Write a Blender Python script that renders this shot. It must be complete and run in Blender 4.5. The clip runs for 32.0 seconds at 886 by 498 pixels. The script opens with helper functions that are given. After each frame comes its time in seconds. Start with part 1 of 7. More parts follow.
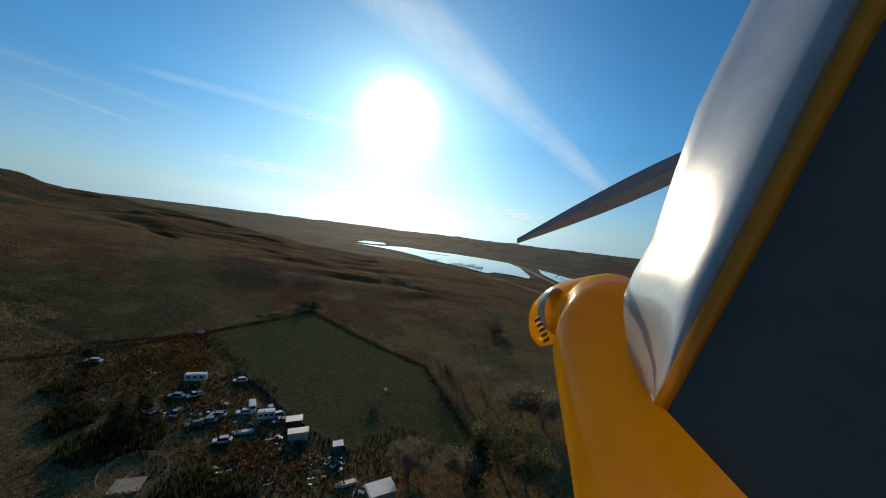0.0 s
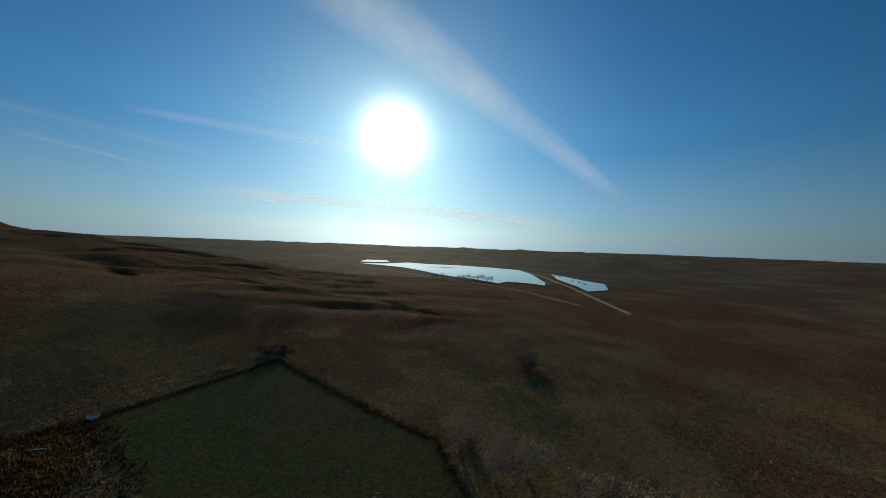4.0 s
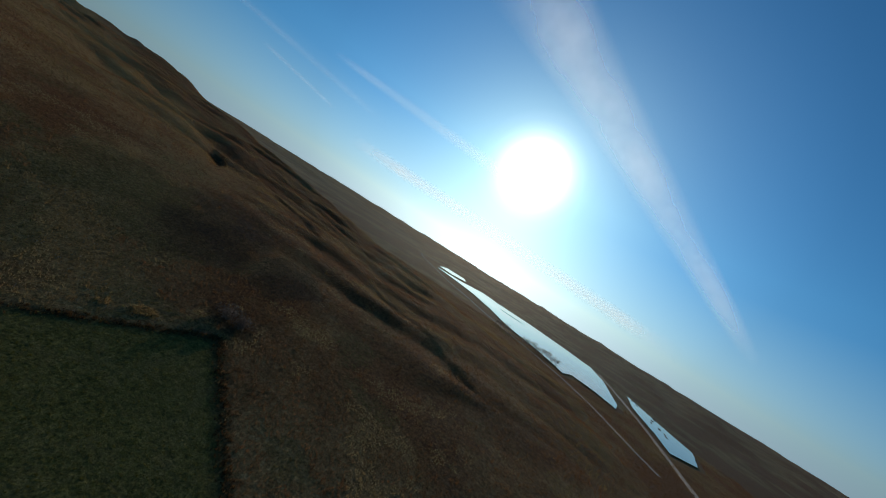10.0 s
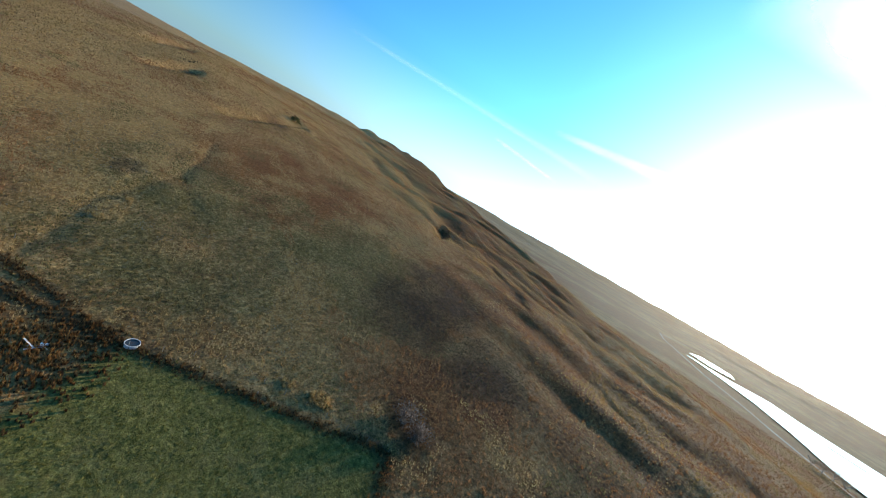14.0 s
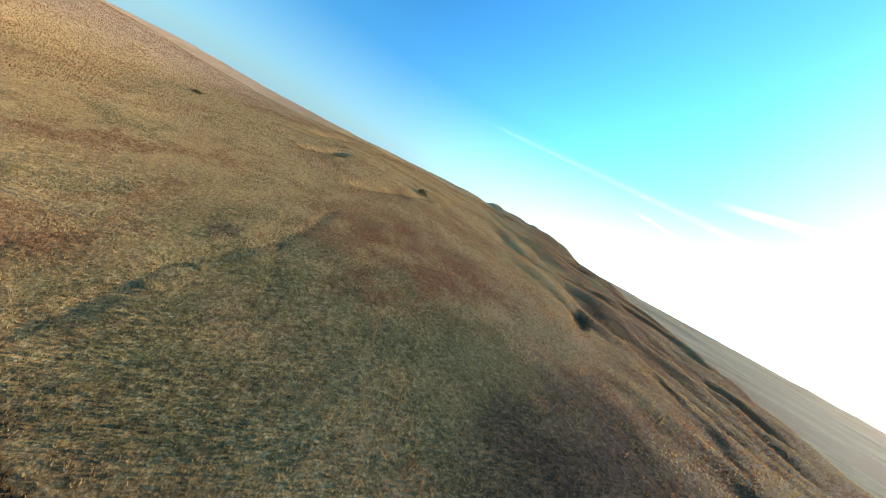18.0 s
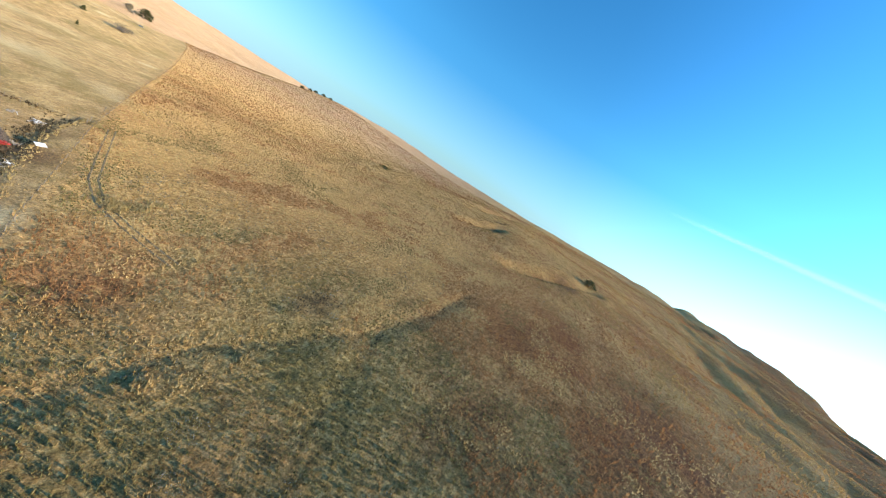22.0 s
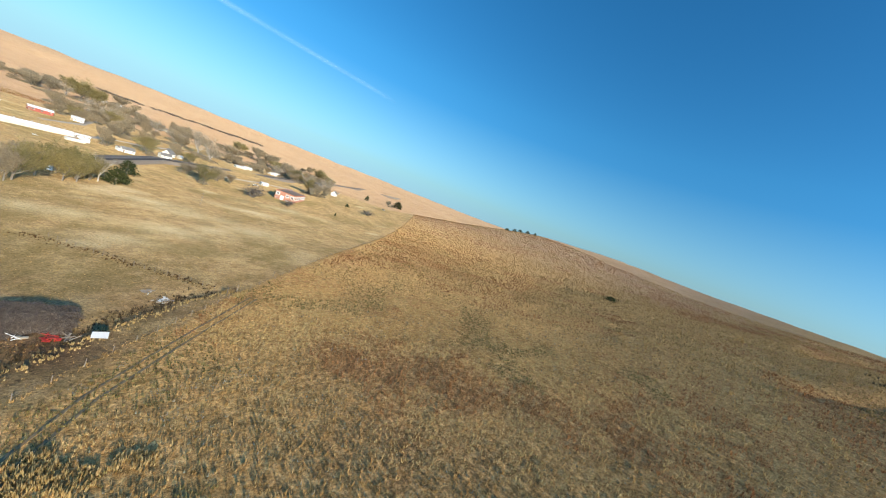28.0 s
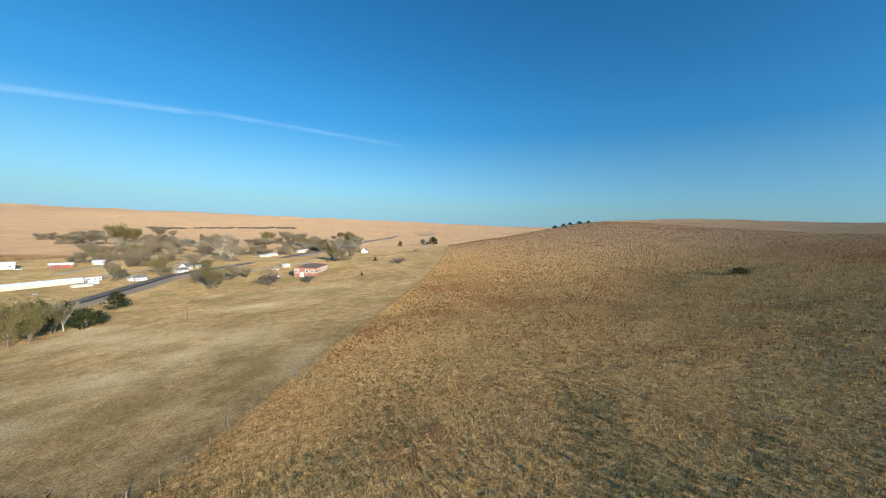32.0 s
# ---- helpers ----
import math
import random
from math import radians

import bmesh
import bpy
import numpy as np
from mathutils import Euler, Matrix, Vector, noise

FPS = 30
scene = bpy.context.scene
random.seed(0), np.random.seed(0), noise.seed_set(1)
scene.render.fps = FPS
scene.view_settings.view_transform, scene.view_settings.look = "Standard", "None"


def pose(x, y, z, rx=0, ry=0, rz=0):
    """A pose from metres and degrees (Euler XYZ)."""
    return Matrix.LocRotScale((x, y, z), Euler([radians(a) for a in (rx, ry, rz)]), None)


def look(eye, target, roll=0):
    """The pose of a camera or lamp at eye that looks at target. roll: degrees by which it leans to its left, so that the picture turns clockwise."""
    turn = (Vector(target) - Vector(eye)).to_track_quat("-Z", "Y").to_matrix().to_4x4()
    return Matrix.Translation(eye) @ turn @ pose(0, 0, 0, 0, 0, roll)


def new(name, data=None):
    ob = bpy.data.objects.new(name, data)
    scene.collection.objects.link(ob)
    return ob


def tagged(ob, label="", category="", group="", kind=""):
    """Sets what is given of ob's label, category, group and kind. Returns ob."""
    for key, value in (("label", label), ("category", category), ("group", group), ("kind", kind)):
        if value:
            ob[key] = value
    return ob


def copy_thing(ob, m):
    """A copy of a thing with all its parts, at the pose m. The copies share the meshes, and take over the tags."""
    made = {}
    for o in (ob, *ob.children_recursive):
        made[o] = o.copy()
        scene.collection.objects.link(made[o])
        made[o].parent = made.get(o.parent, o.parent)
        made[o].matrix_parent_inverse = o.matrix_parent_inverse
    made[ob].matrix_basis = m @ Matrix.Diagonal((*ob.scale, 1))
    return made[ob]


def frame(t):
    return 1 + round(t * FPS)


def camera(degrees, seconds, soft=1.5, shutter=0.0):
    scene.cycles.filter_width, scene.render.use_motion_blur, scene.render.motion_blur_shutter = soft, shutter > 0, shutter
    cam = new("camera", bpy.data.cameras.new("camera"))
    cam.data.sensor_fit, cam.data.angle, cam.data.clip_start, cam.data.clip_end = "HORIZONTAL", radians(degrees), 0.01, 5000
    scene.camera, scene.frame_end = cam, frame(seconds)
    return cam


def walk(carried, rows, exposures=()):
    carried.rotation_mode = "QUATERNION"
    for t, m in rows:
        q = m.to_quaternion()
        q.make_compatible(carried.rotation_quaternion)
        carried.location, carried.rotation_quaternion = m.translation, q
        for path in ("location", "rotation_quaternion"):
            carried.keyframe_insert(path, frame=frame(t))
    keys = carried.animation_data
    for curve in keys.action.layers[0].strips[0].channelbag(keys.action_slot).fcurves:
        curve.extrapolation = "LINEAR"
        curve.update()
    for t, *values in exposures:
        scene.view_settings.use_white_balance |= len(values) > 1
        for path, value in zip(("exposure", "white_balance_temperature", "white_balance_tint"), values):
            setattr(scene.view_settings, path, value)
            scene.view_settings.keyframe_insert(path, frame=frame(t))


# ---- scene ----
# ---- camera and its flight ----
FLIGHT_SECONDS = 32.0
cam = camera(104.3, FLIGHT_SECONDS, 1.0)
PATH = [
    (0, (23.21, -13.34, 40.26), (23.57, -63.30, 38.15), 7.00),
    (0.5, (22.85, -19.16, 39.85), (23.30, -69.14, 38.43), 4.71),
    (1, (22.57, -24.88, 39.59), (22.55, -74.87, 38.51), 3.29),
    (1.5, (22.34, -30.53, 39.35), (21.83, -80.52, 38.45), 2.60),
    (2, (22.25, -36.29, 39.24), (21.83, -86.28, 38.60), 2.76),
    (2.5, (22.03, -42.17, 39.09), (22.30, -92.17, 38.96), 2.99),
    (3, (22.29, -48.35, 38.75), (23.70, -98.32, 38.08), 2.82),
    (3.5, (22.82, -54.67, 38.34), (24.70, -104.62, 37.41), 2.45),
    (4, (23.41, -60.98, 37.97), (24.65, -110.96, 37.62), 2.08),
    (4.5, (23.85, -67.13, 37.76), (23.72, -117.12, 38.64), 1.91),
    (5, (23.96, -72.97, 37.81), (22.94, -122.93, 39.67), 2.15),
    (5.5, (24.23, -78.35, 37.99), (22.22, -128.21, 41.13), 4.24),
    (6, (24.62, -83.71, 38.47), (22.20, -133.46, 42.81), 9.59),
    (6.5, (24.97, -88.97, 39.12), (23.12, -138.66, 44.35), 16.72),
    (7, (24.94, -93.81, 39.75), (24.62, -143.53, 44.99), 22.21),
    (7.5, (25.07, -98.45, 40.48), (26.47, -148.23, 44.88), 25.37),
    (8, (25.21, -102.65, 41.26), (28.46, -152.44, 44.48), 27.25),
    (8.5, (25.27, -106.76, 41.87), (30.63, -156.44, 43.62), 28.02),
    (9, (25.70, -110.87, 42.38), (33.72, -160.22, 42.92), 28.40),
    (9.5, (26.42, -115.04, 42.83), (37.55, -163.78, 42.66), 29.36),
    (10, (27.53, -119.39, 43.13), (41.82, -167.30, 42.64), 31.70),
    (10.5, (28.56, -123.51, 43.36), (46.25, -170.26, 42.24), 34.72),
    (11, (29.87, -127.73, 43.47), (51.31, -172.85, 41.27), 37.47),
    (11.5, (31.66, -131.84, 43.64), (56.88, -174.87, 40.22), 39.73),
    (12, (33.56, -135.74, 43.82), (62.36, -176.34, 39.07), 40.29),
    (12.5, (36.27, -139.56, 43.72), (68.21, -177.53, 37.54), 38.23),
    (13, (39.75, -143.29, 43.31), (74.47, -178.52, 36.01), 34.55),
    (13.5, (43.46, -146.74, 42.82), (80.65, -179.23, 35.01), 31.44),
    (14, (47.47, -149.83, 42.59), (86.65, -179.85, 34.60), 29.34),
    (14.5, (51.67, -152.87, 42.33), (92.50, -180.55, 34.16), 27.65),
    (15, (56.21, -155.76, 41.87), (98.44, -181.22, 33.62), 26.53),
    (15.5, (60.86, -158.37, 41.48), (104.26, -181.81, 33.32), 26.02),
    (16, (65.71, -160.72, 40.92), (110.33, -181.76, 32.77), 25.98),
    (16.5, (70.73, -162.81, 40.30), (116.39, -181.50, 32.20), 26.30),
    (17, (75.83, -164.63, 39.70), (122.34, -181.18, 31.77), 26.87),
    (17.5, (80.97, -166.19, 39.23), (128.23, -180.61, 31.57), 27.64),
    (18, (86.08, -167.48, 38.99), (134.12, -179.25, 31.66), 28.56),
    (18.5, (91.29, -168.44, 38.68), (139.94, -177.64, 31.69), 30.54),
    (19, (96.83, -169.26, 38.54), (145.96, -175.61, 31.69), 32.78),
    (19.5, (102.56, -169.95, 38.18), (151.99, -173.13, 31.36), 34.02),
    (20, (108.34, -170.06, 37.91), (157.86, -169.97, 30.96), 34.57),
    (20.5, (114.07, -169.84, 37.64), (163.41, -166.54, 30.25), 34.68),
    (21, (119.80, -169.36, 37.41), (168.73, -162.95, 29.36), 34.31),
    (21.5, (125.52, -168.64, 37.19), (173.84, -159.08, 28.58), 33.67),
    (22, (131.17, -167.31, 36.80), (178.73, -154.65, 28.01), 33.07),
    (22.5, (136.94, -165.66, 36.34), (183.56, -149.80, 27.68), 32.33),
    (23, (142.68, -163.59, 35.91), (188.24, -144.71, 27.67), 31.83),
    (23.5, (148.18, -161.23, 35.59), (192.61, -139.62, 27.92), 32.19),
    (24, (153.77, -158.39, 35.18), (196.84, -134.10, 27.78), 32.68),
    (24.5, (159.23, -155.38, 34.67), (200.60, -128.30, 27.24), 32.34),
    (25, (164.48, -151.48, 33.81), (203.73, -121.51, 26.00), 32.21),
    (25.5, (169.47, -147.01, 32.82), (206.65, -114.54, 24.89), 31.96),
    (26, (174.15, -142.28, 31.88), (209.55, -107.78, 24.32), 31.26),
    (26.5, (178.50, -137.56, 31.20), (212.25, -101.31, 24.32), 29.85),
    (27, (182.50, -133.17, 30.99), (214.19, -95.02, 24.64), 27.44),
    (27.5, (186.61, -128.96, 30.94), (216.42, -89.27, 24.95), 24.35),
    (28, (190.24, -124.68, 31.01), (218.52, -83.87, 25.12), 21.69),
    (28.5, (193.94, -120.25, 31.11), (220.87, -78.54, 25.17), 19.54),
    (29, (197.57, -115.75, 31.23), (223.51, -73.43, 25.21), 18.17),
    (29.5, (201.25, -111.19, 31.22), (226.20, -68.27, 25.24), 17.53),
    (30, (204.97, -106.28, 31.14), (228.78, -62.73, 25.16), 17.11),
    (30.5, (208.56, -101.13, 30.88), (231.35, -57.00, 25.18), 15.63),
    (31, (211.91, -95.85, 30.71), (233.99, -51.28, 25.53), 12.10),
    (31.5, (215.36, -90.53, 30.50), (237.09, -45.72, 26.04), 7.25),
    (32, (219.10, -85.12, 30.11), (241.10, -40.37, 26.44), 2.58),
]
# The film camera brightens its picture as the sun leaves the view.
EXPOSURES = [(0, -1.2, 6900, 13), (2.5, -1.5, 6900, 13), (5, -1.85, 6900, 13), (6, -2.0, 6900, 13), (7, -2.0, 6900, 13), (8, -1.9, 6900, 13),
             (9, -1.7, 6900, 13), (10, -1.4, 6900, 13), (11, -1.1, 6900, 13), (12, -0.55, 6900, 13), (13, 0.2, 6900, 13), (14, 0.6, 6900, 13),
             (15, 0.8, 6900, 13), (18, 1.1, 6950, 13), (20, 1.25, 7000, 13), (23, 1.15, 6900, 12), (27, 0.75, 6700, 11), (30, 0.5, 6700, 11), (32, 0.4, 6600, 11)]
walk(cam, [(t, look(eye, target, roll)) for t, eye, target, roll in PATH], EXPOSURES)

# ---- daylight ----
SUN_AZ, SUN_EL = radians(-79.8), radians(17.5)
sun_way = Vector((math.cos(SUN_AZ) * math.cos(SUN_EL), math.sin(SUN_AZ) * math.cos(SUN_EL), math.sin(SUN_EL)))
world = bpy.data.worlds.new("world")
scene.world = world
world.use_nodes = True
wn = world.node_tree
sky = wn.nodes.new("ShaderNodeTexSky")
sky.sky_type = "NISHITA"
sky.sun_disc = False
sky.sun_elevation, sky.sun_rotation = SUN_EL, math.pi / 2 - SUN_AZ
sky.altitude, sky.air_density, sky.dust_density, sky.ozone_density = 800, 1.0, 0.7, 3.5
# haze pales the colour of the sky towards the horizon
aloft = wn.nodes.new("ShaderNodeSeparateXYZ")
wn.links.new(wn.nodes.new("ShaderNodeTexCoord").outputs["Generated"], aloft.inputs[0])
pale = wn.nodes.new("ShaderNodeMapRange")
for slot, value in ((1, 0.0), (2, 0.25), (3, 0.62), (4, 1.22)):
    pale.inputs[slot].default_value = value
wn.links.new(aloft.outputs["Z"], pale.inputs[0])
vivid = wn.nodes.new("ShaderNodeHueSaturation")
wn.links.new(pale.outputs[0], vivid.inputs["Saturation"])
shade = wn.nodes.new("ShaderNodeMix")
shade.data_type = "RGBA"
shade.inputs[6].default_value, shade.inputs[7].default_value = (0.44, 0.62, 0.77, 1), (0.60, 1.05, 1.04, 1)
deep = wn.nodes.new("ShaderNodeMapRange")
deep.inputs[2].default_value = 0.3
wn.links.new(aloft.outputs["Z"], deep.inputs[0])
wn.links.new(deep.outputs[0], shade.inputs[0])
tint = wn.nodes.new("ShaderNodeMix")
tint.data_type, tint.blend_type = "RGBA", "MULTIPLY"
tint.inputs[0].default_value = 1.0
wn.links.new(shade.outputs[2], tint.inputs[7])
# the sky just above the hills goes on down behind them
floor_z = wn.nodes.new("ShaderNodeMath")
floor_z.operation = "MAXIMUM"
floor_z.inputs[1].default_value = 0.045
over = wn.nodes.new("ShaderNodeCombineXYZ")
for axis in "XY":
    wn.links.new(aloft.outputs[axis], over.inputs[axis])
wn.links.new(aloft.outputs["Z"], floor_z.inputs[0])
wn.links.new(floor_z.outputs[0], over.inputs["Z"])
wn.links.new(over.outputs[0], sky.inputs["Vector"])
wn.links.new(sky.outputs[0], vivid.inputs["Color"])
wn.links.new(vivid.outputs[0], tint.inputs[6])
# thin high haze brightens the whole half of the sky round the sun
toward = wn.nodes.new("ShaderNodeVectorMath")
toward.operation = "DOT_PRODUCT"
toward.inputs[1].default_value = sun_way
wn.links.new(over.outputs[0], toward.inputs[0])
spanned = wn.nodes.new("ShaderNodeMapRange")
spanned.inputs[1].default_value = -1.0
wn.links.new(toward.outputs["Value"], spanned.inputs[0])
haze = wn.nodes.new("ShaderNodeValToRGB")
haze.color_ramp.interpolation = "B_SPLINE"
for at, c in ((0.58, (0.325, 0.35, 0.35, 1)), (0.91, (0.96, 0.94, 0.98, 1))):
    haze.color_ramp.elements.new(at).color = c
haze.color_ramp.elements[0].color, haze.color_ramp.elements[-1].color = (0.32, 0.365, 0.375, 1), (1.0, 0.98, 1.0, 1)
wn.links.new(spanned.outputs[0], haze.inputs[0])
glare = wn.nodes.new("ShaderNodeMix")
glare.data_type, glare.blend_type = "RGBA", "MULTIPLY"
glare.inputs[0].default_value = 1.0
wn.links.new(tint.outputs[2], glare.inputs[6])
wn.links.new(haze.outputs[0], glare.inputs[7])
wn.links.new(glare.outputs[2], wn.nodes["Background"].inputs[0])
wn.nodes["Background"].inputs[1].default_value = 0.29
lamp = bpy.data.lights.new("sun", "SUN")
lamp.energy, lamp.angle, lamp.color = 5.0, radians(0.55), (1.0, 0.85, 0.61)
sun_lamp = new("sun", lamp)
sun_lamp.matrix_world = look(sun_way * 100, (0, 0, 0))


# ---- relief of the land ----
SPOTS, SPOT_STEP, SPOT_X, SPOT_Y = 10, 75.0, -100.0, -400.0
HEIGHTS = [
    -18.1, -13.6, -6.0, 4.5, 15.4, 25.1, 33.2, 39.7, 44.1, 47.4,
    -16.9, -10.5, -3.6, 2.9, 11.0, 20.2, 30.0, 39.0, 45.2, 49.6,
    -15.6, -7.1, 0.1, 3.6, 8.9, 16.5, 27.1, 37.7, 45.1, 49.9,
    -13.8, -6.6, -1.0, 7.7, 11.9, 16.6, 26.5, 35.3, 42.1, 47.7,
    -12.3, -11.5, -14.5, -1.9, 11.6, 23.7, 29.0, 31.1, 37.3, 45.1,
    -12.6, -14.3, -15.8, -8.2, 1.4, 11.6, 18.7, 24.5, 34.5, 45.0,
    -13.4, -14.5, -13.3, -9.1, -6.8, -0.3, 11.5, 23.9, 35.5, 45.0,
    -13.2, -14.8, -15.5, -14.8, -10.3, 3.3, 16.7, 29.9, 37.7, 41.4,
    -12.5, -13.5, -14.5, -14.1, -6.1, 4.8, 16.0, 30.1, 34.1, 33.0,
    -11.9, -10.6, -9.3, -7.9, -6.7, -7.3, 3.3, 18.6, 23.7, 21.9,
]
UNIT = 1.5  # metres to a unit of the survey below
LAKE_Z = -14.0
LAKE = [(-90, -427), (-74, -447), (-51, -457), (-39, -430), (-12, -477), (28, -514), (61, -586), (101, -650), (143, -691), (204, -733), (155, -750), (112, -823), (71, -792), (-5, -781), (-70, -737), (-113, -693), (-115, -603), (-99, -459)]
POND = [(220, -803), (183, -785), (158, -833), (178, -904), (226, -893)]
BACKWATER = [(-150, -610), (-172, -470), (-150, -405), (-121, -385), (-128, -440), (-132, -520)]


def smooth(a, b, x):
    t = np.clip((x - a) / (b - a), 0, 1)
    return t * t * (3 - 2 * t)


def lattice(i, j, seed):
    q = np.sin(i * 127.1 + j * 311.7 + seed * 74.7) * 43758.5453
    return q - np.floor(q)


def value_noise(x, y, seed=0):
    i, j = np.floor(x), np.floor(y)
    u, v = x - i, y - j
    u, v = u * u * (3 - 2 * u), v * v * (3 - 2 * v)
    a, b = lattice(i, j, seed), lattice(i + 1, j, seed)
    c, d = lattice(i, j + 1, seed), lattice(i + 1, j + 1, seed)
    return a + (b - a) * u + (c - a) * v + (a - b - c + d) * u * v


def fbm(x, y, seed=0, octaves=4):
    total, size = 0, 0.5
    for k in range(octaves):
        total, size = total + size * value_noise(x * 2**k, y * 2**k, seed + k), size / 2
    return total


def spline_height(x, y):
    u = np.clip((x - SPOT_X) / SPOT_STEP, 0, SPOTS - 1.0001)
    v = np.clip((y - SPOT_Y) / SPOT_STEP, 0, SPOTS - 1.0001)
    i, j = np.floor(u).astype(int), np.floor(v).astype(int)
    f, g = u - i, v - j
    grid = np.array(HEIGHTS, float).reshape(SPOTS, SPOTS)

    def weights(t):
        return [(1 - t) ** 3 / 6, (3 * t**3 - 6 * t * t + 4) / 6, (-3 * t**3 + 3 * t * t + 3 * t + 1) / 6, t**3 / 6]

    total = 0
    for p, a in enumerate(weights(f)):
        for q, b in enumerate(weights(g)):
            total = total + a * b * grid[np.clip(j + q - 1, 0, SPOTS - 1), np.clip(i + p - 1, 0, SPOTS - 1)]
    return total


def edge_distance(x, y, loop):
    """Distance to a closed outline, negative inside."""
    best, inside = np.full(np.shape(x), 1e9), np.zeros(np.shape(x), bool)
    for (ax, ay), (bx, by) in zip(loop, loop[1:] + loop[:1]):
        t = np.clip(((x - ax) * (bx - ax) + (y - ay) * (by - ay)) / ((bx - ax) ** 2 + (by - ay) ** 2), 0, 1)
        best = np.minimum(best, np.hypot(x - ax - t * (bx - ax), y - ay - t * (by - ay)))
        inside ^= ((ay > y) != (by > y)) & (x < (bx - ax) * (y - ay) / (by - ay + 1e-9) + ax)
    return np.where(inside, -best, best)


def line_distance(x, y, line):
    best = np.full(np.shape(x), 1e9)
    for (ax, ay), (bx, by) in zip(line, line[1:]):
        t = np.clip(((x - ax) * (bx - ax) + (y - ay) * (by - ay)) / ((bx - ax) ** 2 + (by - ay) ** 2), 0, 1)
        best = np.minimum(best, np.hypot(x - ax - t * (bx - ax), y - ay - t * (by - ay)))
    return best


# cut banks and washes: line, depth and half width in metres, one steep side or not
GULLIES = [
    ([(316, -160), (330, -172), (350, -184), (372, -196), (386, -209)], 4.0, 10.0, True),
    ([(366, -113), (385, -124), (404, -128)], 3.5, 9.0, True),
    ([(246, -298), (264, -310), (288, -323)], 3.0, 10.0, True),
    ([(172, -316), (190, -326), (218, -336)], 2.0, 14.0, True),
    ([(40, -290), (62, -300), (96, -308)], 1.5, 14.0, True),
    ([(490, -99), (525, -104), (565, -110)], 6.0, 16.0, True),
    ([(143, -128), (151, -130), (171, -132.5), (185, -140), (200, -146.5), (225, -152), (248, -153.5)], 0.45, 2.0, False),
    ([(202, -147.5), (190, -150), (172, -155)], 0.3, 1.8, False),
    ([(160, -86), (170, -66), (179, -50), (187, -37), (196, -28)], 0.7, 2.5, False),
]
VALLEY = [(-150, 700), (-140, 100), (-130, -300), (-60, -600), (60, -850), (300, -1150), (600, -1700)]


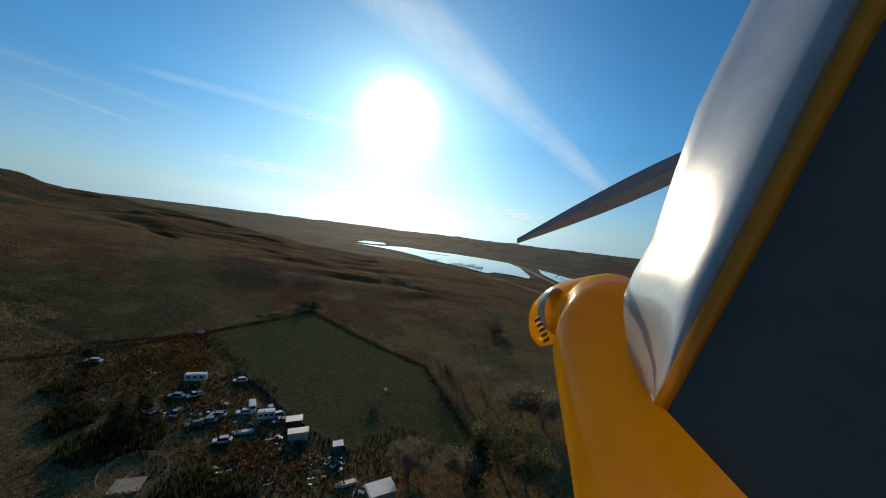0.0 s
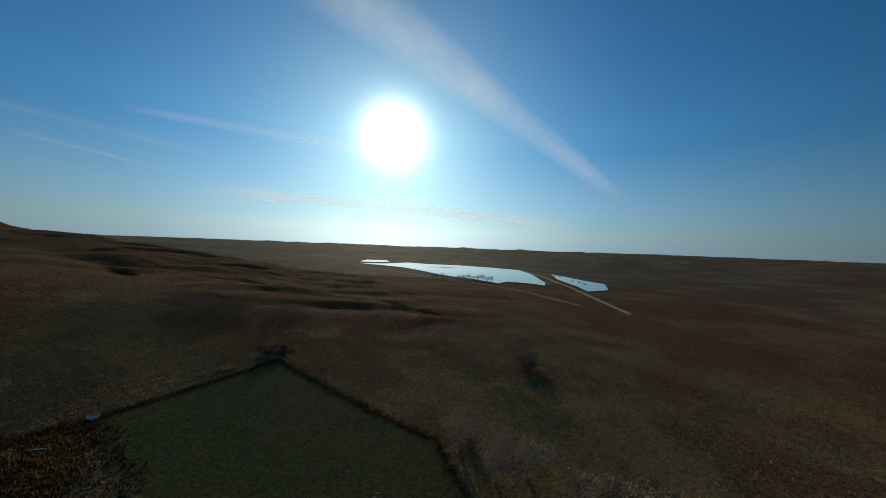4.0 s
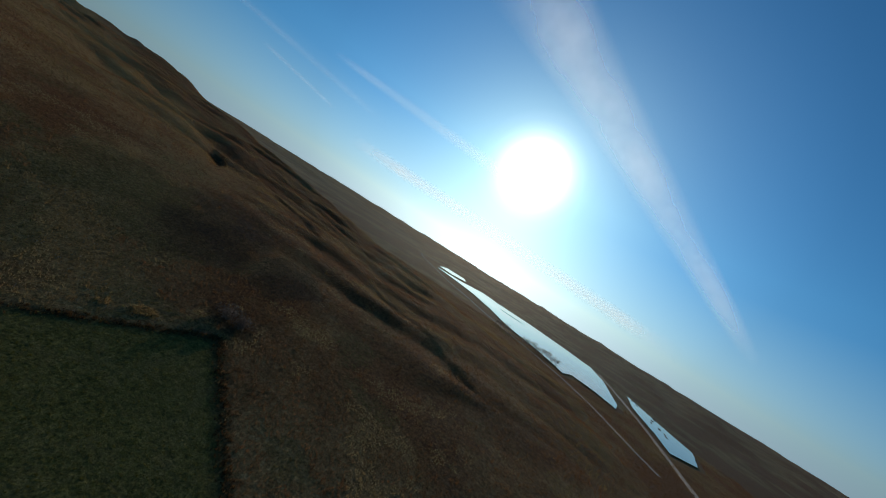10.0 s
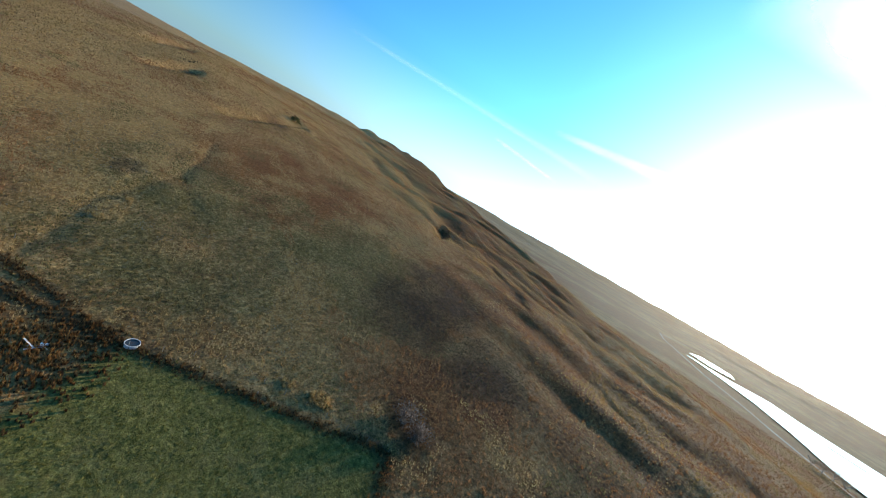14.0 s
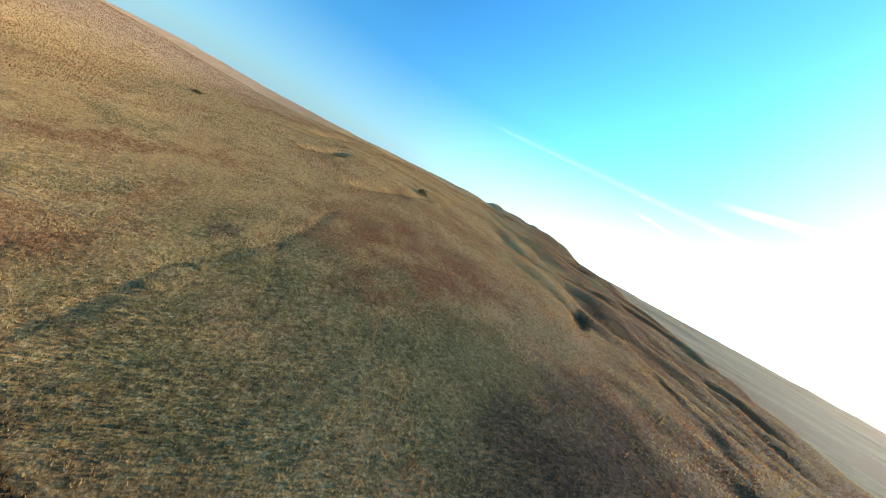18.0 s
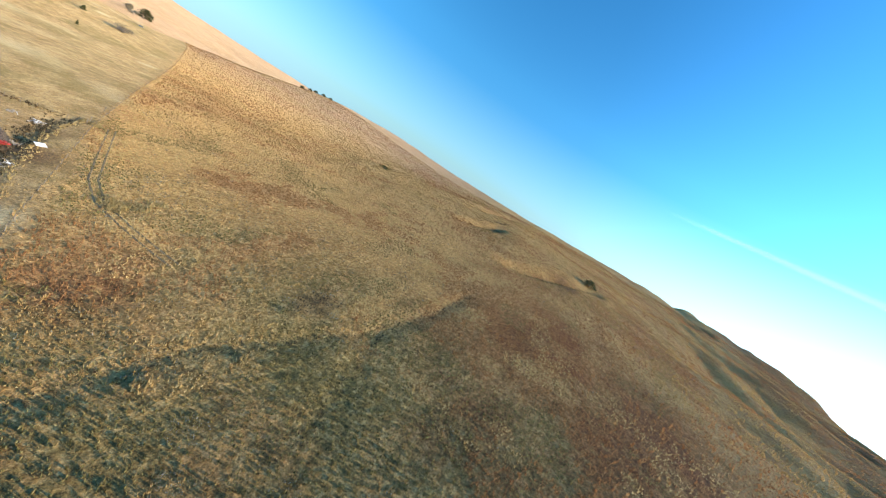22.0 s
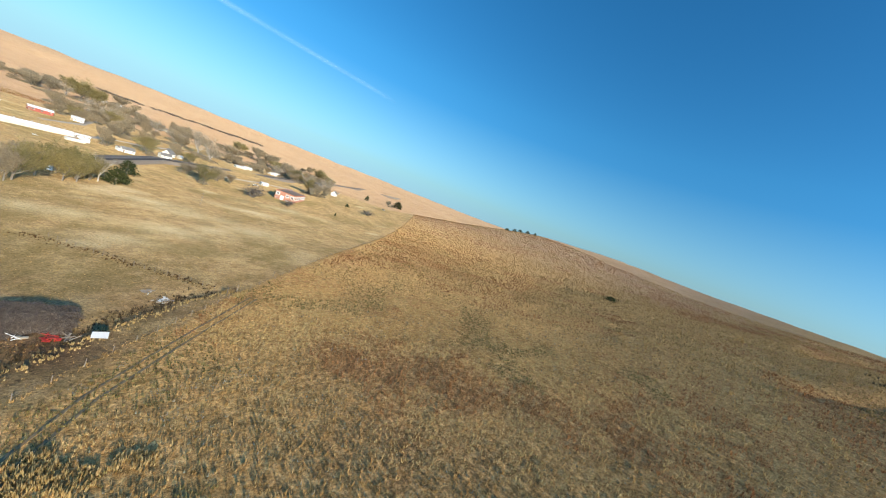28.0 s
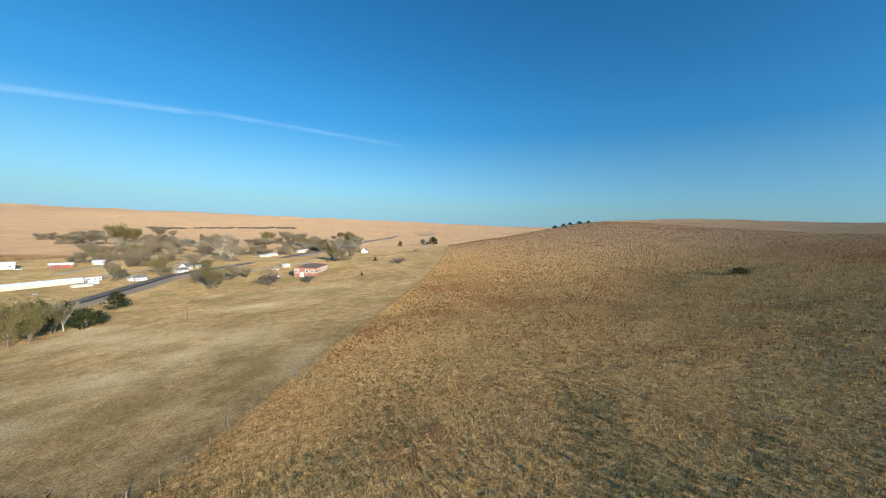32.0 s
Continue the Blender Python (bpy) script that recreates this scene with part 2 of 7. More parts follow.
def land(x, y):
    """Height of the ground at x, y, in metres."""
    x, y = np.asarray(x, float) / UNIT, np.asarray(y, float) / UNIT
    d = line_distance(x, y, VALLEY)
    far = -15 + 31 * smooth(130, 1300, d) + 9 * (fbm(x / 420, y / 420, 5) - 0.5) * smooth(150, 600, d)
    far = far + 8 * smooth(900, 2600, np.hypot(x - 100, y + 100)) * fbm(x / 800, y / 800, 9)
    far = far + 13 * smooth(180, 700, d) * (np.abs(2 * value_noise(x / 150 + 0.7 * fbm(x / 200, y / 200, 7), y / 150, 8) - 1) - 0.5)
    inner = np.minimum(np.minimum(x - SPOT_X, SPOT_X + 675 - x), np.minimum(y - SPOT_Y, SPOT_Y + 675 - y))
    w = smooth(-10, 90, inner)
    z = far * (1 - w) + spline_height(x, y) * w
    # gullies and low spurs on the slopes
    rough = (0.3 + 0.7 * smooth(-110, -230, y)) * smooth(-7, 8, z) * smooth(60, 170, np.hypot(x - 110, (y + 75) * 0.9))
    wx, wy = x + 30 * fbm(x / 70, y / 70, 21), y + 30 * fbm(x / 70, y / 70, 22)
    spur = np.abs(2 * value_noise(wx / 62, wy / 62, 3) - 1)
    fine = np.abs(2 * value_noise(wx / 26, wy / 26, 4) - 1)
    ribs = np.abs(2 * value_noise(wx / 14, wy / 14, 6) - 1)
    z = z + rough * (4.0 * (spur - 0.5) + 1.7 * (fine - 0.5) + 0.8 * (ribs - 0.5))
    # long draws that run down to the lake
    along_valley, downhill = 0.23 * x - 0.97 * y, 0.97 * x + 0.23 * y
    sway = 34 * fbm(x / 90, y / 90, 24)
    draws = np.abs(2 * value_noise((along_valley + sway) / 42, downhill / 190, 12) - 1) + 0.45 * np.abs(2 * value_noise((along_valley + sway) / 17, downhill / 90, 13) - 1)
    z = z + 3.4 * smooth(-14.5, -10.5, z) * smooth(-150, -215, y + 0.25 * x) * np.minimum(draws - 0.55, 0.25)
    # rounded spurs between them, steep on the side away from the sun
    lie = smooth(-14.0, -7.0, z) * smooth(-142, -185, y + 0.12 * x) * smooth(-560, -430, y)
    wave = (along_valley + 0.35 * downhill + 75 * fbm(x / 75, y / 75, 61)) / 33
    saw = wave - np.floor(wave)
    z = z + lie * 1.9 * smooth(0.2, 0.75, value_noise(x / 48, y / 40, 62)) * (smooth(0.0, 0.34, saw) * smooth(1.0, 0.34, saw) - 0.45)
    for line, deep, wide, scarp in GULLIES:
        (ax, ay), (bx, by), reach = line[0], line[-1], 4 * wide + 6
        near = (x * UNIT > min(ax, bx) - reach) & (x * UNIT < max(ax, bx) + reach) & (y * UNIT > min(ay, by) - reach) & (y * UNIT < max(ay, by) + reach)
        if not near.any():
            continue
        px, py = x[near] * UNIT, y[near] * UNIT
        d = line_distance(px, py, line) + 2.0 * (fbm(px / 8, py / 8, 63) - 0.5)
        if scarp:
            # a steep bank on the south side, a gentle one on the north
            north = ((bx - ax) * (py - ay) - (by - ay) * (px - ax)) > 0
            d = np.where(north, d, d * wide / 2.6)
        z[near] -= deep / UNIT * np.exp(-(d / wide) ** 2)
    z = z + (0.5 + 1.0 * lie) * (fbm(x / 18, y / 18, 31) - 0.5) + 0.16 * (fbm(x / 4.0, y / 4.0, 33, 3) - 0.45)
    wet = np.minimum(np.minimum(edge_distance(x, y, LAKE), edge_distance(x, y, POND)), edge_distance(x, y, BACKWATER))
    return UNIT * np.where(wet < 60, np.minimum(z, LAKE_Z - 0.9 + 0.12 * np.maximum(wet, -6) + 2 * smooth(20, 60, wet)), z)


def ground_z(x, y):
    return float(land(np.array([x]), np.array([y]))[0])


# ---- materials ----
def material(name, rough=0.8, metal=0.0):
    m = bpy.data.materials.new(name)
    m.use_nodes = True
    b = m.node_tree.nodes["Principled BSDF"]
    b.inputs["Roughness"].default_value, b.inputs["Metallic"].default_value = rough, metal
    return m, m.node_tree, b


def node(nt, kind, **inputs):
    n = nt.nodes.new(kind)
    for key, value in inputs.items():
        n.inputs[key.replace("_", " ")].default_value = value
    return n


def noise_node(nt, where, size, detail=4.0, rough=0.6):
    """Noise whose features are about size metres across."""
    n = node(nt, "ShaderNodeTexNoise", Scale=1.0 / size, Detail=detail, Roughness=rough)
    nt.links.new(where, n.inputs["Vector"])
    return n.outputs["Fac"]


def ramp(nt, fac, stops):
    r = nt.nodes.new("ShaderNodeValToRGB")
    nt.links.new(fac, r.inputs[0])
    e = r.color_ramp.elements
    while len(e) < len(stops):
        e.new(0.5)
    for s, (at, c) in zip(e, stops):
        s.position, s.color = at, (*c, 1) if len(c) == 3 else c
    return r.outputs[0]


def blend(nt, fac, a, b):
    m = nt.nodes.new("ShaderNodeMix")
    m.data_type = "RGBA"
    for value, slot in ((fac, 0), (a, 6), (b, 7)):
        if isinstance(value, (int, float)):
            m.inputs[slot].default_value = value
        elif isinstance(value, tuple):
            m.inputs[slot].default_value = (*value, 1)
        else:
            nt.links.new(value, m.inputs[slot])
    return m.outputs[2]


def bump(nt, b, height, distance, strength=1.0):
    n = node(nt, "ShaderNodeBump", Strength=strength, Distance=distance)
    nt.links.new(height, n.inputs["Height"])
    nt.links.new(n.outputs[0], b.inputs["Normal"])


def coords(nt):
    return nt.nodes.new("ShaderNodeTexCoord").outputs["Object"]


def plain(name, colour, rough=0.7, metal=0.0, size=0.6, vary=0.25, relief=0.01):
    """A surface of one colour with stains and grain."""
    m, nt, b = material(name, rough, metal)
    where = coords(nt)
    dark = tuple(c * (1 - vary) for c in colour)
    light = tuple(min(1, c * (1 + vary * 0.6)) for c in colour)
    big = ramp(nt, noise_node(nt, where, size * 4), [(0.35, dark), (0.65, light)])
    small = ramp(nt, noise_node(nt, where, size * 0.4), [(0.3, dark), (0.7, colour)])
    nt.links.new(blend(nt, 0.45, big, small), b.inputs["Base Color"])
    bump(nt, b, noise_node(nt, where, size * 0.3), relief)
    return m


def island_foliage(name, stops, rough=0.8):
    """Leaves, blades or twigs, each with its own tint."""
    m, nt, b = material(name, rough)
    b.inputs["Diffuse Roughness"].default_value = 0.6
    b.inputs["Specular IOR Level"].default_value = 0.15
    geo = nt.nodes.new("ShaderNodeNewGeometry")
    c = ramp(nt, geo.outputs["Random Per Island"], stops)
    info = nt.nodes.new("ShaderNodeObjectInfo")
    tint = ramp(nt, info.outputs["Random"], [(0.0, (0.75, 0.75, 0.75)), (1.0, (1.1, 1.05, 1.0))])
    mul = nt.nodes.new("ShaderNodeMix")
    mul.data_type, mul.blend_type = "RGBA", "MULTIPLY"
    mul.inputs[0].default_value = 1.0
    nt.links.new(c, mul.inputs[6])
    nt.links.new(tint, mul.inputs[7])
    nt.links.new(mul.outputs[2], b.inputs["Base Color"])
    # thin blades let some of the light through
    lit, mix = nt.nodes.new("ShaderNodeBsdfTranslucent"), nt.nodes.new("ShaderNodeMixShader")
    mix.inputs[0].default_value = 0.38
    nt.links.new(mul.outputs[2], lit.inputs[0])
    nt.links.new(b.outputs[0], mix.inputs[1])
    nt.links.new(lit.outputs[0], mix.inputs[2])
    nt.links.new(mix.outputs[0], nt.nodes["Material Output"].inputs[0])
    return m


def prairie_material():
    m, nt, b = material("prairie", 0.95)
    b.inputs["Specular IOR Level"].default_value = 0.1
    b.inputs["Diffuse Roughness"].default_value = 1.0
    p = coords(nt)

    def mask(name):
        a = nt.nodes.new("ShaderNodeAttribute")
        a.attribute_name = name
        return a.outputs["Fac"]

    broad = noise_node(nt, p, 60.0, 6, 0.68)
    mid = noise_node(nt, p, 14.0, 7, 0.72)
    tuft = noise_node(nt, p, 1.3, 5, 0.75)
    tan = ramp(nt, tuft, [(0.3, (0.25, 0.142, 0.05)), (0.5, (0.50, 0.295, 0.112)), (0.68, (0.70, 0.46, 0.20))])
    russet = ramp(nt, tuft, [(0.3, (0.09, 0.036, 0.016)), (0.5, (0.25, 0.105, 0.042)), (0.68, (0.43, 0.20, 0.08))])
    olive = ramp(nt, tuft, [(0.3, (0.065, 0.055, 0.02)), (0.5, (0.225, 0.165, 0.058)), (0.68, (0.44, 0.33, 0.14))])
    grass = ramp(nt, tuft, [(0.3, (0.06, 0.065, 0.015)), (0.52, (0.20, 0.182, 0.046)), (0.7, (0.33, 0.285, 0.09))])
    grazed = ramp(nt, noise_node(nt, p, 3.0, 6, 0.7), [(0.3, (0.175, 0.12, 0.055)), (0.5, (0.305, 0.21, 0.10)), (0.7, (0.43, 0.31, 0.165))])
    grazed = blend(nt, ramp(nt, noise_node(nt, p, 26.0, 6, 0.7), [(0.46, (0, 0, 0)), (0.60, (0.7, 0.7, 0.7))]), grazed, (0.165, 0.13, 0.052))
    scorched = ramp(nt, noise_node(nt, p, 9.0, 6, 0.7), [(0.5, (0, 0, 0)), (0.7, (0.55, 0.55, 0.55))])
    grazed = blend(nt, scorched, grazed, (0.50, 0.375, 0.19))
    grass = blend(nt, ramp(nt, noise_node(nt, p, 6.0, 6, 0.75), [(0.48, (0, 0, 0)), (0.66, (0.7, 0.7, 0.7))]), grass, (0.24, 0.20, 0.07))
    clump = noise_node(nt, p, 3.2, 4, 0.75)
    soil = (0.50, 0.42, 0.26)
    c = blend(nt, ramp(nt, broad, [(0.47, (0, 0, 0)), (0.60, (0.85, 0.85, 0.85))]), tan, russet)
    c = blend(nt, ramp(nt, mid, [(0.50, (0, 0, 0)), (0.64, (0.6, 0.6, 0.6))]), c, olive)
    c = blend(nt, ramp(nt, clump, [(0.56, (0, 0, 0)), (0.68, (0.75, 0.75, 0.75))]), c, (0.50, 0.33, 0.12))
    c = blend(nt, ramp(nt, clump, [(0.32, (0.6, 0.6, 0.6)), (0.44, (0, 0, 0))]), c, (0.115, 0.082, 0.032))
    c = blend(nt, mask("russet"), c, russet)
    c = blend(nt, mask("olive"), c, olive)
    c = blend(nt, mask("tan"), c, tan)
    # haze of distance, painted into the ground as a muted colour
    far_haze = ramp(nt, noise_node(nt, p, 30.0, 6, 0.7), [(0.35, (0.235, 0.162, 0.105)), (0.65, (0.36, 0.252, 0.168))])
    c = blend(nt, mask("distant"), c, far_haze)
    c = blend(nt, mask("pasture"), c, grazed)
    c = blend(nt, mask("meadow"), c, grass)
    # charred ground, also the painted shade of the cut banks
    char_shade = ramp(nt, tuft, [(0.3, (0.035, 0.02, 0.014)), (0.5, (0.085, 0.045, 0.028)), (0.7, (0.17, 0.085, 0.045))])
    c = blend(nt, mask("char_shade"), c, char_shade)
    c = blend(nt, mask("weeds"), c, (0.05, 0.042, 0.025))
    c = blend(nt, mask("soil"), c, soil)
    fine = ramp(nt, noise_node(nt, p, 0.45, 4, 0.8), [(0.32, (0.48, 0.47, 0.46)), (0.5, (1, 1, 1)), (0.68, (1.5, 1.46, 1.4))])
    grain = nt.nodes.new("ShaderNodeMix")
    grain.data_type, grain.blend_type = "RGBA", "MULTIPLY"
    grain.inputs[0].default_value = 1.0
    nt.links.new(c, grain.inputs[6])
    nt.links.new(fine, grain.inputs[7])
    nt.links.new(grain.outputs[2], b.inputs["Base Color"])
    bump(nt, b, noise_node(nt, p, 1.1, 6, 0.75), 0.75)
    return m


M_GROUND = prairie_material()


def brick_material():
    m, nt, b = material("brick", 0.85)
    p = coords(nt)
    t = nt.nodes.new("ShaderNodeTexBrick")
    t.inputs["Color1"].default_value, t.inputs["Color2"].default_value = (0.36, 0.12, 0.07, 1), (0.46, 0.17, 0.09, 1)
    t.inputs["Mortar"].default_value = (0.42, 0.36, 0.30, 1)
    t.inputs["Scale"].default_value = 1.6
    turn = node(nt, "ShaderNodeMapping", Rotation=(radians(90), 0, 0))
    nt.links.new(p, turn.inputs[0])
    nt.links.new(turn.outputs[0], t.inputs["Vector"])
    stain = ramp(nt, noise_node(nt, p, 2.0), [(0.3, (0.22, 0.09, 0.06)), (0.7, (0.48, 0.19, 0.11))])
    nt.links.new(blend(nt, 0.45, t.outputs[0], stain), b.inputs["Base Color"])
    return m


def corrugated(name, colour, pitch=0.3):
    m, nt, b = material(name, 0.45, 0.1)
    p = coords(nt)
    rust = ramp(nt, noise_node(nt, p, 1.8, 6, 0.7), [(0.55, colour), (0.78, tuple(c * 0.55 for c in colour))])
    nt.links.new(rust, b.inputs["Base Color"])
    w = node(nt, "ShaderNodeTexWave", Scale=1.0 / pitch)
    nt.links.new(p, w.inputs[0])
    bump(nt, b, w.outputs["Fac"], 0.02)
    return m


M_BRICK = brick_material()
M_WHITE = plain("white_paint", (0.78, 0.77, 0.74), 0.6, 0, 1.0, 0.18)
M_CREAM = plain("cream_paint", (0.62, 0.58, 0.48), 0.6, 0, 1.0, 0.2)
M_REDWALL = plain("red_siding", (0.33, 0.075, 0.05), 0.7, 0, 1.0, 0.25)
M_TIN = corrugated("tin_roof", (0.62, 0.63, 0.63))
M_WHITETIN = corrugated("white_tin", (0.80, 0.80, 0.78))
M_GREYROOF = plain("grey_shingle", (0.20, 0.19, 0.18), 0.9, 0, 0.7, 0.3)
M_BROWNROOF = plain("brown_felt", (0.24, 0.16, 0.11), 0.9, 0, 0.9, 0.3)
M_STONE = plain("limestone_trim", (0.62, 0.57, 0.50), 0.8, 0, 0.5, 0.15)
M_WOOD = plain("weathered_wood", (0.27, 0.22, 0.17), 0.9, 0, 0.3, 0.35)
M_PALEWOOD = plain("pale_boards", (0.42, 0.35, 0.26), 0.9, 0, 0.4, 0.3)
M_DARKMETAL = plain("dark_scrap", (0.06, 0.055, 0.05), 0.6, 0.4, 0.4, 0.5)
M_RUST = plain("rusty_metal", (0.20, 0.085, 0.04), 0.8, 0.2, 0.3, 0.4)
M_REDSCRAP = plain("red_scrap", (0.45, 0.04, 0.03), 0.5, 0, 0.4, 0.3)
M_BLUESCRAP = plain("blue_scrap", (0.10, 0.16, 0.30), 0.5, 0, 0.4, 0.3)
M_TYRE = plain("tyre_rubber", (0.02, 0.02, 0.02), 0.9, 0, 0.2, 0.2)
M_CARWHITE = plain("white_car_paint", (0.75, 0.75, 0.75), 0.3, 0, 1.0, 0.1, 0.0)
M_CARGREY = plain("grey_car_paint", (0.32, 0.34, 0.36), 0.3, 0.2, 1.0, 0.15, 0.0)
M_CARTEAL = plain("teal_car_paint", (0.05, 0.13, 0.14), 0.35, 0, 1.0, 0.2, 0.0)
M_BALLAST = plain("ballast", (0.25, 0.205, 0.16), 0.95, 0, 0.15, 0.45, 0.05)
M_SLEEPER = plain("sleeper_timber", (0.055, 0.042, 0.034), 0.9, 0, 0.3, 0.4, 0.03)
M_RAIL = plain("rail_steel", (0.06, 0.045, 0.035), 0.5, 0.4, 0.5, 0.3)
M_GRAVEL = plain("gravel", (0.38, 0.33, 0.27), 0.95, 0, 0.5, 0.2, 0.02)
M_MARSH = plain("marsh_reeds", (0.085, 0.06, 0.035), 0.95, 0, 1.5, 0.4, 0.1)
M_RUT = plain("bare_rut", (0.24, 0.165, 0.085), 0.95, 0, 0.6, 0.35, 0.03)
M_BARK = plain("grey_bark", (0.20, 0.17, 0.14), 0.95, 0, 0.2, 0.35, 0.02)
M_PALEBARK = plain("pale_bark", (0.42, 0.38, 0.33), 0.9, 0, 0.2, 0.25, 0.02)
M_TWIGS = island_foliage("autumn_twigs", [(0, (0.19, 0.16, 0.115)), (0.5, (0.34, 0.285, 0.205)), (0.85, (0.42, 0.35, 0.23)), (1, (0.52, 0.45, 0.33))])
M_OLIVELEAF = island_foliage("olive_leaves", [(0, (0.13, 0.115, 0.05)), (0.5, (0.25, 0.22, 0.095)), (1, (0.40, 0.33, 0.155))])
M_CEDAR = island_foliage("cedar_needles", [(0, (0.025, 0.035, 0.015)), (0.6, (0.06, 0.075, 0.028)), (1, (0.10, 0.105, 0.04))])
M_BRUSH = island_foliage("bare_brush", [(0, (0.09, 0.075, 0.065)), (0.6, (0.17, 0.145, 0.13)), (1, (0.26, 0.225, 0.20))])
M_REDWEED = island_foliage("dry_weeds", [(0, (0.05, 0.03, 0.014)), (0.45, (0.11, 0.062, 0.026)), (0.85, (0.20, 0.105, 0.04)), (1, (0.32, 0.19, 0.075))])
M_RUSTWEED = island_foliage("rusty_weeds", [(0, (0.14, 0.065, 0.022)), (0.5, (0.29, 0.145, 0.048)), (1, (0.42, 0.25, 0.09))])
M_STRAW = island_foliage("straw_blades", [(0, (0.25, 0.15, 0.054)), (0.35, (0.39, 0.24, 0.088)), (0.7, (0.51, 0.33, 0.13)), (1, (0.66, 0.46, 0.21))], 0.9)
M_RUSSET = island_foliage("russet_blades", [(0, (0.14, 0.065, 0.028)), (0.4, (0.27, 0.125, 0.05)), (0.75, (0.38, 0.19, 0.078)), (1, (0.50, 0.30, 0.14))], 0.9)
M_GREENBLADE = island_foliage("green_blades", [(0, (0.10, 0.096, 0.022)), (0.5, (0.23, 0.212, 0.048)), (1, (0.40, 0.35, 0.10))], 0.9)
M_OLIVEBLADE = island_foliage("olive_blades", [(0, (0.075, 0.062, 0.022)), (0.5, (0.185, 0.15, 0.054)), (1, (0.37, 0.30, 0.125))], 0.9)
M_SAGE = island_foliage("sage_leaves", [(0, (0.13, 0.115, 0.07)), (0.5, (0.22, 0.195, 0.125)), (1, (0.40, 0.365, 0.28))], 0.9)

M_PALESAGE = island_foliage("pale_sage_leaves", [(0, (0.24, 0.22, 0.17)), (0.5, (0.36, 0.34, 0.28)), (1, (0.50, 0.47, 0.41))], 0.9)
M_GOLD = island_foliage("golden_blades", [(0, (0.34, 0.24, 0.10)), (0.5, (0.46, 0.33, 0.14)), (1, (0.58, 0.44, 0.22))], 0.9)
M_FARSTRAW = island_foliage("far_straw_blades", [(0, (0.24, 0.15, 0.056)), (0.5, (0.37, 0.235, 0.09)), (1, (0.50, 0.335, 0.14))], 0.9)
M_FARRUSSET = island_foliage("far_russet_blades", [(0, (0.14, 0.066, 0.03)), (0.5, (0.24, 0.118, 0.05)), (1, (0.34, 0.18, 0.08))], 0.9)
M_GULLY = island_foliage("gully_shrub_leaves", [(0, (0.05, 0.036, 0.02)), (0.6, (0.11, 0.078, 0.042)), (1, (0.19, 0.135, 0.07))])
M_DARKSAGE = island_foliage("dark_weed_blades", [(0, (0.10, 0.08, 0.042)), (0.6, (0.18, 0.145, 0.08)), (1, (0.28, 0.23, 0.14))])


def glass_material():
    m, nt, b = material("window_glass", 0.05)
    b.inputs["Base Color"].default_value = (0.03, 0.035, 0.04, 1)
    return m


M_GLASS = glass_material()


def water_material():
    m, nt, b = material("lake_water", 0.06)
    b.inputs["Base Color"].default_value = (0.03, 0.04, 0.045, 1)
    p = coords(nt)
    bump(nt, b, noise_node(nt, p, 2.5, 3), 0.03)
    return m


M_WATER = water_material()


# ---- mesh helpers ----
def part(name, bm, mat, parent=None, label=""):
    me = bpy.data.meshes.new(name)
    bm.to_mesh(me)
    bm.free()
    me.materials.append(mat)
    ob = new(name, me)
    ob.parent = parent
    if label:
        ob["label"] = label
    return ob


def thing(name, at, turn=0.0, label="", category="", group="", kind=""):
    ob = new(name)
    ob.matrix_world = pose(*at, 0, 0, turn)
    return tagged(ob, label, category, group, kind)


def mesh_part(name, verts, faces, mat, parent=None, label="", smooth_shade=False):
    me = bpy.data.meshes.new(name)
    verts, faces = np.asarray(verts, np.float32), np.asarray(faces, np.int32)
    me.vertices.add(len(verts))
    me.vertices.foreach_set("co", verts.ravel())
    k = faces.shape[1]
    me.loops.add(faces.size)
    me.loops.foreach_set("vertex_index", faces.ravel())
    me.polygons.add(len(faces))
    me.polygons.foreach_set("loop_start", np.arange(0, faces.size, k, dtype=np.int32))
    me.update(calc_edges=True)
    if smooth_shade:
        me.polygons.foreach_set("use_smooth", np.ones(len(faces), bool))
    me.materials.append(mat)
    ob = new(name, me)
    ob.parent = parent
    if label:
        ob["label"] = label
    return ob


def box(sx, sy, sz, at=(0, 0, 0), edge=0.0, turn=(0, 0, 0), bm=None):
    """A box standing on at; edge: width of its bevel."""
    own = bmesh.new()
    bmesh.ops.create_cube(own, size=1)
    bmesh.ops.scale(own, vec=(sx, sy, sz), verts=own.verts)
    if edge:
        bmesh.ops.bevel(own, geom=own.edges[:], offset=edge, segments=2, affect="EDGES")
    bmesh.ops.transform(own, matrix=pose(*at, *turn) @ Matrix.Translation((0, 0, sz / 2)), verts=own.verts)
    return join(bm, own)


def join(bm, own):
    if bm is None:
        return own
    me = bpy.data.meshes.new("scratch")
    own.to_mesh(me)
    own.free()
    bm.from_mesh(me)
    bpy.data.meshes.remove(me)
    return bm


def rod(a, b, r0, r1=None, sides=6, bm=None):
    bm = bm or bmesh.new()
    a, b = Vector(a), Vector(b)
    r1 = r0 if r1 is None else r1
    way = (b - a).normalized()
    u = way.orthogonal().normalized()
    v = way.cross(u)
    rings = []
    for c, r in ((a, r0), (b, r1)):
        rings.append([bm.verts.new(c + r * (math.cos(q) * u + math.sin(q) * v)) for q in (2 * math.pi * k / sides for k in range(sides))])
    for k in range(sides):
        bm.faces.new((rings[0][k], rings[0][(k + 1) % sides], rings[1][(k + 1) % sides], rings[1][k]))
    bm.faces.new(rings[0][::-1])
    bm.faces.new(rings[1])
    return bm


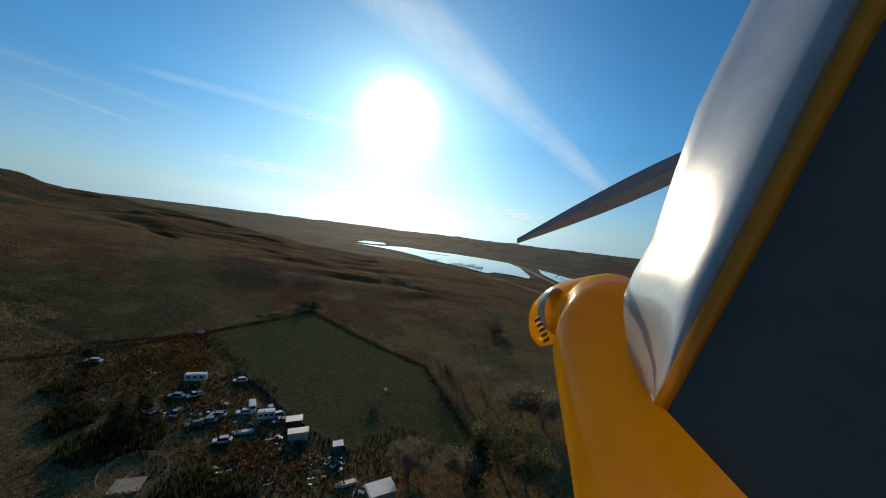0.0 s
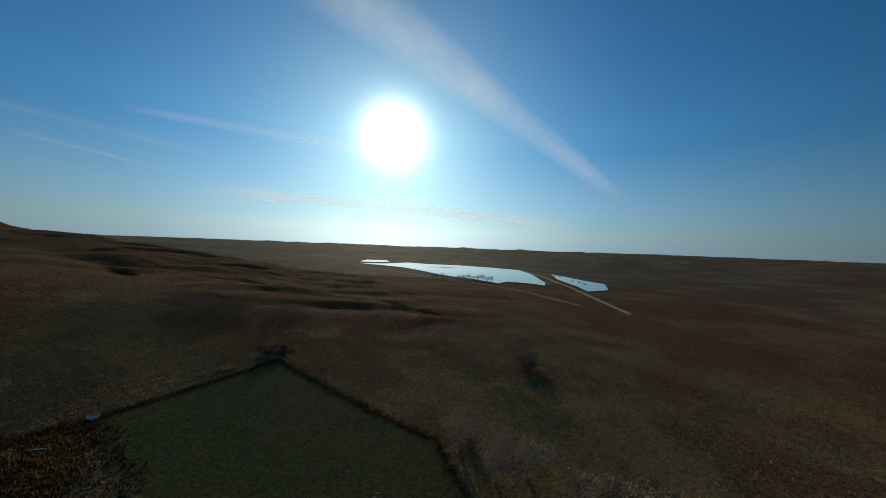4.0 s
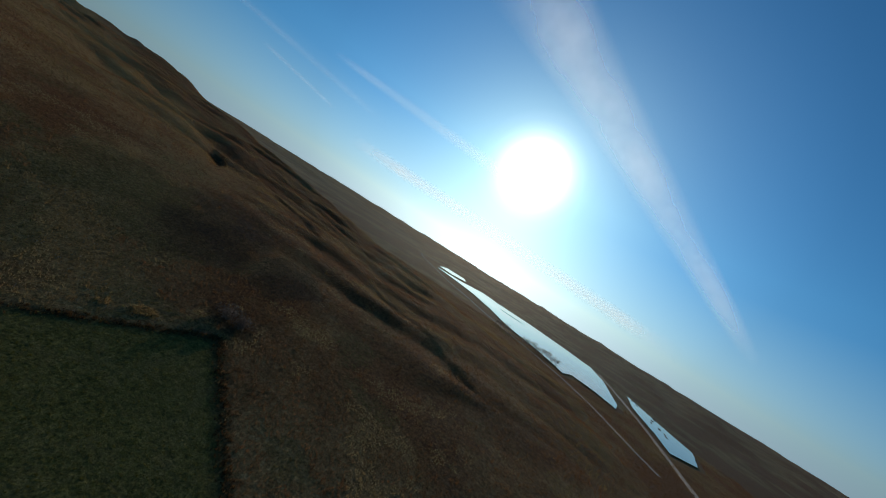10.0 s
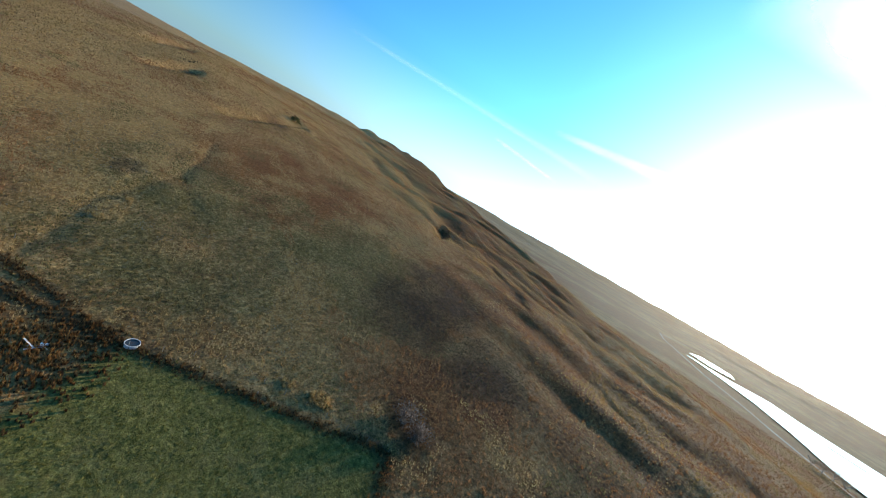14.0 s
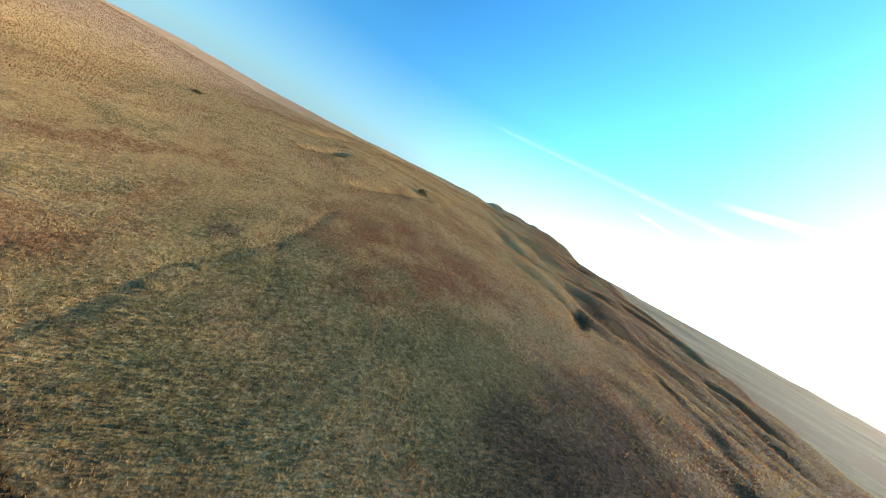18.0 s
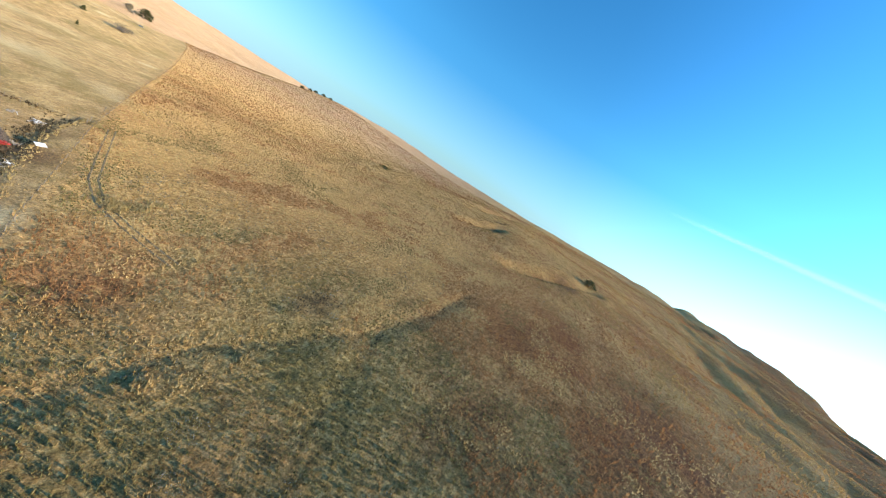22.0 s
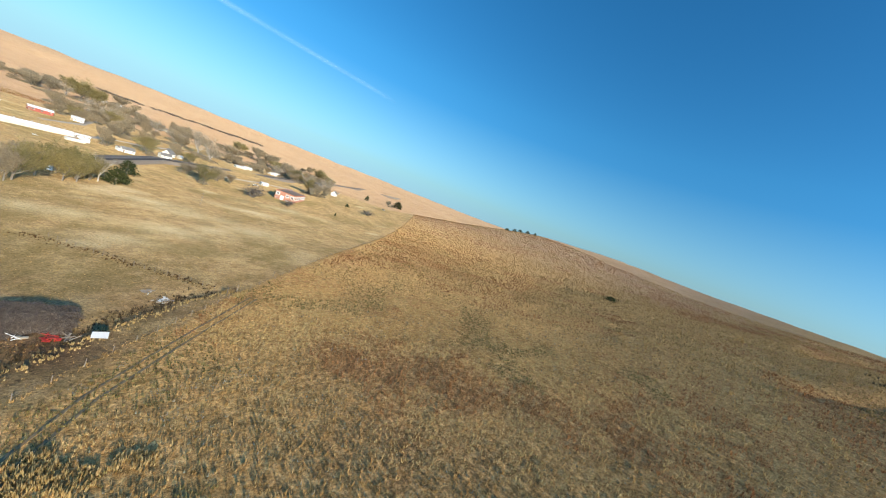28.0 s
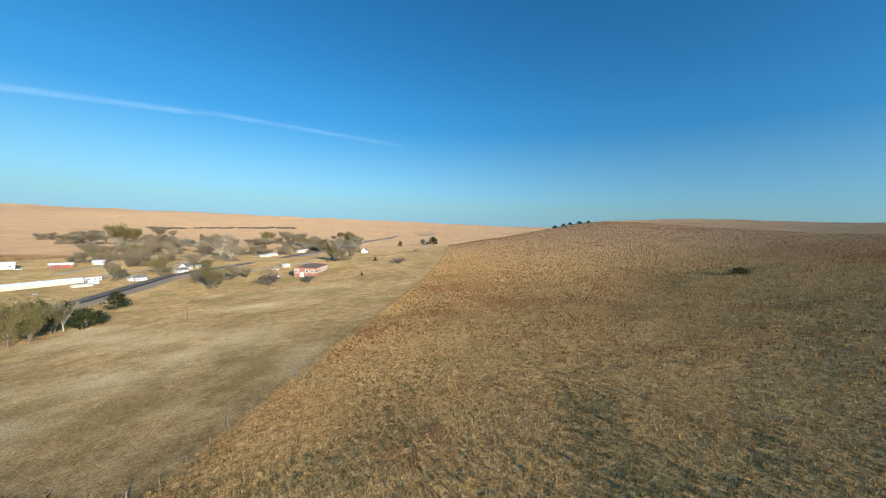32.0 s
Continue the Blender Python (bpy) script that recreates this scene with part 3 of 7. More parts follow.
def gable(sx, sy, rise, at=(0, 0, 0), over=0.3, thick=0.12, bm=None):
    """Two roof slabs with a ridge along x, over eaves at z = at."""
    own = bmesh.new()
    hx, hy = sx / 2 + over, sy / 2 + over
    drop = rise * over / (sy / 2)
    section = [(-hy, -drop), (0, rise), (hy, -drop), (hy, -drop + thick), (0, rise + thick * 1.3), (-hy, -drop + thick)]
    ends = [[own.verts.new((x + at[0], y + at[1], z + at[2])) for y, z in section] for x in (-hx, hx)]
    n = len(section)
    for k in range(n):
        own.faces.new((ends[0][k], ends[1][k], ends[1][(k + 1) % n], ends[0][(k + 1) % n]))
    for ring in (ends[0][::-1], ends[1]):
        own.faces.new((ring[0], ring[1], ring[4], ring[5]))
        own.faces.new((ring[1], ring[2], ring[3], ring[4]))
    bmesh.ops.recalc_face_normals(own, faces=own.faces)
    return join(bm, own)


# ---- ground: one sheet to the horizon ----
def metres(line):
    return [(x * UNIT, y * UNIT) for x, y in line]


MEADOW = [(90.2, -195.7), (117.6, -150.5), (118.4, -149.1), (88.3, -131.2), (61.1, -111.4), (41.7, -102.2), (6.3, -109.0), (26.2, -157.4)]
PASTURE = metres([(104, -72), (121, -45), (133, -22), (200, 78), (262, 170), (300, 250), (330, 330), (80, 330), (-20, 200), (20, 60), (60, -20)])
TRACK_FENCE = metres([(98, -84), (109, -62), (121, -42), (133, -22), (166, 28), (200, 78), (232, 124), (262, 170), (296, 232)])
HEDGES = [([(90.2, -195.7), (117.6, -150.5)], 1.2), ([(90.2, -195.7), (25.8, -157.5), (6.3, -109.0)], 1.3), ([(117.6, -150.5), (140.6, -125.7)], 1.0), ([(118.0, -147.7), (140.2, -116.8), (146.3, -109.3)], 1.2)]


def axis_steps(lo, hi, step, far_lo, far_hi):
    inner = np.arange(lo, hi + step, step)
    out = []
    for start, end, sign in ((lo, far_lo, -1), (inner[-1], far_hi, 1)):
        x, s, some = start, step, []
        while (x - end) * sign < 0:
            s *= 1.07
            x += sign * s
            some.append(x)
        out.append(some)
    return np.array(out[0][::-1] + list(inner) + out[1])


xs, ys = axis_steps(-90, 470, 2.2, -4600, 4600), axis_steps(-460, 330, 2.2, -4600, 4600)
gx, gy = np.meshgrid(xs, ys)
gz = land(gx, gy)
nx, ny = len(xs), len(ys)
quad = (np.arange(ny - 1)[:, None] * nx + np.arange(nx - 1)).ravel()
ground = mesh_part("ground", np.stack([gx, gy, gz], -1).reshape(-1, 3), np.stack([quad, quad + 1, quad + nx + 1, quad + nx], -1), M_GROUND, smooth_shade=True)
tagged(ground, "rolling autumn prairie of tan and russet grass", "ground", kind="structure")


def spread(name, values):
    a = ground.data.attributes.new(name, "FLOAT", "POINT")
    a.data.foreach_set("value", np.asarray(values, np.float32).ravel())


def blob(x, y, spots):
    total = np.zeros(np.shape(x))
    for cx, cy, rx, ry in spots:
        total = np.maximum(total, np.exp(-(((x - cx) / rx) ** 2 + ((y - cy) / ry) ** 2) * 0.9))
    return total


ragged = 5 * (fbm(gx / 7, gy / 7, 41) - 0.5)
meadow = smooth(0.8, -0.8, edge_distance(gx, gy, MEADOW) + ragged * 0.45)
pasture = smooth(1.5, -1.5, edge_distance(gx, gy, PASTURE) + ragged * 0.4)
spread("meadow", meadow)
spread("pasture", pasture * 0.92)
RUSSET_SPOTS = [(236, -80, 20, 14), (222, -66, 12, 9), (252, -92, 16, 14), (115, -227, 39, 33), (160, -263, 33, 33), (85, -269, 37.5, 33), (239, -219, 24, 21), (234, -178, 18, 18), (239, -80, 9, 7.5), (253, -176, 37.5, 30), (64, -244, 45, 37.5)]
OLIVE_SPOTS = [(162, -144, 27, 22.5), (153, -139, 24, 21), (165, -145, 15, 13.5), (202, -126, 15, 12), (174, -151, 27, 22.5), (158, -161, 37.5, 37.5), (158, -198, 33, 30), (191, -94, 10.5, 9)]
TAN_SPOTS = [(230, -100, 40, 40), (275, -125, 50, 40), (212, -45, 26, 28), (300, -70, 60, 60), (380, -40, 80, 70), (460, -150, 70, 60), (440, 90, 90, 90), (246, -16, 45, 39), (245, -43, 33, 30), (230, -42, 30, 27), (257, -79, 45, 37.5), (189, -91, 18, 18), (186, -85, 13.5, 12), (183, -83, 9, 7.5), (301, -13, 37.5, 37.5)]
ragged2 = 0.62 + 1.3 * (fbm(gx / 12, gy / 12, 43) - 0.5)
slope = smooth(-200, -300, gy + 0.25 * gx) * (0.3 + 0.9 * smooth(0.35, 0.6, fbm(gx / 70, gy / 70, 57)))
spread("russet", np.clip(blob(gx, gy, RUSSET_SPOTS) * 1.9 * ragged2 - 0.1 + 1.2 * slope, 0, 0.97))
spread("olive", np.clip(blob(gx, gy, OLIVE_SPOTS) * 1.6 * ragged2 - 0.1, 0, 0.9))
spread("tan", np.clip(blob(gx, gy, TAN_SPOTS) * 1.6 * ragged2 - 0.1 + 0.75 * smooth(200, 560, gx + 0.45 * gy) * (0.35 + 0.65 * smooth(0.38, 0.55, fbm(gx / 90, gy / 90, 53))), 0, 0.9))
# where the painted haze sets in, growing with distance to the north
spread("distant", 0.8 * smooth(260, 520, np.hypot(gx - 120, gy + 60)) * smooth(-150, 60, gy))
weeds = np.zeros_like(gx)
for line, half in HEDGES:
    weeds = np.maximum(weeds, smooth(half + 0.9, half - 0.6, line_distance(gx, gy, line) + ragged * 0.25))
spread("weeds", weeds * 0.7)
SOIL_SPOTS = [(206, 50, 16, 12), (226, 16, 5, 12), (196, 40, 10, 10), (181, 28, 13, 7), (190, 62, 22, 8), (163, 74, 20, 7), (214, 108, 24, 9), (150, 30, 16, 6), (172, 8, 9, 6), (240, 150, 26, 10)]
spread("soil", np.clip(0.5 * pasture * smooth(0.62, 0.8, fbm(gx / 22, gy / 22, 47)) + 0.75 * pasture * blob(gx, gy, SOIL_SPOTS) * ragged2, 0, 0.8))
# dark patches of ground, plus shade painted along the cut banks
CHAR_SHADE_SPOTS = [(196, -132, 6, 4), (137, -220, 21, 17), (113, -238, 15, 19), (152, -243, 22, 13), (96, -203, 7, 5), (190, -322, 24, 8), (266, -311, 20, 7), (350, -186, 30, 7), (386, -125, 18, 6), (528, -105, 34, 10), (176, -56, 8, 11), (184, -40, 7, 7)]
spread("char_shade", np.clip(blob(gx, gy, CHAR_SHADE_SPOTS) * 1.5 * ragged2 - 0.12, 0, 0.85))

# ---- lake ----
def flat_sheet(name, loop, z, mat, label, category):
    bm = bmesh.new()
    top = [bm.verts.new((x, y, z)) for x, y in loop]
    bm.faces.new(top)
    bmesh.ops.triangulate(bm, faces=bm.faces[:])
    bmesh.ops.recalc_face_normals(bm, faces=bm.faces)
    ob = part(name, bm, mat)
    return tagged(ob, label, category, kind="structure")


def loosen(loop, grow, seed):
    """A wavy shoreline round the loop."""
    out, cx, cy = [], sum(p[0] for p in loop) / len(loop), sum(p[1] for p in loop) / len(loop)
    for (ax, ay), (bx, by) in zip(loop, loop[1:] + loop[:1]):
        n = max(2, int(math.hypot(bx - ax, by - ay) / 14))
        for k in range(n):
            x, y = ax + (bx - ax) * k / n, ay + (by - ay) * k / n
            d = math.hypot(x - cx, y - cy)
            s = 1 + (grow + 7 * (float(value_noise(np.array(x / 21), np.array(y / 21), seed)) - 0.5)) / d
            out.append((cx + (x - cx) * s, cy + (y - cy) * s))
    return out


flat_sheet("water", metres(LAKE), LAKE_Z * UNIT, M_WATER, "still bright lake reflecting the low sun", "lake")
flat_sheet("water", metres(POND), LAKE_Z * UNIT, M_WATER, "small bright pond beside the lake road", "water")
flat_sheet("water", loosen(metres(BACKWATER), 3, 2), LAKE_Z * UNIT, M_WATER, "narrow marshy backwater beside the road", "water")


def islet(x, y, length, width, turn):
    """A low marshy island with a ragged rim."""
    rng = random.Random(int(x * 7 + y))
    n, v, f = 18, [], []
    c, q = math.cos(turn), math.sin(turn)
    for ring, (k, z) in enumerate(((1.0, -0.3), (0.8, 0.35), (0.02, 0.7))):
        for i in range(n):
            a = 2 * math.pi * i / n
            g = k * rng.uniform(0.75, 1.2)
            dx, dy = math.cos(a) * length / 2 * g, math.sin(a) * width / 2 * g
            v.append((x + dx * c - dy * q, y + dx * q + dy * c, LAKE_Z * UNIT + z))
    for r in range(2):
        for i in range(n):
            f.append((r * n + i, r * n + (i + 1) % n, r * n + n + (i + 1) % n, r * n + n + i))
    ob = mesh_part("islet", v, f, M_MARSH)
    return tagged(ob, "low dark marshy islet of reeds in the lake", "island", kind="structure")


for x, y, length, width, turn in ((51.0, -1039.5, 87.8, 12.0, 3.00), (-240.0, -834.3, 12.9, 3.0, 1.40), (-219.0, -689.4, 10.9, 3.1, 1.33), (-222.0, -722.6, 7.3, 3.7, 1.17), (-240.8, -800.9, 12.2, 4.2, 1.55), (-210.7, -844.9, 11.8, 4.3, 1.15), (-226.1, -852.5, 12.5, 3.6, 1.63), (-223.8, -706.9, 9.9, 3.1, 1.35), (-218.6, -685.8, 7.0, 4.7, 1.64), (-226.3, -883.9, 10.3, 3.1, 1.15), (-248.0, -824.4, 9.2, 4.9, 1.16), (-216.1, -742.8, 13.7, 3.2, 1.43), (-228.0, -773.0, 14.0, 6.0, 1.17), (-257.8, -801.7, 10.9, 3.1, 1.32), (-224.2, -729.5, 6.7, 4.0, 1.62)):
    islet(x, y, length, width, turn)


def ribbon(name, line, width, mat, label, category, lift=0.05, step=3.0, crown=0.0, kind="structure", parent=None, flank=0.5, level=0):
    """A strip that follows the ground; level: over how many steps its height is evened out."""
    pts = []
    for (ax, ay), (bx, by) in zip(line, line[1:]):
        n = max(1, int(math.hypot(bx - ax, by - ay) / step))
        pts += [(ax + (bx - ax) * k / n, ay + (by - ay) * k / n) for k in range(n)]
    pts.append(line[-1])
    p = np.array(pts)
    t = np.gradient(p, axis=0)
    t /= np.linalg.norm(t, axis=1)[:, None] + 1e-9
    side = np.stack([-t[:, 1], t[:, 0]], -1)
    base = land(p[:, 0], p[:, 1])
    if level:
        base = np.convolve(np.pad(base, level, mode="edge"), np.ones(2 * level + 1) / (2 * level + 1), "valid")
    rows = []
    for f, h in ((-0.56 - 0.1 * (flank > 1), -flank), (-0.5, 0), (-0.25, crown), (0.25, crown), (0.5, 0), (0.56 + 0.1 * (flank > 1), -flank)):
        q = p + side * width * f
        rows.append(np.stack([q[:, 0], q[:, 1], (base if level else np.maximum(land(q[:, 0], q[:, 1]), base - 0.3)) + lift + h], -1))
    v = np.stack(rows, 1).reshape(-1, 3)
    k = len(rows)
    f = [(i * k + j, (i + 1) * k + j, (i + 1) * k + j + 1, i * k + j + 1) for i in range(len(p) - 1) for j in range(k - 1)]
    ob = mesh_part(name, v, f, mat, parent, smooth_shade=False)
    return tagged(ob, label, category, kind=kind) if parent is None else ob


ROAD = metres([(-104, -270), (-111, -351), (-118, -432), (-123, -548), (-125, -682)])
SHORE_ROAD = metres([(-82, -296), (-72, -320), (-54, -371), (-37, -402), (-10, -437), (27, -472), (60, -509), (93, -553), (143, -609), (186, -673), (248, -763), (289, -855), (273, -962)])
ribbon("road", ROAD, 6, M_GRAVEL, "pale gravel road past the lake", "road", 0.25, 6)
ribbon("road", SHORE_ROAD, 4, M_GRAVEL, "pale gravel road along the lake shore", "road", 0.3, 8)


# ---- plants ----
def limb_mesh(bm, rng, base, way, length, radius, depth, tips):
    """A tapered, bending limb with side limbs; tips collects where the twigs grow."""
    p, way = Vector(base), Vector(way).normalized()
    n = 3
    for k in range(n):
        way = (way + Vector((rng.uniform(-.25, .25), rng.uniform(-.25, .25), rng.uniform(-.05, .2)))).normalized()
        q = p + way * length / n
        rod(p, q, radius * (1 - k / n * 0.6), radius * (1 - (k + 1) / n * 0.6), 5 if depth > 1 else 4, bm)
        if depth > 0 and k > 0 or depth == 0:
            tips.append((q.copy(), length))
        if depth > 0:
            for _ in range(2 if k else 1):
                a = rng.uniform(0, 2 * math.pi)
                out = (way * 0.7 + Vector((math.cos(a), math.sin(a), rng.uniform(0.0, 0.5)))).normalized()
                limb_mesh(bm, rng, q, out, length * rng.uniform(0.45, 0.65), radius * 0.45, depth - 1, tips)
        p = q


def leaf_cloud(rng, centres, spread, count, size, flat=0.8):
    """Many small bent leaf or twig clusters round the given centres."""
    c = np.array([tuple(p) for p in centres])
    k = rng.integers(0, len(c), count)
    p = c[k] + rng.normal(0, 1, (count, 3)) * spread * np.array([1, 1, flat])
    a, b = rng.normal(0, 1, (count, 3)), rng.normal(0, 1, (count, 3))
    a /= np.linalg.norm(a, axis=1)[:, None]
    b = np.cross(a, b)
    b /= np.linalg.norm(b, axis=1)[:, None]
    s = size * rng.uniform(0.5, 1.3, (count, 1))
    v = np.stack([p - a * s, p + b * s * 0.45, p + a * s, p - b * s * 0.45 + 0.2 * s], 1).reshape(-1, 3)
    return v, np.arange(count * 4).reshape(-1, 4)


def build_tree(name, seed, height, width, leaf_mat, bark, leaves, label, category, bare=False):
    """A deciduous tree of the given size at the origin."""
    rng, nrng = random.Random(seed), np.random.default_rng(seed)
    ob = thing(name, (0, 0, -50), 0, label, category)
    bm, tips = bmesh.new(), []
    p = Vector((0, 0, -0.4))
    trunk_h = height * 0.2
    rod(p, (0.1, 0, trunk_h), height * 0.035, height * 0.024, 7, bm)
    for k in range(5):
        a = 2 * math.pi * (k + rng.random() * 0.6) / 5
        up = rng.uniform(0.7, 1.6)
        limb_mesh(bm, rng, (0.1, 0, trunk_h * rng.uniform(0.7, 1.0)), (math.cos(a) * width / height * 1.5, math.sin(a) * width / height * 1.5, up),
                  height * rng.uniform(0.38, 0.5), height * 0.016, 2, tips)
    part("trunk", bm, bark, ob)
    centres = [t for t, _ in tips]
    if not bare:
        # outer twigs fill an uneven dome round the limbs
        for _ in range(90):
            a, e, r = rng.uniform(0, 6.283), math.asin(rng.uniform(-0.95, 1.0)), rng.uniform(0.55, 1.0)
            lobe = 0.8 + 0.25 * math.sin(3 * a + seed) * math.cos(2 * e + seed)
            centres.append(Vector((math.cos(a) * math.cos(e) * width * 0.5, math.sin(a) * math.cos(e) * width * 0.5, 0)) * r * lobe + Vector((0, 0, height * (0.5 + 0.46 * math.sin(e) * r * lobe))))
    v, f = leaf_cloud(nrng, centres, height * (0.05 if bare else 0.055), leaves, height * (0.02 if bare else 0.022))
    mesh_part("crown", v, f, leaf_mat, ob)
    return ob


def build_cedar(seed, height, width):
    nrng, rng = np.random.default_rng(seed), random.Random(seed)
    ob = thing("cedar_tree", (0, 0, -50), 0, "dark green cedar with a dense ragged crown", "tree")
    part("trunk", rod((0, 0, -0.3), (0, 0, height * 0.8), height * 0.04, height * 0.01, 6), M_BARK, ob)
    centres = []
    for k in range(70):
        u = rng.random() ** 0.8
        r = width / 2 * (1 - u) ** 0.6 * rng.uniform(0.4, 1.0)
        a = rng.uniform(0, 6.283)
        centres.append((math.cos(a) * r, math.sin(a) * r, height * (0.06 + 0.9 * u)))
    v, f = leaf_cloud(nrng, centres, height * 0.06, 1500, height * 0.04)
    mesh_part("crown", v, f, M_CEDAR, ob)
    return ob


def build_bush(name, seed, height, width, mat, label, count=700):
    nrng, rng = np.random.default_rng(seed), random.Random(seed)
    ob = thing(name, (0, 0, -50), 0, label, "shrub")
    bm, centres = bmesh.new(), []
    for k in range(16):
        a, lean = rng.uniform(0, 6.283), rng.uniform(0.1, 1.0)
        tip = (math.cos(a) * width / 2 * lean, math.sin(a) * width / 2 * lean, height * rng.uniform(0.5, 0.95) * (1.15 - 0.4 * lean))
        rod((math.cos(a) * 0.1, math.sin(a) * 0.1, -0.2), tip, 0.05, 0.015, 4, bm)
        centres += [tip, tuple(q * 0.7 for q in tip)]
    part("stem", bm, M_BARK, ob)
    v, f = leaf_cloud(nrng, centres, height * 0.16, count, height * 0.06)
    tagged(mesh_part("foliage", v, f, mat, ob), kind="stuff")
    return ob


TREES = {
    "twig": [build_tree("cottonwood_tree", 11 + k, 10, 9, M_TWIGS, M_BARK, 8000, "grey-brown cottonwood with thin autumn twigs beside the village", "tree") for k in range(3)],
    "olive": [build_tree("ash_tree", 31 + k, 9, 9, M_OLIVELEAF, M_BARK, 5000, "olive-leaved tree with a broad rounded crown", "tree") for k in range(3)],
    "bare": [build_tree("bare_tree", 51 + k, 11, 8, M_TWIGS, M_PALEBARK, 1200, "leafless tree with pale bark and forked limbs", "tree", True) for k in range(2)],
    "cedar": [build_cedar(71 + k, 5, 4.4) for k in range(3)],
    "brush": [build_bush("shrub", 91 + k, 3, 4, M_BRUSH, "leafless grey shrub on the pasture") for k in range(2)],
}
SIZES = {"twig": (10, 9), "olive": (9, 9), "bare": (11, 8), "cedar": (5, 4.4), "brush": (3, 4)}
plant_rng = random.Random(7)
UNDERGROWTH = []


def plant(kind, x, y, h, w, group):
    first = plant_rng.choice(TREES[kind])
    th, tw = SIZES[kind]
    if kind == "brush" and y > 1000:
        h, w = h * 0.6, w * plant_rng.uniform(1.2, 2.6)
    m = pose(x, y, ground_z(x, y) - 0.05, 0, 0, plant_rng.uniform(0, 360))
    ob = copy_thing(first, m)
    ob.scale = (w / tw, w / tw, h / th)
    ob["group"] = group
    return ob


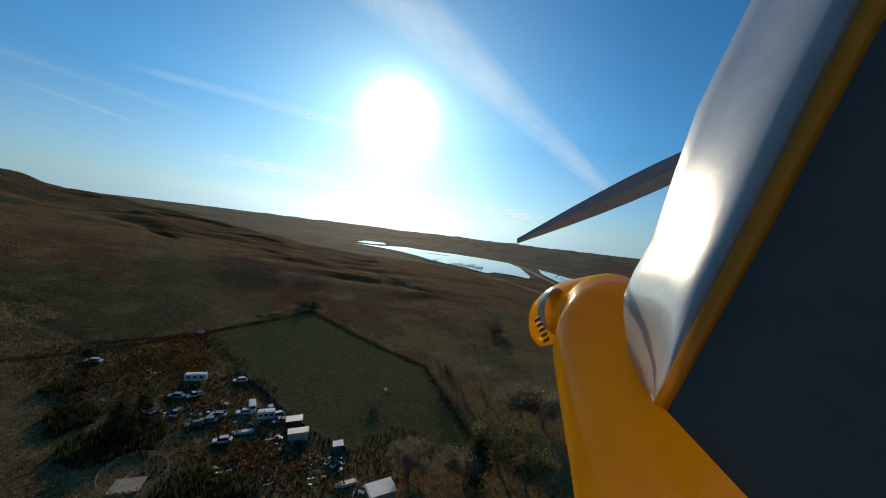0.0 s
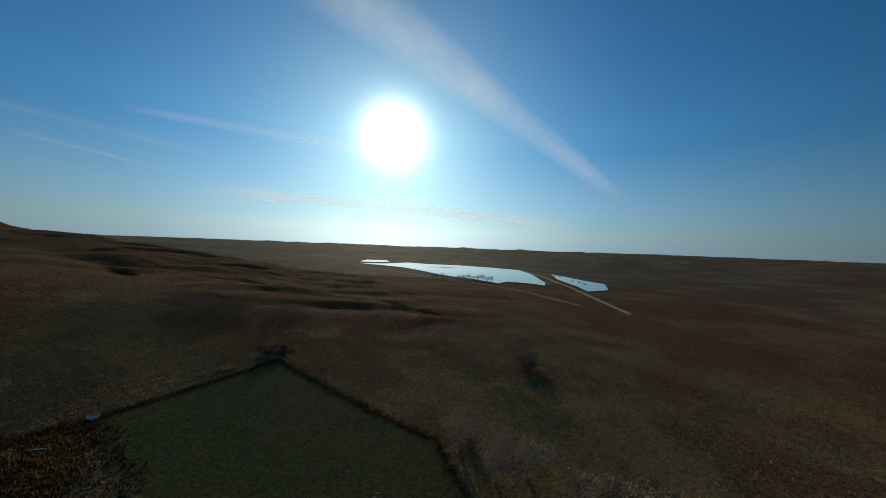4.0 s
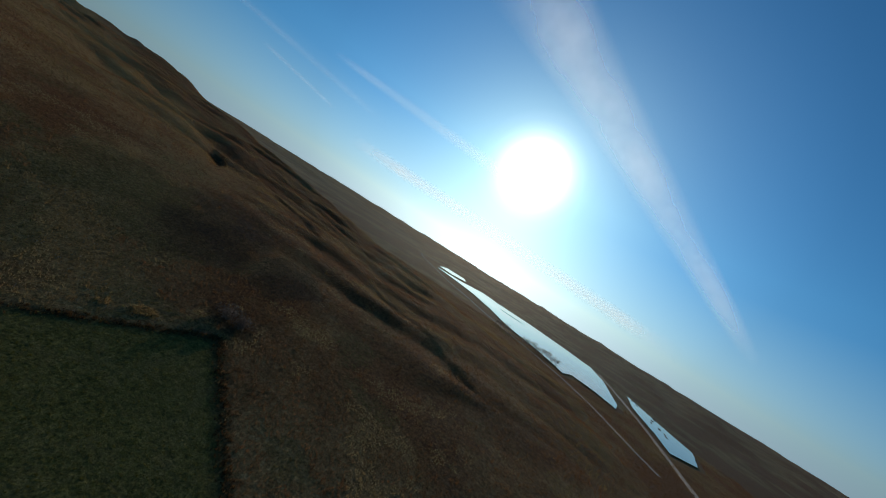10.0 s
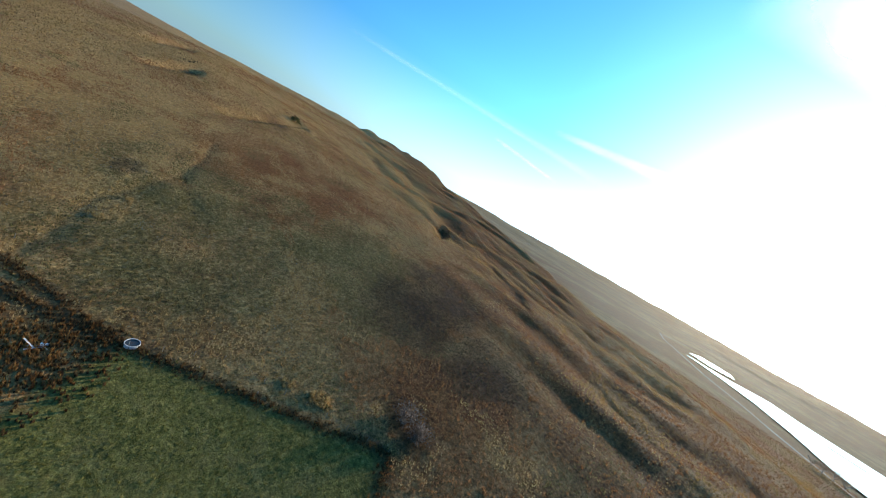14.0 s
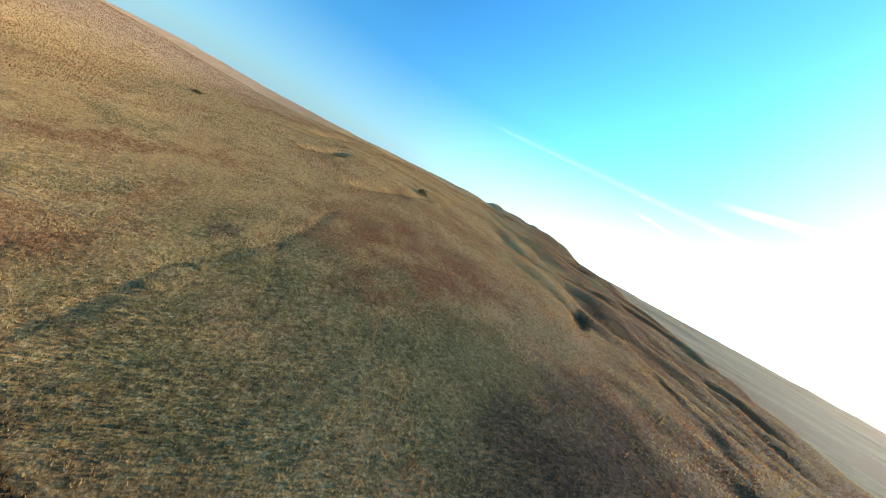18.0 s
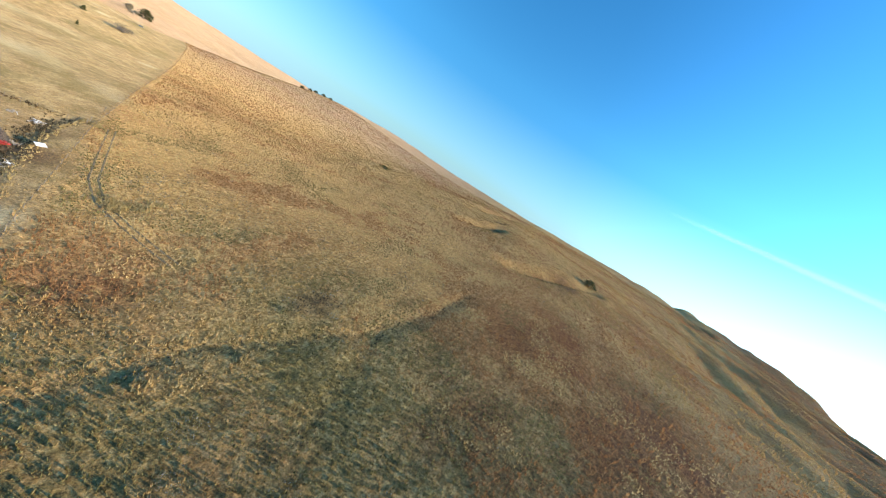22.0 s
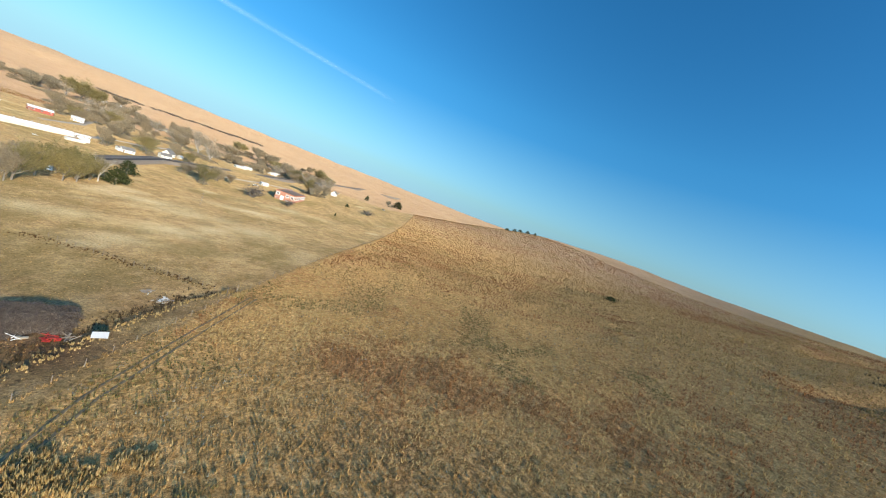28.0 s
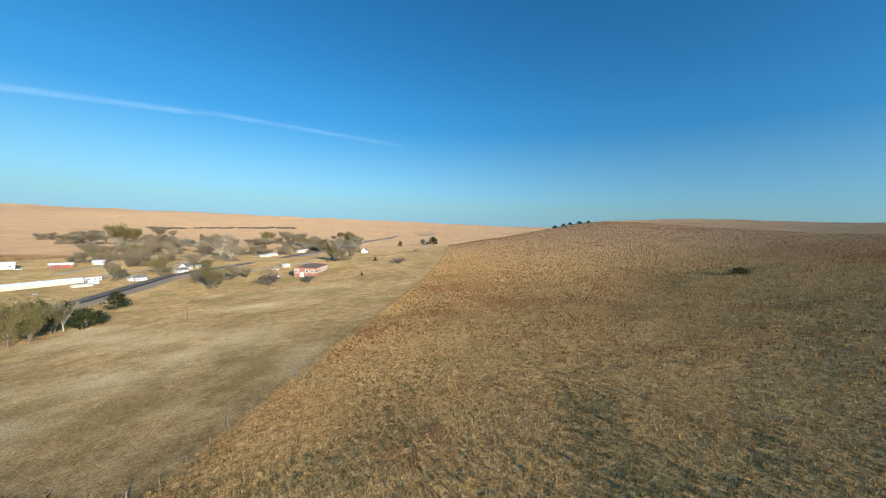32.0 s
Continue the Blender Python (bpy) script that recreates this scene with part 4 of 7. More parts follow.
for kind, spots in (
    ("cedar", ((133.0, 111.0, 11.0, 9.0), (138.5, 116.5, 8.5, 8.0), (128.0, 104.0, 9.0, 8.0), (148.4, 137.6, 8.5, 11.8), (151.9, 97.5, 7.7, 12.4), (153.5, 104.1, 5.2, 7.1), (437.7, 547.9, 10.9, 9.8), (522.9, 582.6, 15.7, 28.9), (308.1, 245.0, 4.4, 5.0), (280.6, 181.7, 3.5, 2.2), (592.9, 301.6, 5.0, 10.8), (601.9, 294.1, 4.6, 9.9), (607.9, 288.1, 4.6, 9.9), (616.9, 279.1, 4.2, 10.8), (574.9, 319.6, 3.4, 10.8), (625.9, 271.6, 4.0, 7.2), (8.9, -95.9, 12.6, 8.4), (95.8, -93.4, 9.5, 8.2), (96.4, -100.2, 7.4, 5.9), (395.4, -201.6, 5.1, 12.3), (419.8, -0.7, 3.1, 11.5),)),
    ("olive", ((133.7, 91.8, 17.4, 11.4), (140.8, 87.9, 15.9, 10.7), (144.3, 91.8, 11.8, 6.8), (8.8, 597.2, 36.5, 30.2), (24.6, 602.3, 29.4, 25.2), (137.8, 257.4, 17.2, 14.4), (182.7, 182.9, 17.6, 12.6), (165.8, 276.5, 11.2, 11.2), (287.8, 457.4, 22.9, 23.2), (272.5, 278.6, 19.4, 12.0), (68.2, 352.0, 11.7, 11.3), (347.6, 503.6, 23.6, 19.0), (267.8, 555.1, 18.6, 26.4), (208.1, 623.3, 26.6, 25.7), (87.8, 385.7, 17.7, 12.9), (350.4, 604.4, 29.9, 30.2), (131.7, 60.7, 14.1, 10.7), (132.0, 77.2, 15.2, 10.1), (139.6, 78.3, 13.7, 9.4), (142.7, 82.4, 13.6, 9.3), (144.0, 95.0, 14.0, 9.2), (-41.3, 735.2, 25.2, 29.4),)),
    ("olive", ((2.4, -102.8, 16.6, 16.6), (-3.7, -96.1, 15.4, 14.0),)),
    ("bare", ((146.6, 94.4, 15.1, 7.0), (-5.3, 593.1, 22.6, 18.8), (165.2, 366.6, 29.7, 21.2), (178.5, 330.4, 23.7, 16.9), (284.4, 507.4, 20.1, 20.3), (261.9, 485.9, 18.2, 22.2), (326.1, 456.5, 17.3, 23.6), (70.6, 444.3, 19.2, 15.0), (145.3, 627.7, 19.4, 23.0), (50.2, 467.0, 21.6, 12.3), (338.4, 465.0, 27.1, 20.6), (301.6, 442.6, 24.0, 19.8), (132.7, 462.9, 15.2, 19.7), (111.3, 476.9, 22.5, 13.8), (19.3, -154.4, 12.9, 9.4), (10.9, -143.0, 13.0, 8.7), (3.1, -145.1, 13.2, 11.0), (57.1, -704.3, 11.0, 8.0), (48.6, -703.1, 13.0, 10.0), (40.2, -701.9, 15.0, 8.0), (31.7, -700.7, 11.0, 10.0), (6.6, -697.1, 11.0, 8.0),)),
    ("bare", ((-1.8, -695.9, 13.0, 10.0), (-10.1, -694.7, 15.0, 8.0), (-18.3, -693.5, 11.0, 10.0), (-26.6, -692.3, 13.0, 8.0), (-34.8, -691.1, 15.0, 10.0), (-43.0, -690.0, 11.0, 8.0), (-51.1, -688.8, 13.0, 10.0),)),
    ("twig", ((-103.6, 658.2, 15.5, 19.4), (-65.5, 628.5, 17.1, 23.1), (-37.7, 587.8, 22.7, 25.9), (-14.4, 569.5, 28.7, 29.4), (81.5, 379.4, 19.8, 21.7), (114.4, 241.0, 22.0, 11.1), (110.8, 313.6, 23.0, 20.5), (92.2, 424.5, 22.3, 21.2), (92.8, 518.8, 23.4, 23.1), (97.5, 549.3, 17.1, 17.7), (169.8, 216.4, 13.0, 15.9), (152.1, 298.7, 17.5, 14.2), (181.5, 410.3, 17.4, 18.1), (190.6, 221.5, 17.6, 13.3), (196.5, 409.2, 20.1, 18.3), (181.7, 582.7, 15.1, 20.0), (205.5, 586.6, 15.4, 23.6), (225.4, 632.6, 16.7, 22.2), (240.6, 621.7, 38.0, 30.5), (260.9, 600.7, 35.1, 30.1), (276.0, 501.8, 30.6, 29.1), (281.0, 272.2, 19.3, 12.0),)),
    ("twig", ((297.2, 305.8, 17.1, 12.2), (362.3, 771.9, 24.5, 24.1), (374.0, 720.5, 23.3, 29.2), (497.1, 577.1, 18.5, 13.2), (125.2, 325.9, 15.8, 17.3), (140.5, 515.0, 24.2, 22.6), (142.7, 418.5, 20.1, 19.9), (41.1, 602.4, 23.9, 21.3), (40.9, 441.0, 14.6, 15.6), (52.7, 547.7, 15.6, 14.5), (162.0, 551.5, 18.8, 20.5), (60.3, 570.4, 26.1, 15.3), (198.0, 560.7, 20.8, 22.2), (233.7, 437.8, 23.0, 16.4), (102.8, 550.6, 16.4, 22.8), (290.8, 497.6, 23.4, 23.8), (71.6, 472.3, 13.3, 17.0), (87.2, 463.3, 14.2, 17.3), (243.6, 559.8, 18.7, 17.7), (88.1, 405.5, 12.4, 16.8), (62.9, 580.1, 26.1, 23.3), (234.2, 420.2, 16.9, 14.5),)),
    ("twig", ((206.0, 433.6, 16.6, 14.8), (118.6, 578.1, 20.3, 16.1), (30.8, 445.4, 20.4, 15.0), (122.5, 540.9, 16.0, 15.5), (57.3, 460.3, 17.5, 16.0), (82.3, 539.5, 23.4, 17.8), (135.6, 464.4, 18.5, 13.5), (60.3, 540.9, 19.1, 16.3), (109.0, 421.5, 21.0, 14.4), (302.2, 468.6, 21.6, 16.3), (98.0, 353.4, 12.6, 13.5), (332.8, 583.1, 19.4, 27.8), (76.8, 356.6, 14.0, 14.4), (82.1, 457.1, 19.9, 15.9), (64.6, 331.6, 15.6, 11.1), (75.9, 335.6, 12.9, 11.3), (282.2, 451.2, 22.2, 22.3), (130.6, 586.7, 27.6, 17.9), (55.0, 468.1, 17.1, 17.1), (130.5, 605.1, 21.7, 23.9), (120.2, 562.3, 27.6, 18.5), (204.1, 426.9, 16.7, 15.3),)),
    ("twig", ((27.7, 439.6, 18.3, 16.2), (120.1, 98.7, 10.9, 7.8), (131.3, 56.5, 14.6, 6.3), (-109.3, 702.9, 14.5, 22.1), (-78.8, 713.1, 19.4, 27.7), (-49.1, 688.8, 25.5, 28.9), (0.6, 648.3, 25.0, 25.3), (13.0, 786.4, 28.0, 30.9), (-9.1, -129.0, 13.5, 13.5), (-15.4, -123.7, 14.8, 12.9), (11.8, -95.5, 11.1, 9.7), (25.9, -97.1, 9.9, 9.9),)),
    ("brush", ((215.6, 183.1, 10.3, 13.5), (241.7, 179.9, 5.8, 8.2), (322.9, 218.4, 5.3, 11.6), (-107.4, 1208.9, 9.7, 13.3), (-97.9, 1196.0, 9.5, 9.4), (-88.0, 1193.4, 9.4, 11.7), (-85.1, 1222.8, 8.1, 9.7), (-73.5, 1204.6, 8.2, 11.1), (-65.5, 1204.4, 8.1, 13.4), (-63.7, 1229.6, 8.6, 10.0), (-54.4, 1234.8, 8.6, 13.1), (-48.1, 1243.4, 6.3, 11.5), (-34.4, 1216.3, 8.8, 10.5), (-5.9, 1242.9, 9.7, 11.6), (4.3, 1270.7, 9.2, 9.6), (15.7, 1311.2, 7.3, 9.8), (32.5, 1286.9, 9.5, 13.5), (41.6, 1331.5, 8.1, 14.2), (59.8, 1281.2, 7.0, 11.0), (75.2, 1304.9, 9.8, 13.4), (84.3, 1335.9, 9.1, 10.8), (108.9, 1343.4, 8.9, 10.1),)),
    ("brush", ((123.9, 1345.6, 9.2, 11.5), (135.7, 1330.4, 9.0, 11.1), (155.4, 1337.0, 9.9, 12.1), (169.8, 1364.6, 7.7, 16.7), (184.9, 1342.1, 8.9, 15.3), (196.5, 1402.0, 10.9, 11.0), (211.0, 1438.3, 12.9, 14.8), (233.2, 1423.9, 11.9, 17.0), (253.0, 1403.2, 9.6, 12.2), (272.1, 1420.4, 10.6, 17.4), (286.9, 1371.9, 12.3, 13.7), (-11.0, -211.7, 6.6, 13.1), (40.2, -122.7, 2.6, 4.4), (16.5, -155.2, 3.3, 7.1), (92.2, -204.3, 3.2, 4.8), (92.0, -202.5, 3.4, 4.2), (96.6, -201.8, 4.3, 6.5),)),
):
    for x, y, h, w in spots:
        if kind == "twig" and y > 150:
            h, w = h * 0.78, w * 0.7
            a, d = plant_rng.uniform(0, 6.283), w * plant_rng.uniform(0.8, 1.1)
            plant(kind, x + math.cos(a) * d, y + math.sin(a) * d, h * plant_rng.uniform(0.55, 0.85), w * plant_rng.uniform(0.6, 0.85), "trees of the valley")
        plant(kind, x, y, h, w, "trees of the valley")
        if kind in ("twig", "olive", "bare") and y > 150:
            UNDERGROWTH.append((x + plant_rng.uniform(-4, 4), y + plant_rng.uniform(-4, 4), w * plant_rng.uniform(0.3, 0.5)))
for firsts in TREES.values():
    for ob in firsts:
        for child in list(ob.children_recursive):
            bpy.data.objects.remove(child)
        bpy.data.objects.remove(ob)


def scatter(name, mat, label, category, x, y, height, width, blades, lean, seed, lift=0.0):
    """Upright tufts, each a few bent blades, standing on the ground."""
    rng = np.random.default_rng(seed)
    n = len(x)
    z = land(x, y)
    base = np.repeat(np.stack([x, y, z], -1), blades, 0)
    size = np.repeat(rng.uniform(0.6, 1.35, n), blades)
    a, b = rng.uniform(0, 2 * np.pi, n * blades), rng.uniform(0, 2 * np.pi, n * blades)
    out = np.stack([np.cos(a), np.sin(a), 0 * a], -1) * (rng.uniform(0.1, 1.0, n * blades) * lean * size)[:, None]
    side = np.stack([np.cos(b), np.sin(b), 0 * b], -1) * (width * size * 0.5)[:, None]
    root = base + out * 0.35
    root[:, 2] -= 0.06
    tip = base + out
    tip[:, 2] += height * size * rng.uniform(0.7, 1.2, n * blades)
    v = np.stack([root - side, root + side, tip], 1).reshape(-1, 3)
    ob = mesh_part(name, v, np.arange(len(v)).reshape(-1, 3), mat)
    return tagged(ob, label, category, kind="stuff")


FLIGHT = np.array([(e[0], e[1]) for t, e, g, r in PATH])


def spots_near(count, reach, seed, power=1.0):
    """Random spots over the land ahead of and left of the flight, denser near it."""
    rng = np.random.default_rng(seed)
    x, y = rng.uniform(-220, 520, count * 5), rng.uniform(-430, 330, count * 5)
    d = np.full(len(x), 1e9)
    for fx, fy in FLIGHT[::3]:
        d = np.minimum(d, np.hypot(x - fx, y - fy))
    keep = rng.random(len(x)) < np.clip((reach / np.maximum(d, 1)) ** power, 0, 1)
    return x[keep][:count], y[keep][:count]


def pick(values, x, y, line_x, line_y):
    i = np.clip(np.searchsorted(line_x, x) - 1, 0, len(line_x) - 2)
    j = np.clip(np.searchsorted(line_y, y) - 1, 0, len(line_y) - 2)
    return values[j, i]


bx, by = spots_near(360000, 62, 5, 2.0)
on_meadow, on_pasture = pick(meadow, bx, by, xs, ys) > 0.5, pick(pasture, bx, by, xs, ys) > 0.5
in_weeds = pick(weeds, bx, by, xs, ys) > 0.5
patch = 0.5 + 2.0 * (fbm(bx / 26, by / 26, 51, 5) - 0.47) + 0.5 * blob(bx, by, RUSSET_SPOTS) - 0.3 * blob(bx, by, OLIVE_SPOTS) - 0.22 * blob(bx, by, TAN_SPOTS)
wild = ~on_meadow & ~on_pasture & ~in_weeds
chance = np.random.default_rng(3).random(len(bx))
drift = fbm(bx / 9, by / 9, 71, 4)
# dark tufts on those spots, so on the painted bank shade too
scorched = wild & (blob(bx, by, CHAR_SHADE_SPOTS) + 0.8 * (drift - 0.47) > 0.42)
greener = wild & ~scorched & (blob(bx, by, OLIVE_SPOTS) * 0.5 + 1.6 * (fbm(bx / 17, by / 17, 72) - 0.47) > 0.22)
golden = wild & ~scorched & ~greener & (drift > 0.545)
rest = wild & ~scorched & ~greener & ~golden
for name, mask, mat, label, h, w in (
    ("dry_grass", rest & (patch < 0.52) & (chance < 0.85), M_STRAW, "tall straw-coloured prairie grass in tufts", 0.46, 0.13),
    ("russet_grass", rest & (patch >= 0.52), M_RUSSET, "russet bluestem grass standing in clumps", 0.52, 0.13),
    ("sage", rest & (patch < 0.5) & (chance >= 0.85), M_SAGE, "grey-green sage and weeds among the grass", 0.36, 0.18),
    ("olive_grass", greener, M_OLIVEBLADE, "olive-green grass in uneven patches", 0.40, 0.15),
    ("golden_grass", golden, M_GOLD, "golden dry grass in bright patches", 0.46, 0.12),
    ("scorched_grass", scorched, M_GULLY, "dark maroon-brown weeds in a broad patch and on darkened banks", 0.42, 0.15),
    ("meadow_grass", on_meadow, M_GREENBLADE, "short green meadow grass", 0.15, 0.2),
    ("short_grass", on_pasture & (chance < 0.4), M_STRAW, "short grazed pale grass", 0.14, 0.16),
):
    scatter(name, mat, label, "grass", bx[mask], by[mask], h, w, 3, 0.3, len(name) + 3)


# taller bunches further off, where single tufts can no longer be told apart
rng_far = np.random.default_rng(15)
cx, cy = rng_far.uniform(-330, 640, 470000), rng_far.uniform(-720, 430, 470000)
away = np.full(len(cx), 1e9)
for px, py in FLIGHT[::3]:
    away = np.minimum(away, np.hypot(cx - px, cy - py))
keep = (rng_far.random(len(cx)) < smooth(60, 150, away)) & (edge_distance(cx, cy, MEADOW) > 2) & (edge_distance(cx, cy, PASTURE) > 2)
keep &= np.minimum(edge_distance(cx, cy, metres(LAKE)), edge_distance(cx, cy, metres(BACKWATER))) > 10
cx, cy = cx[keep], cy[keep]
patch = 0.5 + 1.5 * (fbm(cx / 26, cy / 26, 51, 5) - 0.47) + 0.35 * blob(cx, cy, RUSSET_SPOTS) - 0.3 * blob(cx, cy, OLIVE_SPOTS) - 0.22 * blob(cx, cy, TAN_SPOTS)
for name, mask, mat, label in (("bunch_grass", patch < 0.52, M_FARSTRAW, "straw-coloured bunch grass on the far slopes"),
                               ("bluestem", patch >= 0.52, M_FARRUSSET, "russet bluestem on the far slopes")):
    scatter(name, mat, label, "grass", cx[mask], cy[mask], 0.75, 0.36, 2, 0.5, 17)


def strip_spots(line, half, per_metre, seed):
    rng = np.random.default_rng(seed)
    xx, yy = [], []
    for (ax, ay), (cx, cy) in zip(line, line[1:]):
        length = math.hypot(cx - ax, cy - ay)
        t = rng.random(int(length * per_metre))
        off = rng.normal(0, half * 0.6, len(t))
        xx.append(ax + (cx - ax) * t - (cy - ay) / length * off)
        yy.append(ay + (cy - ay) * t + (cx - ax) / length * off)
    return np.concatenate(xx), np.concatenate(yy)


for k, (line, half) in enumerate(HEDGES):
    hx, hy = strip_spots(line, half, 9, 60 + k)
    scatter("weed_strip", M_REDWEED, "dark dry weeds along an old fence line", "weeds", hx, hy, 0.5, 0.22, 4, 0.4, 70 + k)
fx, fy = strip_spots(TRACK_FENCE, 0.7, 3, 66)
scatter("weed_strip", M_STRAW, "tall pale grass along the pasture fence", "weeds", fx, fy, 0.4, 0.12, 4, 0.35, 76)


def brush_patch(name, spots, mat, label, height, per, size, seed):
    """A thicket of upright bare twigs over several rounds (x, y, radius)."""
    rng = np.random.default_rng(seed)
    xx, yy = [], []
    for x, y, r in spots:
        n = int(per * r * r)
        a, d = rng.uniform(0, 6.283, n), r * np.sqrt(rng.random(n))
        xx.append(x + np.cos(a) * d)
        yy.append(y + np.sin(a) * d)
    return scatter(name, mat, label, "shrub", np.concatenate(xx), np.concatenate(yy), height, size, 5, height * 0.45, seed)


def twig_mound(name, spots, mat, label, height, per, size, seed):
    """A rounded thicket of fine criss-crossing twigs over several rounds (x, y, radius)."""
    rng = np.random.default_rng(seed)
    vv, n0 = [], 0
    for x, y, r in spots:
        n = int(per * r * r)
        a, d, u = rng.uniform(0, 6.283, n), r * np.sqrt(rng.random(n)), rng.random(n) ** 0.6
        reach = 0.85 + 0.2 * np.sin(3 * a + x) + 0.13 * np.sin(7 * a + y)
        px, py = x + np.cos(a) * d * reach, y + np.sin(a) * d * reach
        pz = land(px, py) + height * u * np.sqrt(np.clip(1.05 - (d / r) ** 2, 0.05, 1)) * rng.uniform(0.75, 1.1, n)
        p = np.stack([px, py, pz], -1)
        way = rng.normal(0, 1, (n, 3)) + np.array([0, 0, 0.9])
        way /= np.linalg.norm(way, axis=1)[:, None]
        across = np.cross(way, rng.normal(0, 1, (n, 3)))
        across /= np.linalg.norm(across, axis=1)[:, None]
        s = size * rng.uniform(0.6, 1.5, (n, 1))
        vv.append(np.stack([p - way * s - across * s * 0.09, p - way * s + across * s * 0.09, p + way * s], 1).reshape(-1, 3))
    v = np.concatenate(vv)
    return tagged(mesh_part(name, v, np.arange(len(v)).reshape(-1, 3), mat), label, "shrub", kind="stuff")


twig_mound("thicket", [(169.6, -50.3, 4.8), (171.0, -49.2, 4.8), (172.9, -49.2, 4.5), (174.5, -49.1, 3.6), (167.6, -49.2, 4.8), (170.9, -49.2, 3.9), (170.4, -46.5, 6)], M_BRUSH, "grey leafless thicket beside the pasture fence", 1.9, 210, 0.45, 81)
brush_patch("yard_weeds", [(113.1, -137.0, 13.5), (109.6, -125.1, 12), (98.2, -130.9, 10.5), (82.3, -118.4, 12), (88.5, -109.7, 12), (64.5, -96.8, 12), (53.0, -93.5, 12), (67.4, -90.3, 10.5), (109.2, -114.2, 13.5), (129.8, -118.7, 15), (116.3, -141.9, 7.5), (114.2, -139.2, 7.5), (117.5, -148.0, 4.5), (30.0, -104.5, 10.5), (36.8, -94.9, 9), (98.8, -112.1, 12), (69.1, -104.9, 10.5), (58.8, -94.0, 10.5), (118.9, -120.8, 13.5), (76.6, -93.7, 10.5), (44.7, -89.8, 9), (110.9, -107.1, 9), (81.1, -122.5, 6)], M_REDWEED, "rust-brown dry weeds grown up among the scrap", 0.6, 2.6, 0.36, 82)
brush_patch("dark_thicket", [(94.4, -94.9, 7.5), (110.5, -96.6, 5.25), (122.7, -104.7, 4.5), (71.0, -82.8, 6), (96.6, -90.2, 7.5), (62.6, -83.0, 6)], M_CEDAR, "dark evergreen thicket beside the yard", 1.7, 6, 0.3, 83)
brush_patch("yellow_tufts", [(103.9, -182.1, 1.8), (102.3, -184.8, 1.5), (104.0, -183.8, 2.1), (108.4, -177.9, 1.5), (182.6, -84.5, 1.65), (186.2, -85.8, 1.95), (191.4, -84.2, 1.5), (174.0, -138.1, 1.2), (161.6, -135.0, 1.2), (181.9, -82.7, 2.25), (181.5, -86.0, 1.8), (199.5, -28.3, 1.35), (202.0, -29.6, 1.35), (201.4, -31.2, 1.35), (184.0, -84.4, 1.65), (189.7, -84.0, 1.35)], M_GOLD, "bright straw-yellow clump of tall grass", 0.6, 22, 0.2, 84)
# dark shrubs added to imitate the shade inside the gullies
brush_patch("gully_brush", [(436.9, -119.0, 4), (432.4, -113.0, 3), (450.4, -120.7, 4), (456.4, -110.2, 3), (422.3, -202.4, 3), (414.8, -196.4, 3), (261.5, -301.5, 3), (264.5, -307.5, 3), (258.5, -295.5, 2), (431.9, 1.1, 2)], M_GULLY, "dark shrubs in a hillside gully, also standing for its shade", 1.1, 0.7, 0.4, 85)
brush_patch("sage_patch", [(162.8, -130.9, 2.7), (166.3, -130.7, 2.25), (153.5, -133.1, 3.3), (150.6, -134.3, 3), (156.1, -134.7, 2.4), (155.2, -141.5, 2.4), (170.4, -144.7, 2.1), (157.1, -152.8, 2.7), (191.0, -158.8, 1.5), (213.5, -157.6, 2.7), (162.9, -170.9, 1.5), (166.1, -130.1, 3.3), (150.9, -134.9, 3.6), (132.3, -173.9, 2.25), (204.4, -133.3, 3.75), (167.9, -130.9, 3.3), (132.6, -213.1, 6), (148.0, -210.2, 5.25), (126.9, -227.8, 7.5), (110.8, -235.3, 6), (190.6, -89.5, 2.1), (214.4, -89.5, 1.95), (204.3, -103.5, 1.95), (212.6, -62.9, 1.95), (237.3, -59.3, 2.1), (204.8, -125.8, 2.7), (241.9, -140.3, 2.25), (202.2, -100.7, 3), (206.9, -147.5, 2.4)], M_DARKSAGE, "dark low weeds in patches on the prairie", 0.22, 3.0, 0.14, 86)
brush_patch("rusty_weeds", [(112, -134, 8), (106, -132, 6), (117, -137, 6), (120, -130, 5), (101, -126, 4), (64, -96, 5), (52, -95, 4), (86, -112, 4)], M_RUSTWEED, "orange-brown dry weeds in a thick patch", 0.7, 5, 0.3, 89)
brush_patch("shade_thicket", [(133, -122, 2.2), (129, -117, 2.4), (125, -112, 2.2), (121, -107, 2.6), (117, -102, 2.4), (113, -97, 2.6), (109, -92, 2.6), (97, -96, 5), (90, -92, 4)], M_GULLY, "dark tangled hedge along the edge of the yard", 1.3, 12, 0.2, 90)
twig_mound("village_brush", [(110.8, 313.6, 10.5), (124.9, 342.8, 12), (70.0, 427.0, 12), (134.7, 393.2, 12), (173.0, 344.2, 10.5), (182.8, 426.4, 10.5), (231.0, 520.1, 10.5), (268.8, 468.1, 10.5), (273.5, 277.7, 7.5), (284.7, 277.5, 7.5), (15.8, 515.4, 12), (30.3, 532.9, 12), (-50.0, 586.4, 10.5), (-13.2, 550.2, 12), (67.5, 519.2, 13.5), (129.4, 101.5, 6), (138.1, 95.7, 6), *UNDERGROWTH], M_TWIGS, "grey-brown leafless undergrowth between the village trees", 3.0, 22, 0.8, 87)
